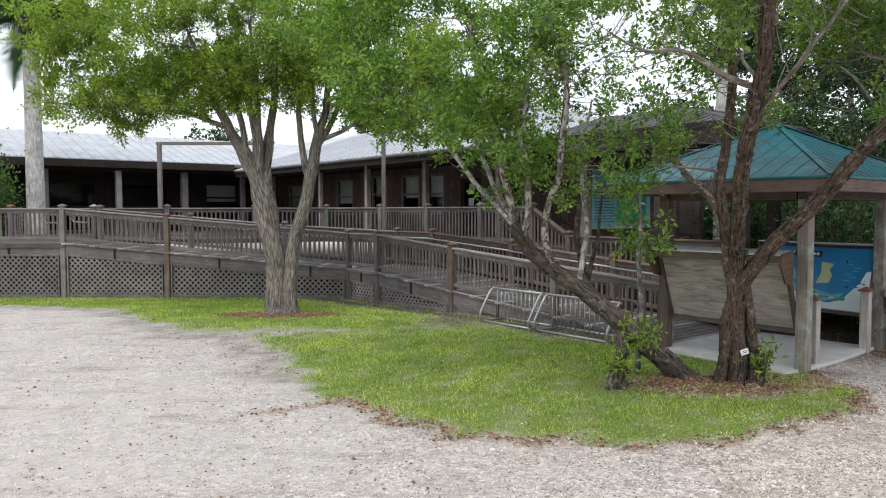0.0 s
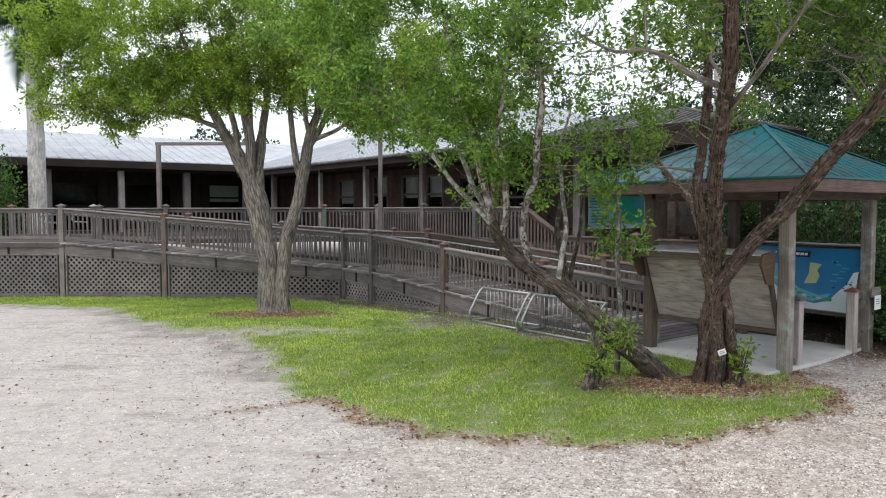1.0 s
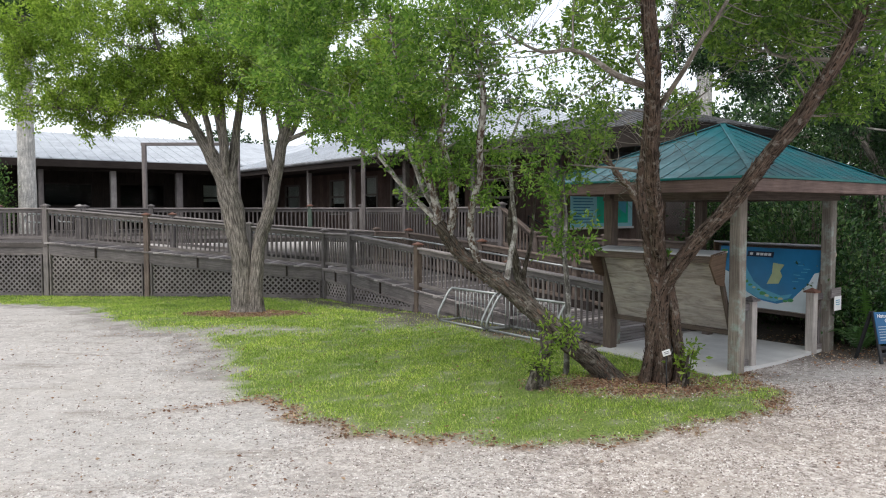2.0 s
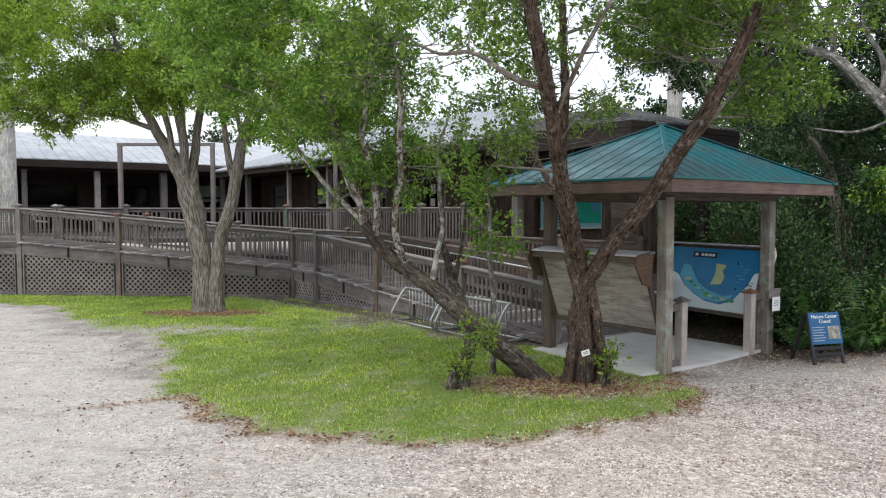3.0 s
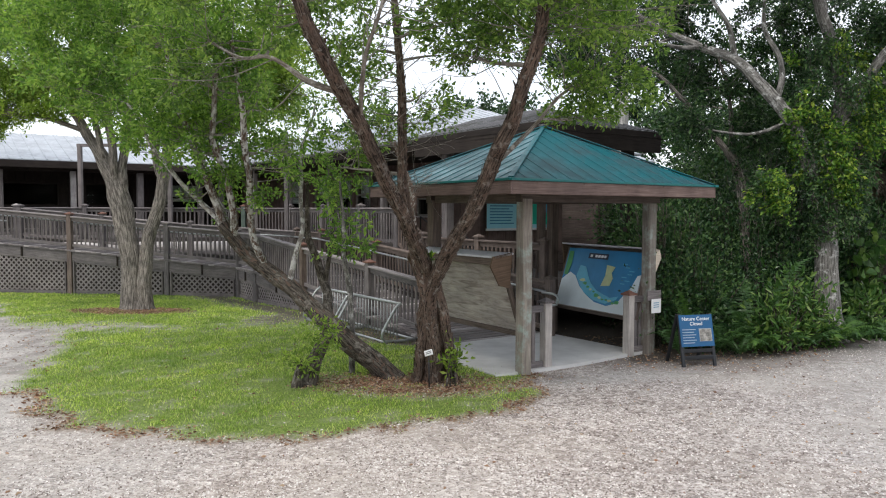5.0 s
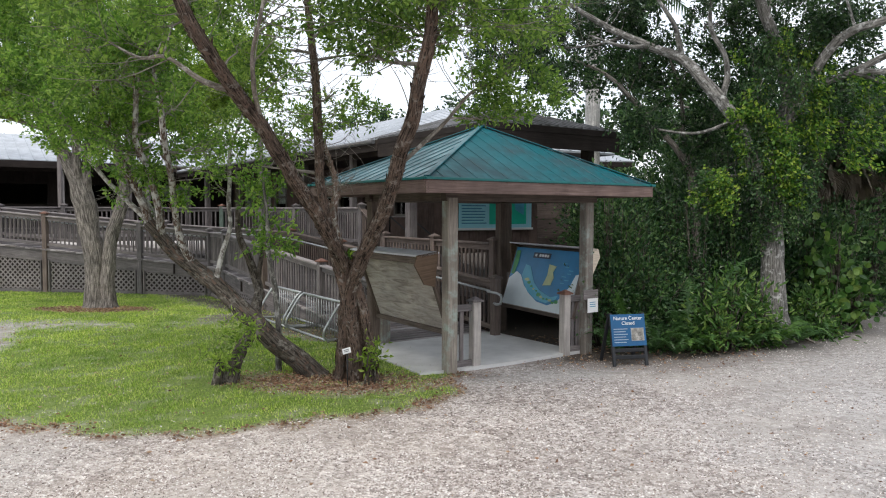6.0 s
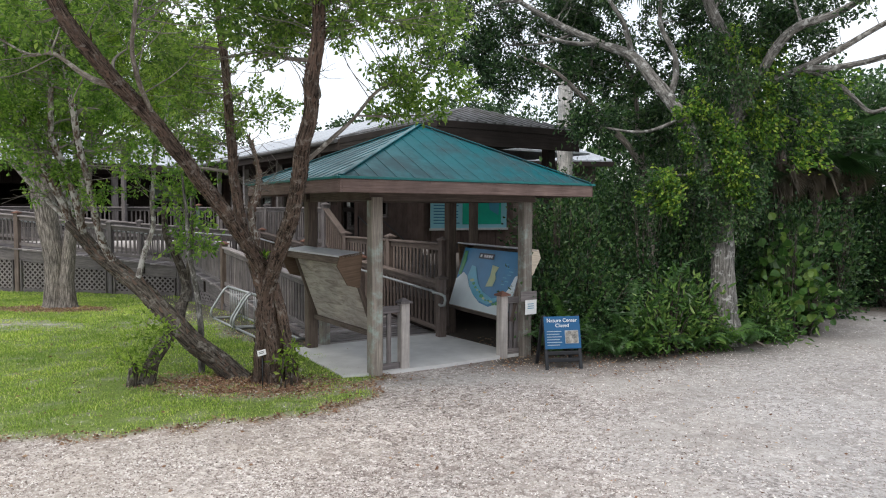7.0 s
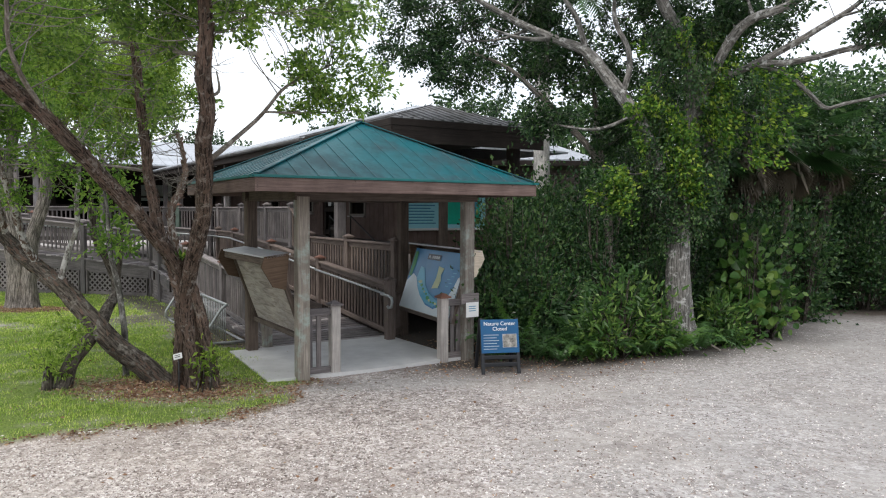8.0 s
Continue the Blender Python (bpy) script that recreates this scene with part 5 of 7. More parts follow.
    if centres:
        me = leaf_cloud("crown", np.concatenate(centres), np.concatenate(ways), np.concatenate(sizes), leaf_mat, wide, r=r)
        part("crown", me, leaf_mat, t, kind="stuff")
    return t


def bush(name, label, base, radii, stems, leaf_mat, leaf=0.08, per=45, seed=1, wide=0.4, group="bushes", low=0.0, spread=0.16, rounded=False):
    """A shrub: stems fanned from the base to a dome, with leaf tufts along them."""
    r = np.random.default_rng(seed)
    t = thing(name, base, label, "bush", group)
    wood_, centres, ways, sizes = Build(), [], [], []
    b = np.array(base, float)
    lobes = [(r.uniform(0, 6.283), r.uniform(0.15, 1.0)) for _ in range(max(4, stems // 6))]
    for _ in range(stems):
        a, h = lobes[int(r.integers(len(lobes)))]
        a, h = a + r.normal() * 0.22, min(1.0, max(0.1, h + r.normal() * 0.07))
        out_ = math.sqrt(max(0.0, 1 - (h * 0.92) ** 2)) * r.uniform(0.45, 1.0)
        p = b + np.array([math.cos(a) * out_ * radii[0], math.sin(a) * out_ * radii[1], low + h * (radii[2] - low)]) + r.normal(size=3) * 0.06
        root = b + np.array([math.cos(a) * 0.12, math.sin(a) * 0.12, -0.03])
        mid = (root + p) / 2 + np.array([0, 0, 0.18 * radii[2]]) * r.uniform(0, 1)
        line, lr = curve_through([tuple(root), tuple(mid), tuple(p)], [0.014, 0.009, 0.003], 3)
        wood_.tube(line, lr, 4)
        n = int(per * r.uniform(0.6, 1.4))
        u = r.uniform(0, 1, n) ** 0.5
        on = np.where(u[:, None] > 0.42, mid + (p - mid) * (u[:, None] - 0.42) / 0.58, root + (mid - root) * (0.3 + 0.7 * u[:, None] / 0.42))
        off = r.normal(size=(n, 3)) * spread * (0.35 + 0.8 * u[:, None])
        centres.append(on + off)
        ways.append(off * 2.5 + r.normal(size=(n, 3)) * 0.4 + (p - root) * 0.3)
        sizes.append(leaf * r.uniform(0.6, 1.35, n))
    part("stemwork", wood_, BARK_DARK, t, kind="stuff")
    c = np.concatenate(centres)
    c[:, 2] = np.maximum(c[:, 2], b[2] + 0.03)
    part("leafage", leaf_cloud("leaves", c, np.concatenate(ways), np.concatenate(sizes), leaf_mat, wide, r=r, rounded=rounded), leaf_mat, t, kind="stuff")
    return t


def frond(base, tip, sag, width, pairs, r, stiff=0.3):
    """A feather frond: leaflets in pairs along an arched stem, all of one piece. Gives its points and faces."""
    base, tip = np.array(base, float), np.array(tip, float)
    along = tip - base
    ahead = along / np.linalg.norm(along)
    side = np.cross(along, (0, 0, 1.0))
    side /= np.linalg.norm(side) + 1e-9
    spine, tips, faces = [], [], []
    for i in range(pairs + 1):
        u = i / pairs
        spine.append(base + along * u + np.array([0, 0, sag * 3.2 * u * (1 - u)]))
    for i in range(2, pairs):
        u = i / pairs
        w = width * math.sin(math.pi * min(1.0, 0.18 + 0.85 * u)) * r.uniform(0.85, 1.1)
        for s in (-1, 1):
            tips.append(spine[i] + side * s * w + ahead * w * 0.55 + np.array([0, 0, -stiff * w]) + r.normal(size=3) * 0.01)
            faces.append((i, i + 1, pairs + len(tips)))
    low = len(spine) + len(tips)
    under = [p - np.array([0, 0, 0.012]) for p in spine]
    for i in range(pairs):
        faces += [(i, i + 1, low + i), (i + 1, low + i + 1, low + i)]
    return np.array(spine + tips + under), np.array(faces)


def fern(name, label, base, count, length, seed, leaf_mat, group="ferns", rise=0.8):
    r = np.random.default_rng(seed)
    t = thing(name, base, label, "fern", group)
    for i in range(count):
        a = 6.283 * (i + r.uniform(-0.3, 0.3)) / count
        L = length * r.uniform(0.7, 1.15)
        h = rise * r.uniform(0.5, 1.3)
        tip = np.array(base) + np.array([math.cos(a) * L, math.sin(a) * L, L * h * 0.6])
        vs, fs = frond(np.array(base) + (0, 0, 0.02), tip, L * 0.35, L * 0.2, 26, r)
        part("frond", raw_mesh("frond", vs, fs, leaf_mat), leaf_mat, t)
    return t


def palm(name, label, base, top, radius, crown_mat, seed, fronds=22, length=2.4, boots=True, skirt_fronds=0, fan=False):
    r = np.random.default_rng(seed)
    t = thing(name, base, label, "palm", "palms")
    p, q = curve_through([base, (Vector(base) + Vector(top)) / 2, top], [radius * 1.15, radius, radius * 0.9], 10)
    part("trunk", Build().tube(p, q, 14, 0.05), PALM_BARK if boots else BARK_DARK, t)
    if boots:
        up_to = Vector(top)
        part("crownshaft", Build().tube([up_to - UP * 1.1, up_to - UP * 0.6, up_to - UP * 0.1, up_to + UP * 0.3], [radius * 1.02, radius * 1.3, radius * 1.15, radius * 0.4], 14, 0.2, 0.2), BARK_DARK, t, "dark brown leaf bases")
    for i in range(fronds + skirt_fronds):
        dead = i >= fronds
        a = r.uniform(0, 6.283)
        el = r.uniform(-0.5, 1.2) if not dead else r.uniform(-1.5, -1.1)
        L = length * r.uniform(0.8, 1.1) * (0.75 if dead else 1)
        tip = np.array(top) + np.array([math.cos(a) * math.cos(el), math.sin(a) * math.cos(el), math.sin(el)]) * L + (0, 0, -0.3 * L)
        start = np.array(top) + np.array([math.cos(a), math.sin(a), 0]) * radius * 0.7 + (0, 0, r.uniform(-0.3, 0.1))
        if fan:
            stalk = start + (tip - start) * 0.45
            ahead = (tip - start) / np.linalg.norm(tip - start)
            side = np.cross(ahead, (0, 0, 1.0))
            side /= np.linalg.norm(side) + 1e-9
            vs, fs = [stalk, start - (0, 0, 0.02), start + (0, 0, 0.02)], [(0, 1, 2)]
            for k in range(22):
                b_ = (k / 21 - 0.5) * 2.6
                ray = (ahead * math.cos(b_) + side * math.sin(b_)) * L * 0.55 + np.array([0, 0, -0.12 * L * abs(math.sin(b_))])
                w = np.cross(ray, (0.1, 0.2, 1.0))
                w = w / (np.linalg.norm(w) + 1e-9) * 0.022
                m = len(vs)
                vs += [stalk + ray * 0.5 + w, stalk + ray, stalk + ray * 0.5 - w]
                fs += [(0, m, m + 1), (0, m + 1, m + 2)]
            vs, fs = np.array(vs), np.array(fs)
        else:
            vs, fs = frond(start, tip, L * 0.2, L * 0.22, 40, r, 0.55)
        part("dead_frond" if dead else "frond", raw_mesh("frond", vs, fs, DRY_FROND if dead else crown_mat), crown_mat, t)
    return t


# The twin-trunked shade tree before the upper ramp.
tree("shade_tree", "twin-trunked shade tree with furrowed grey bark and bright leaves", (-3.2, 14.6, 0),
     [([(-3.31, 14.6, -0.08), (-3.3, 14.6, 0.12), (-3.31, 14.6, 0.6), (-3.36, 14.6, 1.28), (-3.46, 14.62, 1.8), (-3.57, 14.62, 2.3), (-3.75, 14.6, 2.85), (-4.1, 14.5, 3.5), (-4.4, 14.3, 4.2), (-4.8, 14.1, 5.4)], [0.31, 0.235, 0.19, 0.185, 0.2, 0.215, 0.16, 0.1, 0.07, 0.03]),
      ([(-3.05, 14.6, -0.08), (-3.06, 14.6, 0.12), (-3.05, 14.6, 0.6), (-2.98, 14.6, 1.28), (-2.83, 14.6, 1.85), (-2.69, 14.6, 2.3), (-2.58, 14.58, 2.85), (-2.46, 14.55, 3.5), (-2.26, 14.5, 4.15), (-2.2, 14.4, 5.5)], [0.24, 0.17, 0.135, 0.125, 0.12, 0.115, 0.11, 0.095, 0.06, 0.025]),
      ([(-3.62, 14.6, 2.4), (-3.64, 14.55, 2.96), (-3.68, 14.5, 3.63), (-3.8, 14.4, 4.4), (-3.95, 14.3, 5.4)], [0.12, 0.085, 0.075, 0.055, 0.025]),
      ([(-3.52, 14.62, 2.3), (-3.47, 14.6, 2.96), (-3.37, 14.65, 3.74), (-3.3, 14.7, 4.5), (-3.3, 14.8, 5.6)], [0.12, 0.085, 0.075, 0.055, 0.025]),
      ([(-3.6, 14.55, 2.5), (-3.56, 14.4, 3.2), (-3.54, 14.2, 4.2), (-3.6, 14.0, 5.6)], [0.08, 0.06, 0.05, 0.02]),
      ([(-3.58, 14.7, 2.5), (-3.58, 14.9, 3.2), (-3.45, 15.1, 4.2), (-3.5, 15.3, 5.6)], [0.08, 0.06, 0.05, 0.02]),
      ([(-3.75, 14.6, 2.8), (-3.88, 14.45, 3.5), (-4.0, 14.3, 4.3), (-4.25, 14.1, 5.4)], [0.07, 0.06, 0.045, 0.02]),
      ([(-2.62, 14.58, 2.6), (-2.75, 14.5, 3.2), (-2.78, 14.4, 4.2), (-2.6, 14.3, 5.0)], [0.075, 0.06, 0.045, 0.02]),
      ([(-2.44, 14.55, 3.4), (-2.15, 14.5, 3.5), (-1.85, 14.4, 3.62), (-1.5, 14.3, 3.85)], [0.055, 0.045, 0.035, 0.015]),
      ([(-2.46, 14.55, 3.3), (-2.2, 14.6, 3.75), (-1.95, 14.6, 4.3), (-1.7, 14.6, 5.2)], [0.06, 0.05, 0.035, 0.015]),
      ([(-2.45, 14.5, 3.5), (-2.5, 14.3, 4.1), (-2.4, 14.1, 4.8)], [0.05, 0.04, 0.02]),
      ([(-4.2, 14.45, 3.65), (-5.0, 14.1, 3.9), (-6.3, 13.7, 3.95), (-7.2, 13.4, 4.0)], [0.05, 0.035, 0.022, 0.01])],
     [((-4.4, 15.0, 5.5), (2.6, 1.8, 1.3), 330), ((-6.1, 13.9, 4.9), (1.5, 1.2, 0.95), 190), ((-7.2, 13.9, 5.5), (0.9, 0.9, 0.8), 70), ((-1.6, 14.5, 5.0), (1.8, 1.5, 1.35), 330), ((-0.8, 14.6, 4.3), (1.2, 1.0, 0.8), 120), ((-5.6, 13.8, 4.05), (1.3, 0.9, 0.42), 70), ((-5.9, 14.0, 3.6), (0.35, 0.35, 0.22), 14), ((-6.9, 13.6, 4.05), (0.7, 0.6, 0.4), 26), ((-1.5, 14.3, 3.95), (0.9, 0.8, 0.4), 30), ((-4.0, 13.8, 6.4), (3.4, 1.8, 1.0), 220), ((-3.4, 13.9, 4.8), (1.2, 0.5, 0.9), 130), ((-4.6, 14.2, 4.25), (0.9, 0.6, 0.4), 56), ((-4.3, 13.9, 5.2), (1.2, 0.6, 0.6), 70), ((-0.9, 13.8, 4.6), (1.2, 0.8, 0.75), 110), ((-2.4, 13.6, 5.2), (1.2, 0.7, 0.7), 90), ((-0.3, 14.2, 4.9), (0.9, 0.8, 0.7), 60)],
     BARK_GREY, LEAF_BRIGHT, leaf=0.062, per=96, seed=11, spread=0.17, gap=0.02, wide=0.26, twig=0.014, bare=0.06, sides=30, furrow=0.3)

# The red-barked tree beside the pavilion, three stems from one fork.
T2 = [([(3.5, 8.66, -0.05), (3.47, 8.6, 0.3), (3.42, 8.5, 0.8), (3.36, 8.42, 1.3), (3.2, 8.0, 1.8), (3.02, 7.5, 2.3), (2.83, 6.75, 2.92), (2.65, 6.12, 3.37), (2.45, 5.6, 4.1), (2.3, 5.3, 5.0)], [0.153, 0.104, 0.095, 0.104, 0.09, 0.086, 0.079, 0.072, 0.054, 0.027]),
      ([(3.32, 8.6, -0.05), (3.33, 8.56, 0.3), (3.3, 8.46, 0.75), (3.4, 8.38, 1.15), (3.55, 8.2, 1.5), (3.74, 8.0, 1.8), (4.05, 7.45, 2.42), (4.33, 6.9, 3.05), (4.5, 6.5, 3.7), (4.55, 6.2, 4.6)], [0.135, 0.09, 0.081, 0.095, 0.095, 0.095, 0.09, 0.081, 0.063, 0.027]),
      ([(3.42, 8.5, -0.03), (3.44, 8.44, 0.4), (3.34, 8.4, 0.9), (3.28, 8.36, 1.3), (3.15, 8.25, 1.8), (3.1, 8.2, 2.3), (3.11, 8.0, 3.15), (3.05, 7.85, 4.2), (2.9, 7.7, 5.2)], [0.1, 0.07, 0.075, 0.075, 0.07, 0.06, 0.055, 0.04, 0.02]),
      ([(3.28, 8.4, 1.45), (3.17, 8.5, 1.98), (3.13, 8.8, 2.25), (3.0, 9.2, 2.52), (2.75, 9.5, 3.0)], [0.05, 0.042, 0.038, 0.03, 0.012]),
      ([(4.1, 7.4, 2.5), (4.45, 7.6, 2.85), (4.8, 7.7, 3.25), (5.2, 7.9, 3.5)], [0.03, 0.024, 0.018, 0.01]),
      ([(4.6, 7.65, 3.0), (4.95, 7.9, 3.02), (5.35, 8.0, 3.05)], [0.014, 0.011, 0.006]),
      ([(2.75, 6.5, 3.1), (2.45, 6.45, 3.2), (2.1, 6.5, 3.42), (1.8, 6.6, 3.44), (1.5, 6.6, 3.6)], [0.034, 0.028, 0.022, 0.016, 0.009]),
      ([(2.85, 6.9, 2.85), (3.0, 6.2, 3.3), (3.3, 5.8, 3.9)], [0.03, 0.022, 0.014]),
      ([(3.62, 8.5, -0.03), (3.62, 8.5, 0.3), (3.5, 8.42, 1.0), (3.42, 8.38, 1.3)], [0.1, 0.07, 0.06, 0.045]), ([(3.42, 8.56, -0.05), (3.41, 8.52, 0.15), (3.41, 8.5, 0.45), (3.38, 8.44, 0.9), (3.37, 8.4, 1.3)], [0.2, 0.135, 0.115, 0.11, 0.095]), ([(3.2, 8.5, -0.03), (3.25, 8.46, 0.3), (3.33, 8.4, 0.8), (3.42, 8.36, 1.25)], [0.09, 0.06, 0.055, 0.045])]
T2 = [(pts, [q * (0.84 if k < 3 else 0.9) for q in rad]) for k, (pts, rad) in enumerate(T2)]
tree("red_barked_tree", "leaning three-stemmed tree with shaggy reddish bark", (3.42, 8.6, 0), T2,
     [((2.3, 6.2, 4.4), (1.6, 1.3, 0.95), 115), ((3.6, 6.9, 4.7), (1.6, 1.5, 0.9), 60), ((4.6, 7.0, 4.2), (1.1, 1.1, 0.65), 76), ((5.2, 7.8, 3.3), (0.75, 0.5, 0.3), 26), ((3.1, 7.9, 3.7), (1.0, 0.8, 0.8), 20), ((3.2, 7.2, 5.6), (2.6, 2.3, 0.7), 80), ((2.5, 6.9, 3.6), (0.8, 0.7, 0.4), 16), ((5.0, 6.8, 4.05), (1.0, 0.9, 0.5), 80), ((2.7, 8.3, 3.5), (1.2, 0.9, 0.8), 14), ((1.7, 9.3, 3.5), (1.0, 1.0, 0.8), 16), ((2.3, 8.6, 2.7), (0.5, 0.4, 0.3), 9), ((2.4, 8.9, 3.05), (0.6, 0.5, 0.35), 14), ((1.2, 7.4, 3.4), (0.8, 0.7, 0.4), 10), ((1.8, 6.5, 3.75), (1.0, 0.8, 0.5), 30), ((4.0, 6.6, 4.0), (0.7, 0.7, 0.5), 40), ((3.9, 7.3, 3.8), (0.5, 0.5, 0.35), 24), ((3.1, 8.95, 2.4), (0.3, 0.35, 0.25), -12), ((3.2, 7.9, 3.3), (0.9, 0.7, 0.7), -16), ((4.0, 7.0, 3.4), (0.7, 0.6, 0.5), -10), ((4.75, 7.75, 3.35), (0.45, 0.35, 0.4), 14), ((5.3, 7.6, 4.0), (0.6, 0.5, 0.4), 20)],
     BARK_RED, LEAF_MID, leaf=0.058, per=84, seed=23, spread=0.14, gap=0.1, wide=0.25, twig=0.011, twig_mat=BARK_TWIG, bare=0.22, pale=(3, 4, 5, 6, 7), sides=28, furrow=0.34, flakes=9)

# The fallen, still growing tree that leans over the lawn.
T4 = [([(2.95, 8.76, -0.05), (2.6, 8.7, 0.28), (2.14, 8.66, 0.68), (1.6, 8.76, 1.12), (1.18, 8.82, 1.45), (0.82, 8.68, 1.88)], [0.17, 0.14, 0.125, 0.115, 0.1, 0.08]),
      ([(1.3, 8.8, 1.38), (1.2, 8.6, 1.9), (1.3, 8.25, 2.5), (1.33, 8.0, 3.1), (1.25, 7.9, 3.9)], [0.055, 0.045, 0.042, 0.04, 0.02]),
      ([(0.82, 8.68, 1.88), (0.72, 8.5, 2.35), (0.6, 8.35, 2.8), (0.42, 8.3, 3.4), (0.3, 8.3, 4.2)], [0.06, 0.05, 0.045, 0.035, 0.015]),
      ([(0.95, 8.72, 1.75), (1.0, 8.5, 2.3), (0.88, 8.3, 2.9), (0.95, 8.2, 3.6), (1.1, 8.1, 4.4)], [0.055, 0.045, 0.04, 0.03, 0.015]),
      ([(0.85, 8.68, 1.86), (0.45, 8.6, 2.3), (0.1, 8.5, 2.75), (-0.2, 8.4, 3.3)], [0.045, 0.035, 0.03, 0.015]),
      ([(1.6, 8.76, 1.1), (1.75, 8.9, 1.8), (1.68, 9.1, 2.6), (1.85, 9.2, 3.4)], [0.045, 0.036, 0.03, 0.012]),
      ([(1.0, 8.75, 1.65), (0.58, 8.9, 2.4), (0.32, 9.1, 3.2), (0.2, 9.2, 3.9)], [0.04, 0.034, 0.026, 0.012])]
T4 = [(pts, [q * (0.86 if k == 0 else 0.82) for q in rad]) for k, (pts, rad) in enumerate(T4)]
tree("leaning_tree", "half-fallen tree leaning over the lawn with pale stems", (2.95, 8.76, 0), T4,
     [((0.0, 8.3, 3.8), (1.6, 1.2, 0.85), 160), ((-0.5, 8.6, 4.2), (1.1, 1.0, 0.8), 90), ((1.2, 8.1, 3.75), (1.2, 1.1, 0.85), 44), ((0.4, 8.2, 4.6), (2.3, 1.5, 0.65), 145), ((-1.3, 8.8, 4.3), (0.9, 0.9, 0.6), 50), ((1.5, 8.3, 2.6), (0.7, 0.6, 0.5), 14), ((0.5, 8.3, 2.8), (0.9, 0.7, 0.45), 18), ((0.9, 8.5, 2.2), (0.5, 0.4, 0.3), 9), ((1.2, 8.6, 3.0), (1.0, 0.6, 0.5), 36), ((-0.4, 9.5, 3.5), (1.1, 0.7, 0.6), 90), ((0.9, 9.7, 3.15), (1.0, 0.6, 0.42), 46), ((0.8, 8.4, 3.2), (0.9, 0.6, 0.8), -26)],
     BARK_DARK, LEAF_FRESH, leaf=0.057, per=86, seed=31, spread=0.14, gap=0.1, wide=0.25, twig=0.011, limb_mat=BARK_LICHEN, twig_mat=BARK_TWIG, bare=0.22, sides=26, furrow=0.32, flakes=5, crook=0.05)

# A thin sapling behind it, and a sprouting stump.
tree("sapling", "crooked pale-stemmed sapling growing under the leaning tree", (1.98, 8.2, 0),
     [([(1.98, 8.2, -0.05), (2.03, 8.3, 0.25), (2.1, 8.55, 0.5), (2.03, 9.05, 0.78), (1.88, 9.54, 1.1), (1.72, 9.35, 1.7), (1.75, 9.2, 2.4)], [0.1, 0.08, 0.075, 0.068, 0.06, 0.042, 0.018]),
      ([(1.88, 9.54, 1.05), (1.98, 9.5, 1.6), (2.05, 9.45, 2.3)], [0.035, 0.025, 0.012])],
     [((1.7, 9.3, 2.55), (0.55, 0.5, 0.5), 14)], BARK_DARK, LEAF_FRESH, leaf=0.06, per=44, seed=41, spread=0.14, twig=0.007, wide=0.24)
tree("sapling", "slender leafy sapling with light green leaves", (2.35, 8.9, 0),
     [([(2.36, 8.9, -0.03), (2.38, 8.85, 0.6), (2.35, 8.75, 1.2), (2.3, 8.65, 1.9), (2.3, 8.6, 2.5)], [0.04, 0.035, 0.032, 0.025, 0.01])],
     [((2.3, 8.62, 2.1), (0.34, 0.3, 0.5), 15), ((2.45, 8.6, 1.7), (0.25, 0.22, 0.25), 6), ((2.2, 8.65, 1.75), (0.22, 0.2, 0.22), 5)], BARK_OLD, LEAF_FRESH, leaf=0.075, per=36, seed=43, spread=0.11, twig=0.006, wide=0.22)
tree("stump", "short dark stump with fresh leafy sprouts", (2.03, 8.22, 0),
     [([(1.86, 8.16, -0.05), (1.87, 8.14, 0.1), (1.9, 8.12, 0.26)], [0.08, 0.06, 0.05])],
     [((1.95, 8.12, 0.42), (0.24, 0.23, 0.2), 10), ((2.1, 8.1, 0.68), (0.26, 0.2, 0.13), 8)], BARK_DARK, LEAF_BRIGHT, leaf=0.065, per=25, seed=47, spread=0.1, twig=0.006, wide=0.2)
bush("sprouts", "low light green sprouts at the tree's foot", (3.55, 8.35, 0), (0.36, 0.3, 0.62), 9, LEAF_BRIGHT, 0.08, 15, 53, wide=0.2, spread=0.06)

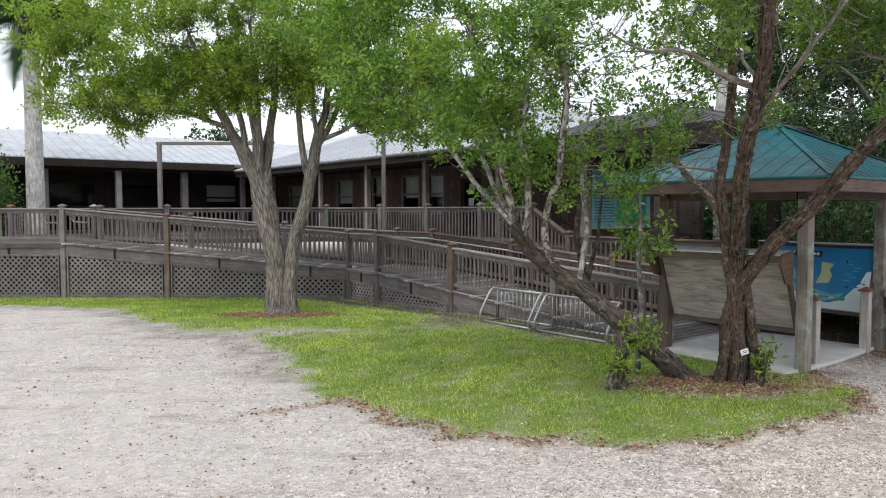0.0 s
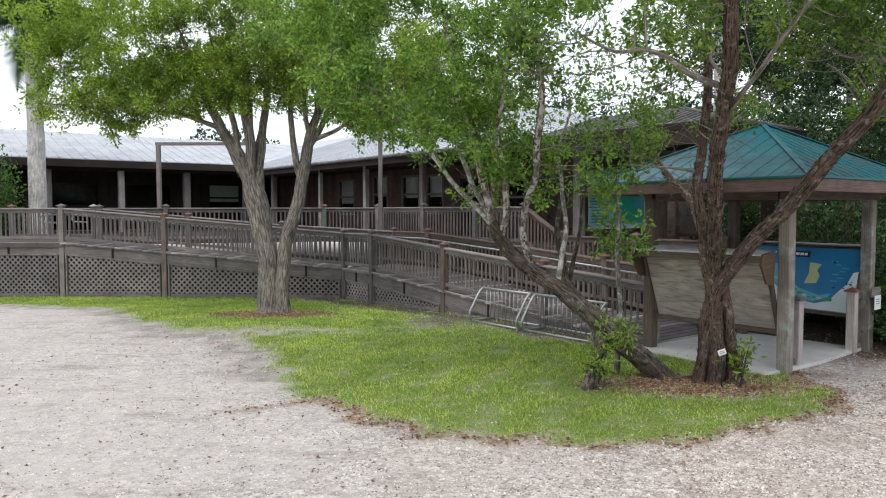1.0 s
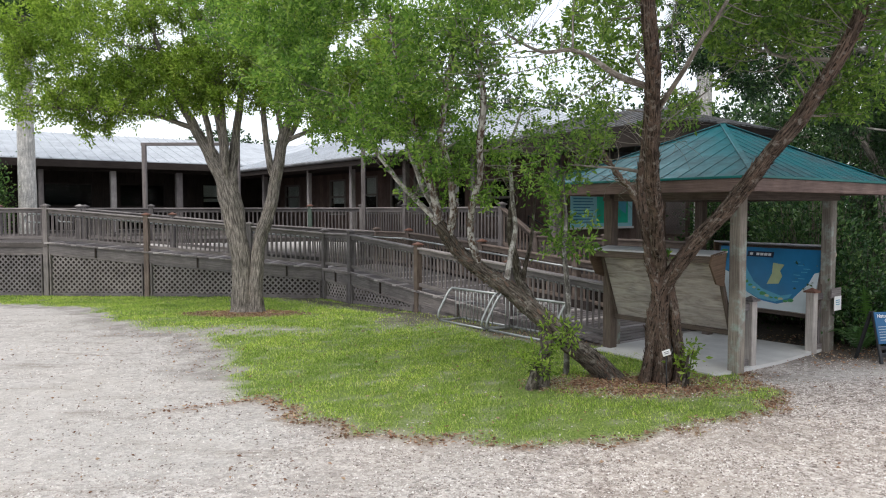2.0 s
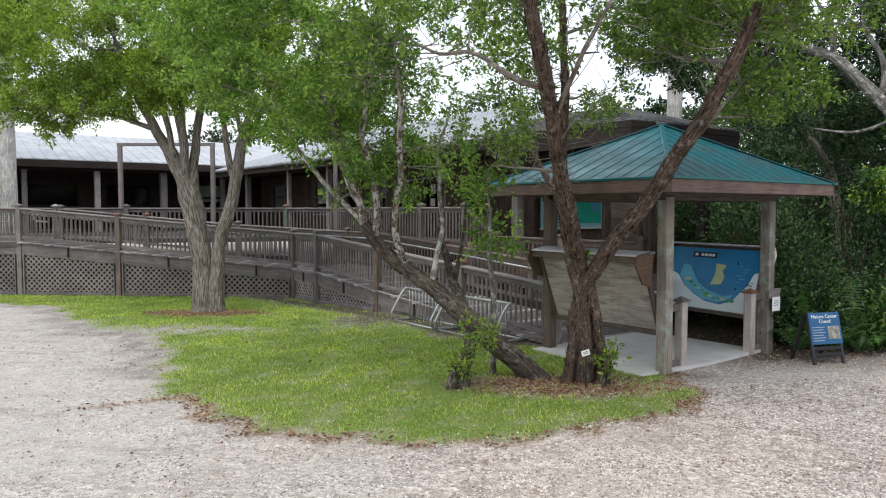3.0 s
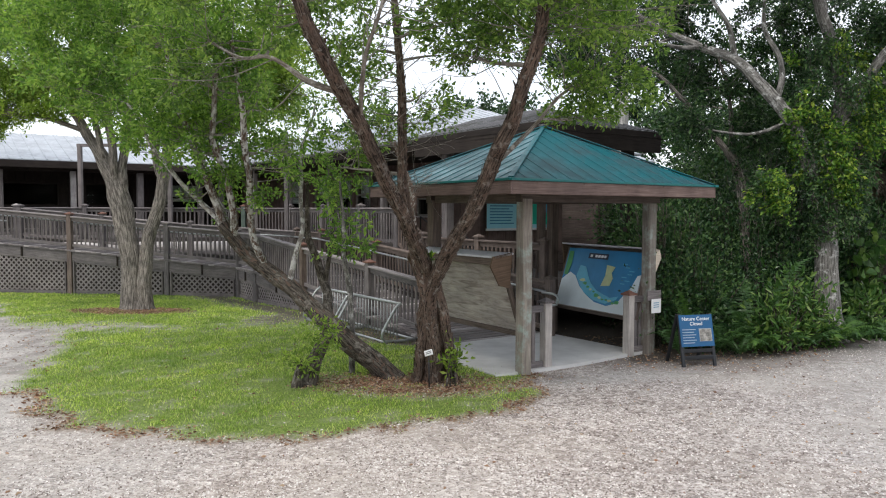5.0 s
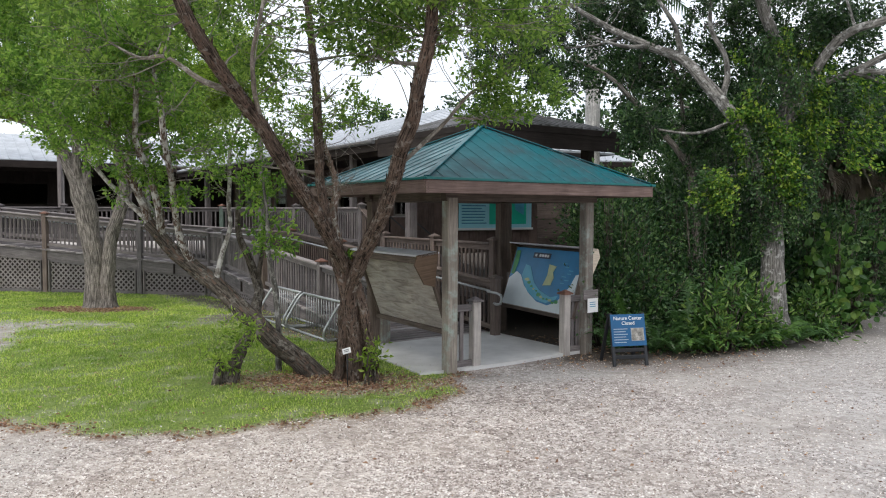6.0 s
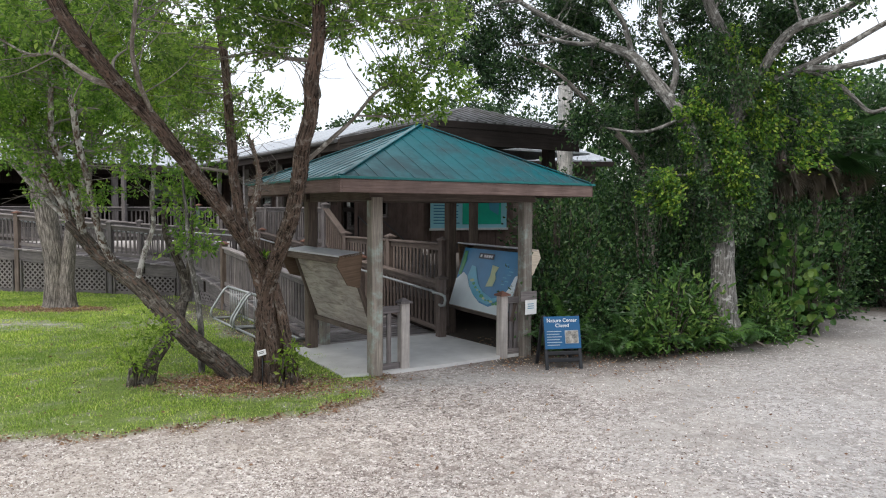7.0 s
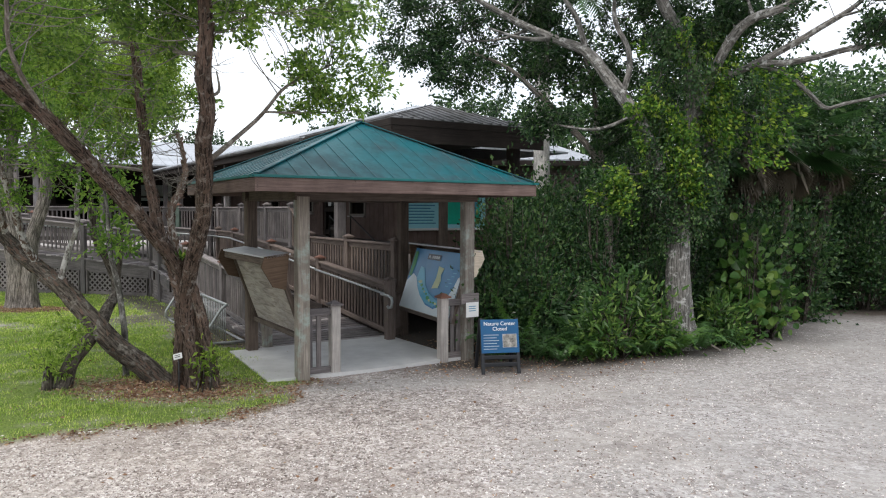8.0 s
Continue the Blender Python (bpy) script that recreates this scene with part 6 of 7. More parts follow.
# The vine-hung tree at the thicket's edge.
T3 = [([(9.5, 12.0, -0.05), (9.42, 11.95, 0.4), (9.38, 11.95, 1.0), (9.37, 12.0, 1.83), (9.46, 12.05, 2.51), (9.5, 12.05, 3.18), (9.55, 12.0, 3.84), (9.36, 11.8, 4.46), (9.02, 11.5, 4.95), (8.7, 11.2, 5.5)], [0.28, 0.2, 0.175, 0.165, 0.14, 0.12, 0.11, 0.1, 0.08, 0.05]),
      ([(9.36, 12.0, 1.6), (9.2, 11.95, 2.3), (8.92, 11.8, 2.95), (8.66, 11.75, 3.5), (8.3, 12.0, 4.05), (8.0, 12.3, 4.5), (7.5, 12.5, 4.75), (6.75, 12.6, 5.15), (5.95, 12.4, 5.6)], [0.12, 0.11, 0.105, 0.1, 0.093, 0.08, 0.066, 0.052, 0.025]),
      ([(8.5, 11.85, 3.75), (8.62, 12.0, 4.4), (8.4, 12.2, 5.0), (8.5, 12.3, 5.8)], [0.05, 0.042, 0.035, 0.015]),
      ([(8.0, 12.3, 4.5), (7.8, 12.1, 5.0), (7.4, 12.0, 5.6)], [0.05, 0.038, 0.016]),
      ([(7.5, 12.5, 4.75), (7.0, 12.2, 4.7), (6.5, 12.1, 4.85)], [0.04, 0.03, 0.012]),
      ([(9.5, 12.05, 3.3), (9.72, 11.7, 3.95), (9.9, 11.4, 4.4), (10.1, 11.1, 4.63), (10.47, 10.7, 4.72), (10.9, 10.4, 5.0)], [0.08, 0.075, 0.07, 0.06, 0.05, 0.03]),
      ([(9.72, 11.8, 3.9), (10.3, 11.5, 4.1), (10.61, 11.3, 4.08), (11.01, 11.2, 4.14), (11.36, 11.0, 4.2), (12.2, 10.8, 4.28)], [0.05, 0.045, 0.042, 0.04, 0.035, 0.02]),
      ([(10.3, 11.5, 4.1), (10.6, 11.4, 3.98), (10.85, 11.3, 3.75), (11.0, 11.3, 3.6), (11.14, 11.2, 3.45), (11.35, 11.1, 3.5), (12.0, 11.0, 3.64)], [0.04, 0.035, 0.032, 0.03, 0.028, 0.025, 0.012]),
      ([(10.2, 11.55, 4.08), (10.68, 11.3, 4.32), (10.93, 11.2, 4.46), (11.41, 11.0, 4.79), (11.7, 10.9, 5.15)], [0.05, 0.045, 0.04, 0.03, 0.015])]
tree("slender_tree", "crooked thin grey tree inside the dark thicket", (8.75, 12.9, 0),
     [([(8.75, 12.9, -0.05), (8.5, 13.0, 1.2), (8.42, 13.0, 2.45), (8.09, 13.0, 3.1), (7.48, 12.8, 3.73), (7.16, 12.6, 4.01), (6.72, 12.4, 4.34), (6.2, 12.2, 4.5)], [0.09, 0.07, 0.06, 0.055, 0.05, 0.04, 0.03, 0.015]),
      ([(8.45, 13.05, 1.6), (8.37, 13.2, 2.74), (8.24, 13.2, 3.4), (8.21, 13.2, 3.96), (7.99, 13.2, 4.8)], [0.055, 0.045, 0.04, 0.035, 0.02])],
     [((7.6, 13.0, 4.3), (1.0, 0.7, 0.5), 30), ((8.6, 13.0, 3.2), (0.5, 0.4, 0.5), 14)], BARK_GREY, LEAF_DARK, leaf=0.08, per=50, seed=63, spread=0.2, wide=0.27)
tree("vine_tree", "large old tree with mottled pale trunk and heavy limbs", (9.45, 11.95, 0), T3,
     [((8.4, 13.6, 5.2), (1.9, 1.1, 1.4), 185), ((7.4, 13.8, 5.6), (1.9, 1.1, 0.9), 80), ((9.8, 11.8, 5.7), (2.0, 1.4, 0.7), 105), ((6.6, 13.3, 4.9), (1.5, 1.0, 0.85), 90), ((6.0, 12.8, 5.8), (1.7, 1.3, 0.8), 60), ((7.4, 11.4, 5.9), (1.6, 1.0, 0.4), 30), ((11.5, 10.8, 4.7), (1.0, 0.7, 0.5), 46), ((9.0, 13.2, 3.9), (1.0, 0.8, 0.9), 55), ((7.35, 12.4, 3.45), (0.42, 0.35, 0.2), 26), ((10.7, 12.6, 3.7), (0.8, 0.6, 0.7), 46), ((9.0, 13.0, 2.9), (0.9, 0.4, 0.7), 24), ((10.3, 12.8, 5.0), (1.0, 0.7, 0.8), 70), ((9.2, 13.0, 4.7), (0.9, 0.5, 0.7), 40), ((5.2, 12.8, 4.9), (0.8, 0.6, 0.6), 55), ((6.2, 12.6, 4.25), (0.7, 0.5, 0.35), 36), ((10.3, 11.5, 4.95), (0.6, 0.4, 0.3), 30)],
     BARK_OLD, LEAF_DARK, leaf=0.066, per=80, seed=61, spread=0.19, gap=0.08, twig=0.012, wide=0.28, bare=0.06, sides=26, furrow=0.14)


def vines():
    """A curtain of creeper down the old tree's trunk and limbs."""
    r = np.random.default_rng(71)
    t = thing("creeper", (9.4, 11.8, 0.3), "bright yellow-green creeper hanging down the old tree", "vine")
    stems, sets = Build(), ([[], [], []], [[], [], []])
    # Tufts hang in drapes about the trunk and the limb's root: patches of darker leaves stand in for shaded depth,
    # brighter ones for lit tips.
    for i in range(900):
        high = r.uniform(0, 1) ** 0.8
        z = 1.7 + 3.15 * high
        a = r.uniform(2.6, 6.6)
        rad = 0.2 + min(0.52, 0.08 + 0.24 * (z - 1.7)) * r.uniform(0, 1) ** 0.6
        if noise.noise(Vector((a * 1.1, z * 1.5, 4.0))) < -0.12:
            continue
        x, y = 9.45 + math.cos(a) * rad, 11.95 + math.sin(a) * rad * 0.75
        if i % 9 == 0:
            x, y, z = 10.45 + r.normal() * 0.26, 11.5 + r.normal() * 0.15, r.uniform(2.9, 4.1)
        if i % 8 == 4:
            f = r.uniform(0, 1)
            x, y, z = 9.34 - 0.62 * f + r.normal() * 0.1, 11.82 - 0.16 * f + r.normal() * 0.06, 1.95 + 1.65 * f
        if i % 10 == 3:
            x, y, z = 8.4 + r.normal() * 0.16, 11.78 + r.normal() * 0.12, r.uniform(2.1, 2.75)
        drop = r.uniform(0.12, 0.4)
        line = [(x + r.normal() * 0.025, y + r.normal() * 0.025 - 0.03 * k, z - drop * k / 3) for k in range(4)]
        stems.tube(line, 0.003, 3)
        bright = noise.noise(Vector((x * 1.7, y * 1.7, z * 1.3))) > 0.06
        c, w, s = sets[0 if bright else 1]
        n = int(r.uniform(30, 56)) if bright else int(r.uniform(20, 36))
        u = r.uniform(0, 1, n)
        c.append(np.stack([np.full(n, x), np.full(n, y) - 0.09 * u, z - drop * u], 1) + r.normal(size=(n, 3)) * (0.055, 0.055, 0.035))
        w.append(r.normal(size=(n, 3)) * 0.55 + np.array([x - 9.45, y - 12.1, 0.0]) * 0.8 + (0, 0, -0.5))
        s.append((0.062 if bright else 0.052) * r.uniform(0.6, 1.4, n))
    part("stemwork", stems, BARK_GREY, t, kind="stuff")
    for (c, w, s), mat, name, label in zip(sets, (LEAF_VINE, LEAF_SHRUB), ("hanging_creeper", "leafage"), ("bright yellow-green hanging strands", "")):
        part(name, leaf_cloud("leaves", np.concatenate(c), np.concatenate(w), np.concatenate(s), mat, 0.33, r=r), mat, t, label, kind="stuff")


vines()

# The thicket along the drive: shrubs in front, taller trees behind.
EDGE = [(6.95, 10.75), (7.6, 10.95), (8.3, 11.45), (9.0, 11.9), (9.9, 12.6), (10.6, 13.2), (11.3, 14.0)]
k = 0
for x, y in EDGE:
    for row, (off, h, mat, size) in enumerate(((0.18, 0.7, LEAF_DARK, 0.06), (0.75, 1.55, LEAF_DARK if k % 2 else LEAF_SHRUB, 0.068), (1.6, 2.5, LEAF_SHRUB, 0.078))):
        if row == 2 and x < 7.0:
            continue
        k += 1
        jx, jy = float(rng.uniform(-0.25, 0.25)), float(rng.uniform(-0.2, 0.2))
        bush("shrub", ("low broad-leaved shrub at the drive's edge", "dense dark green shrub in the thicket", "tall dark shrub deep in the thicket")[row],
             (x - 0.35 * off + jx, y + 0.85 * off + jy, 0), (0.6 + 0.12 * row, 0.5 + 0.12 * row, h * float(rng.uniform(0.85, 1.2))), (26, 46, 60)[row], mat, size, (46, 58, 56)[row], 100 + k, wide=0.3, spread=0.15 + 0.03 * row)
for i, (x, y, h, w) in enumerate(((8.35, 10.98, 1.2, 0.6), (8.95, 11.45, 0.9, 0.45), (10.15, 12.35, 0.6, 0.45))):
    bush("broadleaf_shrub", "glossy light green broad-leaved shrub", (x, y, 0), (w, w * 0.8, h), 54, LEAF_GRAPE, 0.1, 24, 140 + i, wide=0.2, spread=0.12, rounded=True)
bush("creeper_shrub", "dark shrub under a cap of bright creeper", (8.3, 12.0, 0), (0.5, 0.42, 2.25), 36, LEAF_DARK, 0.06, 56, 149, wide=0.3, spread=0.14)
for i, (x, y, h) in enumerate(((10.75, 13.75, 2.1), (11.35, 14.25, 2.2), (12.1, 14.9, 2.2))):
    bush("palm_shrub", "dark shrub hiding the feet of the fan palms", (x, y, 0), (0.6, 0.5, h), 60, LEAF_SHRUB, 0.085, 44, 154 + i, wide=0.32, spread=0.18)
bush("round_leaf_shrub", "shrub with large round pale green leaves", (10.65, 12.85, 0), (0.4, 0.4, 1.65), 36, LEAF_GRAPE, 0.13, 10, 151, wide=0.5, spread=0.16, rounded=True)
bush("round_leaf_shrub", "shrub with large round pale green leaves", (10.95, 13.0, 0), (0.34, 0.34, 1.2), 22, LEAF_GRAPE, 0.14, 9, 152, wide=0.5, spread=0.16, rounded=True)
for i, (x, y, n, L, rise) in enumerate(((7.3, 10.6, 6, 0.55, 1.5), (7.6, 10.5, 7, 0.5, 0.8), (7.9, 10.75, 9, 0.6, 0.7), (9.3, 11.45, 10, 0.7, 0.6), (9.65, 11.6, 9, 0.65, 0.5), (6.75, 10.5, 8, 0.6, 1.0), (10.2, 12.15, 8, 0.55, 0.6), (7.0, 10.75, 3, 0.62, 3.0), (8.15, 10.85, 8, 0.55, 0.6), (8.75, 11.15, 9, 0.55, 0.5), (7.85, 11.0, 6, 0.95, 1.8))):
    fern("fern", "green feathery fern at the thicket's foot", (x, y, 0.02), n, L, 160 + i, LEAF_GRAPE if i in (2, 3, 7) else LEAF_SHRUB, rise=rise)

for i, (x, y, h, w, mat) in enumerate(((6.95, 13.15, 2.35, 0.8, LEAF_SHRUB), (7.9, 13.6, 2.35, 0.9, LEAF_DARK), (8.9, 13.8, 3.0, 1.0, LEAF_DARK), (10.0, 14.4, 2.6, 1.1, LEAF_DARK), (11.4, 16.4, 3.4, 1.3, LEAF_DARK), (7.5, 14.8, 2.4, 0.8, LEAF_SHRUB), (8.3, 16.2, 2.7, 1.0, LEAF_DARK), (8.6, 17.8, 3.0, 1.1, LEAF_SHRUB), (7.0, 17.2, 2.5, 0.8, LEAF_SHRUB), (7.5, 18.5, 2.9, 0.9, LEAF_SHRUB), (9.4, 15.4, 4.2, 1.3, LEAF_DARK))):
    bush("thicket_shrub", "tall dark evergreen shrub inside the thicket", (x, y, 0), (w, w, h), 80, mat, 0.075, 62, 200 + i, wide=0.34, spread=0.24)


def wood_tree(x, y, h, w, seed, mat=LEAF_DARK, twigs=110, leaf=0.115):
    r = np.random.default_rng(seed)
    lean = r.normal(size=2) * 0.4
    top = (x + lean[0], y + lean[1], h * 0.8)
    limbs = [([(x, y, -0.05), (x + lean[0] * 0.3, y + lean[1] * 0.3, h * 0.3), top], [0.16, 0.13, 0.05])]
    for _ in range(4):
        a, z = r.uniform(0, 6.283), h * r.uniform(0.3, 0.6)
        limbs.append(([(x + lean[0] * 0.4, y + lean[1] * 0.4, z), (x + math.cos(a) * w * 0.4, y + math.sin(a) * w * 0.4, z + h * 0.12), (x + math.cos(a) * w * 0.8, y + math.sin(a) * w * 0.8, z + h * 0.2)], [0.08, 0.05, 0.02]))
    tree("woodland_tree", "dark leafy woodland tree behind the drive", (x, y, 0), limbs, [((top[0], top[1], h * 0.72), (w, w, h * 0.28), twigs), ((x, y, h * 0.42), (w * 0.9, w * 0.9, h * 0.2), twigs // 2)],
         BARK_GREY, mat, leaf=leaf, per=56, wide=0.32, seed=seed, spread=0.36, group="woodland trees", twig=0.014, sides=8)


for i, (x, y, h, w) in enumerate(((12.4, 18.0, 5.7, 2.0), (15.0, 18.4, 5.4, 2.2), (17.6, 17.6, 5.2, 2.2), (20.5, 17.4, 5.2, 2.4), (10.5, 18.5, 6.4, 2.2), (13.6, 21.0, 5.6, 2.4), (17.0, 21.5, 5.2, 2.6), (21.5, 21.5, 5.2, 2.6), (24.5, 19.0, 5.0, 2.6))):
    wood_tree(x, y, h, w, 300 + i, LEAF_SHRUB if i in (0, 1, 4) else LEAF_DARK)
for i, (x, y, h, w) in enumerate(((12.6, 17.2, 1.9, 1.2), (14.2, 17.0, 1.8, 1.3), (15.9, 16.8, 1.9, 1.3), (17.6, 16.4, 1.8, 1.3), (19.4, 16.1, 1.9, 1.4), (21.4, 15.8, 1.9, 1.4), (23.4, 15.6, 2.0, 1.4), (11.6, 18.0, 2.6, 1.4), (13.2, 18.8, 2.7, 1.5), (15.0, 18.6, 2.6, 1.5), (16.8, 18.4, 2.7, 1.5), (18.7, 18.0, 2.6, 1.5), (20.6, 17.8, 2.6, 1.5), (14.2, 19.6, 3.1, 1.4), (12.2, 20.6, 3.2, 1.7), (15.4, 20.8, 3.2, 1.8), (18.8, 20.4, 3.2, 1.8))):
    bush("woodland_shrub", "dark shrub along the far side of the drive", (x, y, 0), (w, 1.0, h), 90, LEAF_DARK, 0.09, 62, 340 + i, wide=0.34, spread=0.24, group="woodland shrubs")
for i, (x, y, h) in enumerate(((11.1, 14.7, 3.5), (11.9, 15.1, 3.6), (10.5, 15.0, 3.4), (13.4, 17.2, 3.7))):
    palm("fan_palm", "fan palm with a skirt of dead brown fronds", (x, y, -0.05), (x, y, h), 0.13, LEAF_DARK, 400 + i, 20, 1.4, False, 28, True)
for i, (x, y, h, w) in enumerate(((9.4, 24.6, 3.6, 1.4), (8.2, 27.2, 4.2, 1.7), (10.8, 23.2, 3.6, 1.4), (8.9, 22.9, 2.1, 0.6), (7.2, 29.0, 4.5, 1.8))):
    bush("back_shrub", "dark green shrub behind the building's end", (x, y, 0), (w, w, h), 110, LEAF_SHRUB, 0.14, 46, 440 + i, spread=0.28, group="back shrubs")
palm("royal_palm", "tall royal palm with a smooth pale grey trunk", (-12.75, 23.1, -0.1), (-12.75, 23.1, 8.1), 0.25, LEAF_DARK, 411, 38, 3.2)
palm("royal_palm", "pale-trunked palm behind the entry roof", (7.42, 19.6, -0.1), (7.42, 19.6, 8.2), 0.2, LEAF_DARK, 412, 18, 3.0)
bush("shrub", "leafy shrub beside the far end of the deck", (-13.9, 22.6, 0.0), (0.75, 0.7, 3.75), 110, LEAF_GRAPE, 0.075, 46, 421, spread=0.24, low=1.4)

# Trees beyond the building, and those that close the place behind the viewer.
for i, (x, y, h, w) in enumerate(((9.5, 33.0, 7.0, 3.0), (13.5, 29.0, 7.0, 3.0), (6.0, 37.0, 7.5, 3.2), (-3.0, 44.0, 8.0, 3.4), (3.5, 41.0, 8.5, 3.4), (-14.0, 46.0, 7.0, 3.4), (-26.0, 26.0, 7.0, 3.0), (-24.0, 34.0, 7.5, 3.0))):
    wood_tree(x, y, h, w, 500 + i, LEAF_DARK, 90, 0.2)
for i in range(9):
    wood_tree(-20 + 6.0 * i, -15 - 2.0 * (i % 3), 7.0, 3.0, 520 + i, LEAF_DARK, 45, 0.3)


def lawn_grass():
    r = np.random.default_rng(81)
    n = 820000
    x, y = r.uniform(-13, 5.2, n), r.uniform(6.2, 18.6, n)
    grass, litter, soil = cover_of(x, y)
    near = np.clip(1.25 - (y - 6) / 16, 0.35, 1)
    thin = np.clip(0.72 + 0.9 * waves(x, y, 1.3, 31) + 0.6 * waves(x, y, 0.4, 32), 0.16, 1)
    keep = r.uniform(0, 1, n) < np.clip(grass, 0, 1) ** 1.3 * near * thin
    x, y = x[keep], y[keep]
    n = len(x)
    z = ground_height(x, y)
    h = r.uniform(0.012, 0.04, n) * (1 + 0.6 * waves(x, y, 0.8, 12) + 0.4 * waves(x, y, 0.25, 14)) * (1 + 0.25 * (y - 6) / 10)
    a, lean = r.uniform(0, 6.283, n), r.uniform(0.2, 1.3, n)
    wv = 0.0042 * (1 + (y - 6) * 0.12)
    c, s = np.cos(a), np.sin(a)
    root = np.stack([x, y, z - 0.005], 1)
    verts = np.stack([root + np.stack([-s * wv, c * wv, 0 * z], 1), root + np.stack([s * wv, -c * wv, 0 * z], 1),
                      root + np.stack([c * h * lean, s * h * lean, h], 1)], 1).reshape(-1, 3)
    me = raw_mesh("grass", verts, np.arange(3 * n).reshape(-1, 3), GRASS)
    tagged(new("grass", me), "short bright green lawn grass", "grass", kind="stuff")


def fallen_leaves():
    r = np.random.default_rng(83)
    n = 520000
    x, y = r.uniform(-5.5, 9.0, n), r.uniform(4.2, 15.6, n)
    grass, litter, soil = cover_of(x, y)
    keep = r.uniform(0, 1, n) < np.maximum(litter, 0) * 0.55 + 0.0025 + 0.04 * soil * (y < 12)
    x, y = x[keep], y[keep]
    n = len(x)
    c = np.stack([x, y, ground_height(x, y) + r.uniform(0.004, 0.03, n)], 1)
    w = r.normal(size=(n, 3)) * (1, 1, 0.12)
    me = leaf_cloud("fallen_leaves", c, w, r.uniform(0.022, 0.055, n), DEAD_LEAF, 0.24, r=r)
    tagged(new("fallen_leaves", me), "dry reddish brown fallen leaves on the ground", "leaves", kind="stuff")


def loose_gravel():
    r = np.random.default_rng(85)
    m, ns, ls, bsdf = nodes_of("loose_shell_stones")
    geo = ns.new("ShaderNodeNewGeometry")
    ls.new(ramp(ns, ls, geo.outputs["Random Per Island"], [(0.0, (0.12, 0.092, 0.08)), (0.3, (0.28, 0.23, 0.205)), (0.6, (0.5, 0.45, 0.415)), (1.0, (0.8, 0.775, 0.745))]), bsdf.inputs["Base Color"])
    bsdf.inputs["Roughness"].default_value = 0.85
    n = 330000
    y = 3.6 + 11.0 * r.uniform(0, 1, n) ** 1.7
    x = r.uniform(-1, 1, n) * (y * 0.68 + 0.8) + r.uniform(0, 7.2, n)
    grass, litter, soil = cover_of(x, y)
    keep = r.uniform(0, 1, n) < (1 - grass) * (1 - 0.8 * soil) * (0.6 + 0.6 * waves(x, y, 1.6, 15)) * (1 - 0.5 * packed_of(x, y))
    on_slab = ((x - CORNER.x) * WAY_B.x + (y - CORNER.y) * WAY_B.y > 0.0) & ((x - CORNER.x) * WAY_A.x + (y - CORNER.y) * WAY_A.y > -0.5)
    keep &= ~on_slab
    x, y = x[keep], y[keep]
    n = len(x)
    size = 0.005 + 0.011 * r.uniform(0, 1, n) ** 2.0
    base = np.array([(1, 0, -0.4), (0, 1, -0.4), (-1, 0, -0.4), (0, -1, -0.4), (0, 0, 0.7)], float)
    tri = np.array([(0, 1, 4), (1, 2, 4), (2, 3, 4), (3, 0, 4)])
    a = r.uniform(0, 6.283, n)
    jig = base[None] * (1 + 0.35 * r.normal(size=(n, 5, 1))) * size[:, None, None] * np.stack([np.ones(n), r.uniform(0.5, 1, n), r.uniform(0.4, 0.8, n)], 1)[:, None]
    c, s = np.cos(a)[:, None], np.sin(a)[:, None]
    rot = np.stack([jig[..., 0] * c - jig[..., 1] * s, jig[..., 0] * s + jig[..., 1] * c, jig[..., 2]], 2)
    verts = rot + np.stack([x, y, ground_height(x, y) + size * 0.15], 1)[:, None]
    faces = (np.arange(n)[:, None, None] * 5 + tri[None]).reshape(-1, 3)
    tagged(new("loose_gravel", raw_mesh("loose_gravel", verts.reshape(-1, 3), faces, m)), "loose pale shell and stone gravel", "gravel", kind="stuff")


lawn_grass()
fallen_leaves()
loose_gravel()

fallen = thing("fallen_branch", (9.3, 11.1, 0.03), "pale bare fallen branch at the hedge's foot", "branch")
p, q = curve_through([(9.52, 12.3, 0.32), (9.68, 12.05, 0.17), (9.8, 11.85, 0.1), (9.95, 11.68, 0.02)], [0.012, 0.02, 0.024, 0.018], 4)
part("branch", Build().tube(p, q, 8, 0.1), BARK_PALE, fallen)


def air_plant():
    """A tuft of stiff strap leaves lodged in the red-barked tree's fork."""
    r = np.random.default_rng(91)
    base = np.array([3.39, 8.28, 1.5])
    t = thing("air_plant", tuple(base), "small yellow-green air plant in the tree's fork", "plant")
    n = 26
    ways = r.normal(size=(n, 3)) * (1, 1, 0.5) + (0, -0.5, 0.8)
    part("rosette", leaf_cloud("rosette", base + r.normal(size=(n, 3)) * 0.015, ways, r.uniform(0.06, 0.13, n), LEAF_VINE, 0.09, r=r), LEAF_VINE, t, kind="stuff")


air_plant()

# ---- signs and small things ----
SIGN_BLUE = plain("sign_blue_print", (0.006, 0.085, 0.21), 0.35, vary=0.08, scale=3)
SEA_BLUE = plain("map_sea_blue", (0.025, 0.21, 0.44), 0.3, vary=0.18, scale=3)
SHOAL_BLUE = plain("map_shoal_blue", (0.1, 0.42, 0.6), 0.3, vary=0.15, scale=5)
SAND_WHITE = plain("map_pale_sand", (0.68, 0.76, 0.8), 0.35, vary=0.08, scale=4)
MAP_GREEN = plain("map_land_green", (0.06, 0.3, 0.1), 0.35, vary=0.3, scale=9)
MAP_YELLOW = plain("map_pale_yellow", (0.5, 0.58, 0.32), 0.35, vary=0.15, scale=7)
MAP_NAVY = plain("map_navy", (0.01, 0.02, 0.05), 0.35)
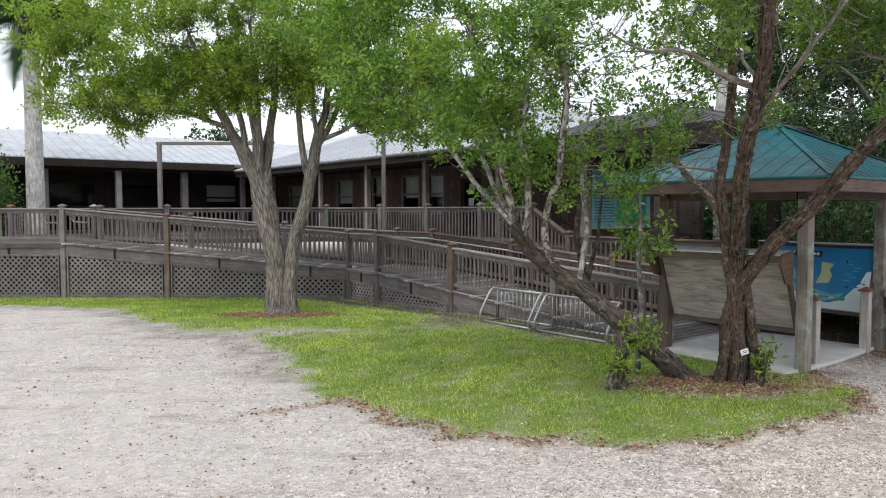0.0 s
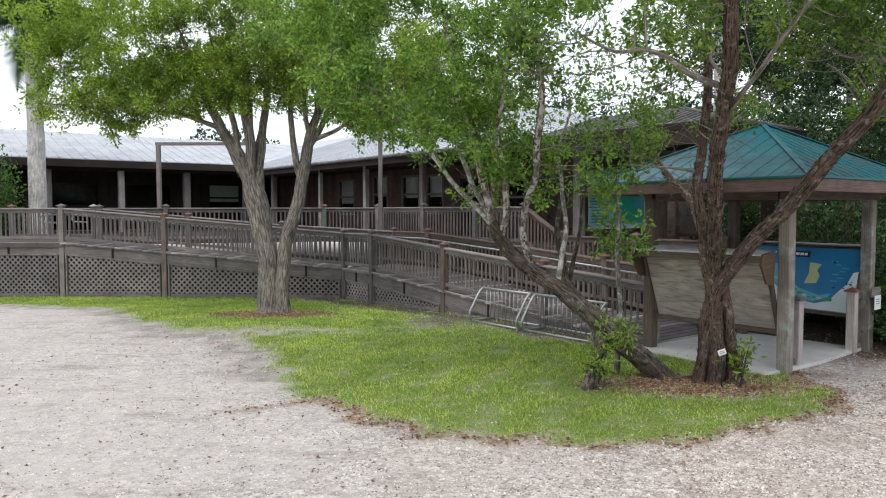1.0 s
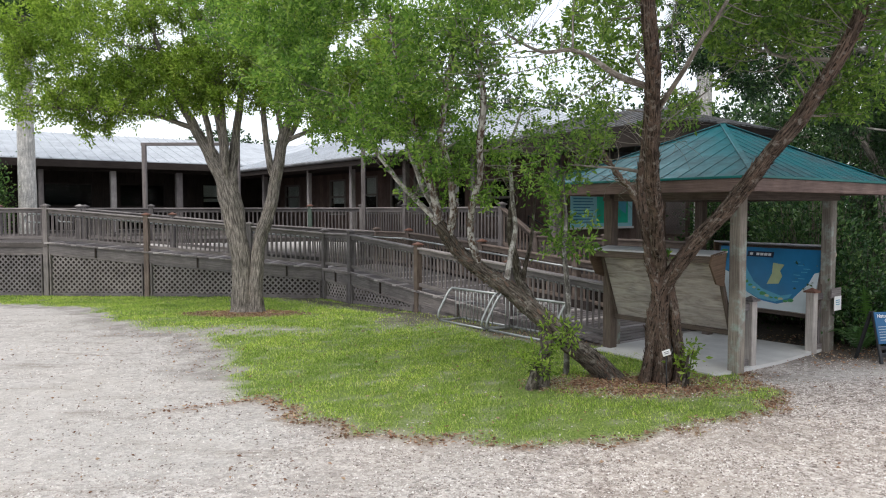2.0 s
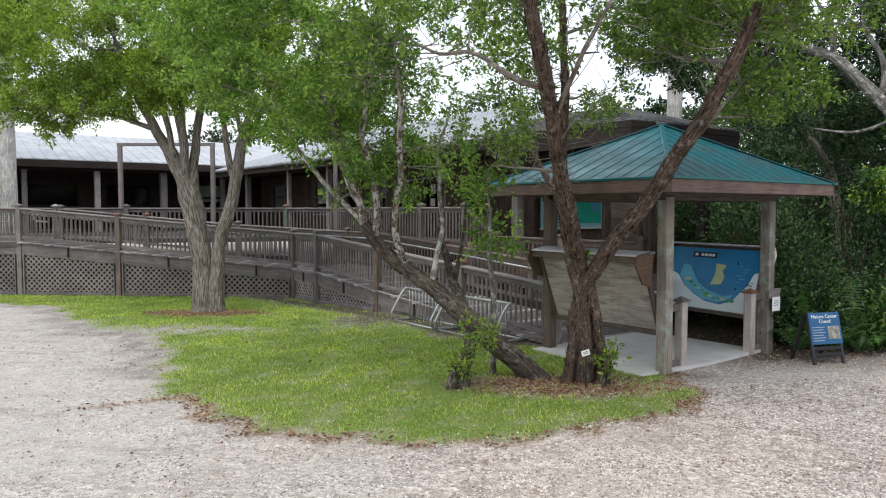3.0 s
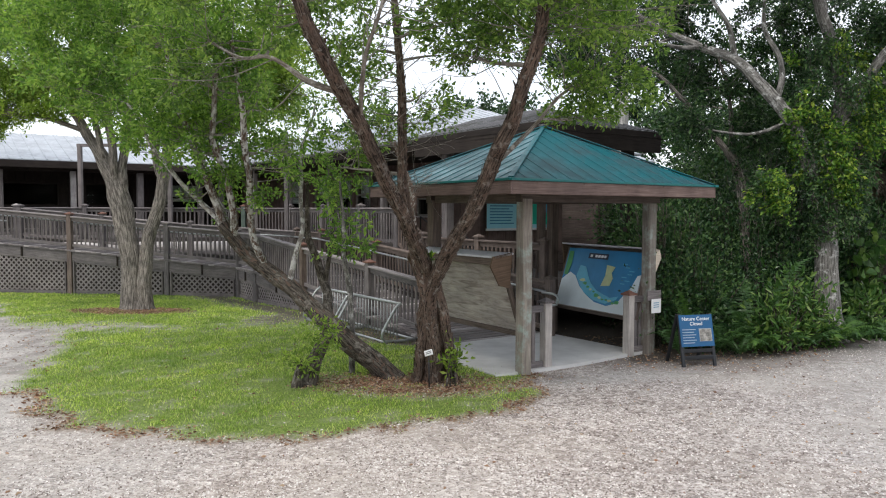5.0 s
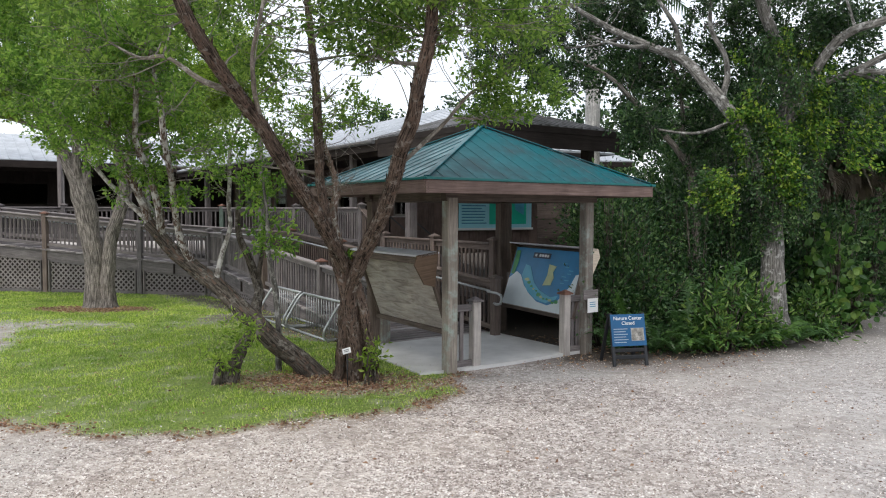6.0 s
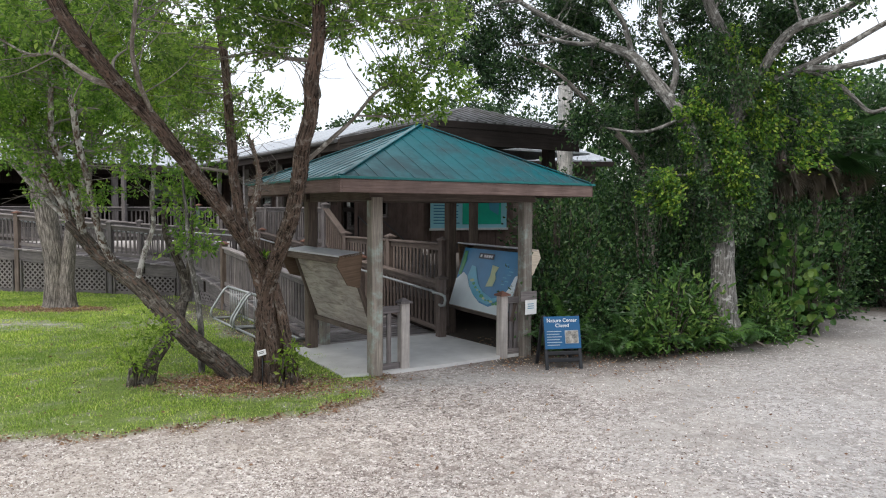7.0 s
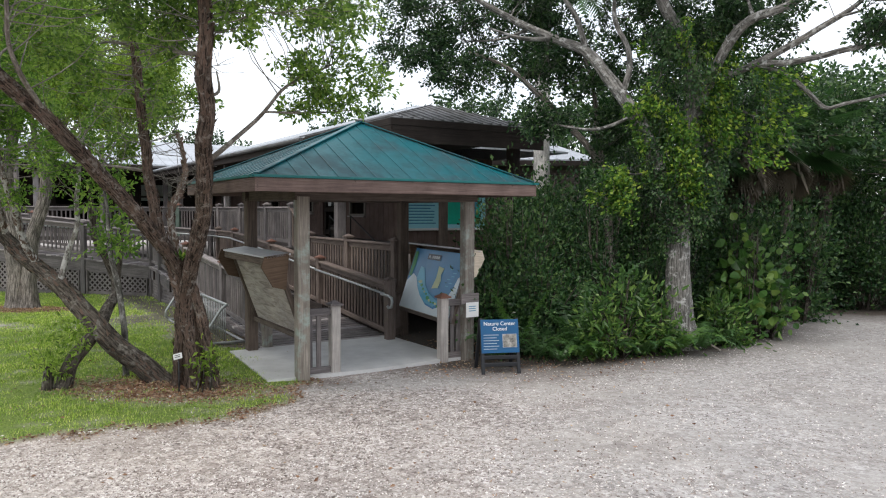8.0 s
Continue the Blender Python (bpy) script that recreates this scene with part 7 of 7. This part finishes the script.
PANEL_AQUA = plain("panel_aqua", (0.36, 0.75, 0.86), 0.5, vary=0.06, scale=3)
PANEL_GREEN = plain("panel_sea_green", (0.015, 0.55, 0.38), 0.45, vary=0.15, scale=3)
INK_BLUE = plain("ink_blue", (0.05, 0.25, 0.42), 0.5)
WHITE_INK = plain("white_ink", (0.8, 0.82, 0.84), 0.5, vary=0.03)
PALE_INK = plain("pale_blue_ink", (0.35, 0.42, 0.5), 0.5)
BOARD_BLACK = plain("dark_stand_plastic", (0.018, 0.02, 0.024), 0.5, vary=0.2)


def print_on(build_name, parent, origin, right, up_, pts, material, lift, label=""):
    """A flat printed shape on a panel: pts in metres along the panel's right and up."""
    normal = right.cross(up_).normalized()
    poly = [origin + right * u + up_ * v + normal * lift for u, v in pts]
    return part(build_name, Build().slab(poly, normal * -0.002), material, parent, label)


def bar(parent, origin, right, up_, u0, u1, v, h, material, lift):
    print_on("text_line", parent, origin, right, up_, [(u0, v), (u1, v), (u1, v + h), (u0, v + h)], material, lift)


def lettering(name, parent, text, centre, right, up_, height, material):
    """Words in the built-in font, as a thin mesh."""
    curve = bpy.data.curves.new(name, "FONT")
    curve.body, curve.size, curve.align_x, curve.extrude = text, height, "CENTER", 0.001
    tmp = bpy.data.objects.new(name, curve)
    me = bpy.data.meshes.new_from_object(tmp)
    bpy.data.objects.remove(tmp)
    me.name = name
    me.materials.clear()
    me.materials.append(material)
    normal = right.cross(up_).normalized()
    m = Matrix((right, up_, normal)).transposed().to_4x4()
    me.transform(Matrix.Translation(centre) @ m)
    return part(name, me, material, parent)


def display(label, a_foot, a_head, side, face, skew=0.0):
    """A tilted display board between two pavilion posts: plate, cap, side brackets. side: which way its back faces, along WAY_A; skew: how far its rear end swings out."""
    b0_, b1_, z0, z1 = 0.14, 1.9, 0.53, 1.43

    def at(a, b, z=0.0):
        return CORNER + WAY_A * (a + skew * (b - b0_) / (b1_ - b0_)) + WAY_B * b + UP * z

    unit = thing("display_board", at(a_foot, 1.0, z0), label, "sign", "pavilion display boards")
    corners_ = [at(a_foot, b0_, z0), at(a_foot, b1_, z0), at(a_head, b1_, z1), at(a_head, b0_, z1)]
    drop = WAY_A * (side * 0.03)
    part("back_plate", Build().slab(corners_ if side < 0 else corners_[::-1], drop * -1 if side > 0 else WAY_A * 0.03), PLY_WOOD, unit, "weathered plywood")
    for b_ in (b0_ - 0.03, b1_ + 0.03):
        part("edge_batten", Build().beam(at(a_foot, b_, z0 - 0.03), at(a_head, b_, z1 + 0.02), 0.05, 0.06, WAY_A), BROWN_WOOD, unit)
    part("foot_batten", Build().beam(at(a_foot + side * 0.02, b0_ - 0.05, z0 - 0.03), at(a_foot + side * 0.02, b1_ + 0.05, z0 - 0.03), 0.07, 0.06), BROWN_WOOD, unit)
    part("head_board", Build().beam(at(a_head + side * 0.1, b0_ - 0.06, z1 + 0.005), at(a_head + side * 0.1, b1_ + 0.06, z1 + 0.005), 0.03, 0.11), BROWN_WOOD, unit)
    part("head_top", Build().slab([at(a_head + side * 0.13, b0_ - 0.07, z1 + 0.06), at(a_head + side * 0.13, b1_ + 0.07, z1 + 0.06), at(a_head - side * 0.16, b1_ + 0.07, z1 + 0.1), at(a_head - side * 0.16, b0_ - 0.07, z1 + 0.1)][:: -1 if side > 0 else 1][::-1], UP * -0.02), FLASHING, unit, "pale painted top flashing")
    shape = [(-0.14, 0.1), (0.16, 0.06), (0.2, -0.06), (0.14, -0.16), (0.06, -0.3), (-0.1, -0.34), (-0.12, -0.1)]
    for b_, mat in ((b0_ - 0.07, face), (b1_ + 0.07, TAN_WOOD)):
        poly = [at(a_head + side * u, b_, z1 + v) for u, v in shape]
        part("side_bracket", Build().slab(poly, WAY_B * 0.025), mat, unit, "cut plywood bracket")
    return unit, corners_


unit, c4 = display("tilted display board with its bare plywood back outwards", 0.06, -0.27, -1, TAN_WOOD)
part("front_sheet", Build().slab([p + WAY_A * 0.036 for p in c4][::-1], WAY_A * -0.003), SEA_BLUE, unit)
unit, c4 = display("tilted display board with a blue printed island map", 2.18, 2.5, 1, PALE_WOOD, 0.19)
low_l, low_r, top_r = c4[1], c4[0], c4[3]
right_, up_ = (low_r - low_l), (top_r - low_r)
W_, H_ = right_.length, up_.length
right_.normalize()
up_.normalize()
face_n = right_.cross(up_).normalized()
org = low_l + face_n * 0.034
print_on("map_sheet", unit, org, right_, up_, [(0, 0), (W_, 0), (W_, H_), (0, H_)], SEA_BLUE, 0.004, "glossy blue printed map")
sand = [(0, 0), (W_, 0), (W_, 0.62), (W_ * 0.96, 0.6), (W_ * 0.92, 0.42), (W_ * 0.86, 0.3), (W_ * 0.8, 0.16), (W_ * 0.68, 0.09), (W_ * 0.52, 0.12), (W_ * 0.38, 0.22), (W_ * 0.27, 0.34), (W_ * 0.18, 0.5), (W_ * 0.1, 0.55), (0, 0.42)]
print_on("map_sand", unit, org, right_, up_, sand, SAND_WHITE, 0.008)
shoal = [(W_ * 0.2, 0.5), (W_ * 0.27, 0.36), (W_ * 0.36, 0.24), (W_ * 0.5, 0.15), (W_ * 0.66, 0.12), (W_ * 0.78, 0.2), (W_ * 0.8, 0.26), (W_ * 0.7, 0.22), (W_ * 0.52, 0.3), (W_ * 0.42, 0.4), (W_ * 0.36, 0.52), (W_ * 0.3, 0.66), (W_ * 0.22, 0.68)]
print_on("map_shoal", unit, org, right_, up_, shoal, SHOAL_BLUE, 0.012)
rr = random.Random(5)
for k in range(12):
    f = k / 11
    u, v = W_ * (0.3 + 0.5 * f), 0.42 - 0.28 * math.sin(f * 1.7) + 0.03 * rr.random()
    s = 0.02 + 0.03 * rr.random()
    print_on("map_island", unit, org, right_, up_, [(u + s * 1.5 * math.cos(q * 1.047) * rr.uniform(0.7, 1.2), v + s * 0.7 * math.sin(q * 1.047) * rr.uniform(0.7, 1.2)) for q in range(6)], MAP_GREEN if k % 3 else MAP_YELLOW, 0.014 + 0.0006 * k)
print_on("map_land", unit, org, right_, up_, [(W_ * 0.55, 0.38), (W_ * 0.66, 0.4), (W_ * 0.68, 0.52), (W_ * 0.65, 0.6), (W_ * 0.68, 0.7), (W_ * 0.57, 0.72), (W_ * 0.58, 0.55)], MAP_YELLOW, 0.013)
print_on("map_land", unit, org, right_, up_, [(W_ * 0.02, 0.5), (W_ * 0.07, 0.5), (W_ * 0.09, 0.7), (W_ * 0.08, 0.9), (W_ * 0.02, 0.9)], MAP_GREEN, 0.013)
print_on("map_title_block", unit, org, right_, up_, [(W_ * 0.3, 0.8), (W_ * 0.56, 0.8), (W_ * 0.56, 0.89), (W_ * 0.3, 0.89)], MAP_NAVY, 0.013)
for u0, u1 in ((0.325, 0.355), (0.39, 0.42), (0.428, 0.46), (0.468, 0.5), (0.508, 0.535)):
    bar(unit, org, right_, up_, W_ * u0, W_ * u1, 0.825, 0.04, WHITE_INK, 0.016)
for k in range(7):
    u, v = W_ * (0.74 + 0.12 * rr.random()), 0.45 + 0.05 * k
    bar(unit, org, right_, up_, u, u + 0.06 + 0.05 * rr.random(), v, 0.012, SHOAL_BLUE, 0.013)

# The large panel on the building's end wall.
panel = thing("wall_panel", at(7.2, 8.45, 1.58), "large aqua text panel with a sea-green picture on the end wall", "sign")
p0, rt = at(6.03, 8.44, 1.57), WAY_A.copy()
part("board", Build().slab([p0, p0 + rt * 2.5, p0 + rt * 2.5 + UP * 1.5, p0 + UP * 1.5], WAY_B * 0.03), PANEL_AQUA, panel)
print_on("picture", panel, p0, rt, UP, [(1.0, 0.1), (2.3, 0.1), (2.3, 1.15), (1.0, 1.15)], PANEL_GREEN, 0.006)
print_on("picture_detail", panel, p0, rt, UP, [(1.9, 0.5), (2.2, 0.35), (2.25, 0.9), (2.05, 1.05), (1.85, 0.8)], SHOAL_BLUE, 0.012)
for k in range(17):
    bar(panel, p0, rt, UP, 0.08, 0.08 + 0.62 + 0.22 * rr.random(), 0.12 + 0.078 * k, 0.026, INK_BLUE, 0.008)
for z in (-0.03, 1.53):
    part("frame_rail", Build().beam(p0 + UP * z - rt * 0.04, p0 + UP * z + rt * 2.54, 0.05, 0.06), WHITE_PAINT if z < 0 else FRAME_PAINT, panel)

# A lattice screen far behind the walkway, between two posts.
LA, LB = 11.2, 8.52
screen = thing("lattice_screen", at(LA, LB + 0.35, 0), "brown timber lattice screen between two posts", "screen")
net = Build()
for lean in (1, -1):
    for k in range(-14, 22):
        cut = []
        for j in range(61):
            v = 1.25 * j / 60
            u = 0.1 * k + lean * v
            if 0 <= u <= 0.75:
                cut.append((u, v))
        if len(cut) > 1:
            (u0, v0), (u1, v1) = cut[0], cut[-1]
            net.beam(at(LA + 0.01 * lean, LB + u0, 1.28 + v0), at(LA + 0.01 * lean, LB + u1, 1.28 + v1), 0.035, 0.008, WAY_A, 0.001)
part("lattice", net, GREY_WOOD, screen)
for z in (1.24, 2.56):
    part("rail", Build().beam(at(LA, LB - 0.05, z), at(LA, LB + 0.8, z), 0.05, 0.08), BROWN_WOOD, screen)
for u in (-0.05, 0.8):
    part("stile", Build().beam(at(LA, LB + u, -0.05), at(LA, LB + u, 2.6), 0.1, 0.1, WAY_B), BROWN_WOOD, screen)

# The folding sign on the drive.
def folding_sign():
    t = thing("folding_sign", (6.85, 9.85, 0), "blue folding pavement sign saying the nature center is closed", "sign")
    rt = Vector((0.955, 0.297, 0)).normalized()
    back = Vector((-rt.y, rt.x, 0))
    base = Vector((6.62, 9.72, 0))
    lean = (back * 0.16 + UP * 0.66).normalized()
    for side in (0.0, 0.46):
        part("leg", Build().beam(base + rt * side, base + rt * side + lean * 0.7, 0.045, 0.035, back), BOARD_BLACK, t)
        part("leg", Build().beam(base + rt * side + back * 0.42, base + rt * side + lean * 0.69 + back * 0.03, 0.045, 0.035, back), BOARD_BLACK, t)
    for v in (0.12, 0.21):
        part("crossbar", Build().beam(base + lean * v, base + rt * 0.46 + lean * v, 0.03, 0.05), BOARD_BLACK, t)
    o = base - rt * 0.015 + lean * 0.27 - back * 0.03
    n = rt.cross(lean).normalized()
    w, h = 0.49, 0.42
    part("panel", Build().slab([o, o + rt * w, o + rt * w + lean * h, o + lean * h], n * -0.02), SIGN_BLUE, t)
    lettering("heading", t, "Nature Center", o + rt * (w / 2) + lean * (h - 0.075) + n * 0.003, rt, lean, 0.068, WHITE_INK)
    lettering("heading", t, "Closed", o + rt * (w / 2) + lean * (h - 0.14) + n * 0.003, rt, lean, 0.066, WHITE_INK)
    for k in range(6):
        bar(t, o, rt, lean, 0.03, 0.2 + 0.03 * (k % 2), 0.045 + 0.035 * k, 0.009, PALE_INK, 0.004)
    print_on("photo", t, o, rt, lean, [(0.275, 0.065), (0.46, 0.065), (0.46, 0.235), (0.275, 0.235)], PALE_INK, 0.004, "small framed photograph")
    print_on("photo_print", t, o, rt, lean, [(0.28, 0.07), (0.455, 0.07), (0.455, 0.23), (0.28, 0.23)], plain("photo_grey", (0.25, 0.24, 0.22), 0.4, vary=0.9, scale=22), 0.008)


folding_sign()

notice = thing("notice", at(PAV_A, -0.1, 0.6), "small white paper notice on the pavilion post", "notice")
part("sheet", Build().slab([at(PAV_A - 0.11, -0.115, 0.61), at(PAV_A + 0.09, -0.115, 0.61), at(PAV_A + 0.09, -0.115, 0.81), at(PAV_A - 0.11, -0.115, 0.81)], WAY_B * 0.006), WHITE_PAINT, notice)
for k in range(3):
    bar(notice, at(PAV_A - 0.13, -0.115, 0.6), WAY_A, UP, 0.06, 0.17, 0.09 + 0.03 * k, 0.01, INK_BLUE, 0.003)
part("mount", Build().beam(at(PAV_A - 0.18, -0.095, 0.86), at(PAV_A + 0.1, -0.095, 0.86), 0.02, 0.14), GREY_WOOD, notice)

stake = thing("plant_tag", (3.39, 8.19, 0), "small white plant tag on a thin stake", "tag")
part("stake", Build().tube([(3.39, 8.19, -0.05), (3.385, 8.2, 0.42)], 0.008, 6), BOARD_BLACK, stake)
part("plate", Build().slab([(3.345, 8.165, 0.405), (3.435, 8.185, 0.43), (3.42, 8.2, 0.485), (3.33, 8.18, 0.46)], (0, 0.004, -0.006)), WHITE_PAINT, stake)
for k in range(2):
    bar(stake, Vector((3.345, 8.163, 0.405)), Vector((0.95, 0.21, 0.26)).normalized(), Vector((-0.22, 0.2, 0.94)).normalized(), 0.016, 0.075, 0.018 + 0.018 * k, 0.006, BOARD_BLACK, 0.004)


# Two bicycle racks before the ramp.
def bicycle_rack(place, length, label):
    """Bent pipe ends, a top rail and a row of wheel bars; place is its far front foot, it runs against WAY_B."""
    t = thing("bicycle_rack", place, label, "bicycle rack", "bicycle racks")
    run, back = -WAY_B, WAY_A
    foot = Vector(place)

    def q(u, v, z):
        return foot + run * u + back * v + UP * z

    for u in (0.0, length):
        part("end_hoop", Build().tube([q(u, 0.66, 0.05), q(u, 0.3, 0.05), q(u, 0.06, 0.06), q(u, 0.0, 0.12), q(u, 0.02, 0.22), q(u + 0.0, 0.2, 0.5), q(u, 0.26, 0.58), q(u, 0.33, 0.62)], 0.022, 8), GALVANISED, t)
    part("top_rail", Build().tube([q(-0.02, 0.33, 0.62), q(length + 0.02, 0.33, 0.62)], 0.022, 8), GALVANISED, t)
    for v in (0.06, 0.58):
        part("base_rail", Build().tube([q(-0.02, v, 0.05), q(length + 0.02, v, 0.05)], 0.02, 8), GALVANISED, t)
    n = int(length / 0.1)
    bar_me = Build().tube([(0, 0, 0), (0, 0, 0.56)], 0.008, 6).mesh("wheel_bar", GALVANISED)
    for k in range(1, n):
        placed("wheel_bar", bar_me, Matrix.Translation(q(length * k / n, 0.33, 0.06)), t)


bicycle_rack((0.66, 13.12, 0.0), 1.22, "galvanised pipe bicycle rack standing on the lawn")
bicycle_rack((1.5, 12.07, 0.0), 1.5, "galvanised pipe bicycle rack beside the ramp")
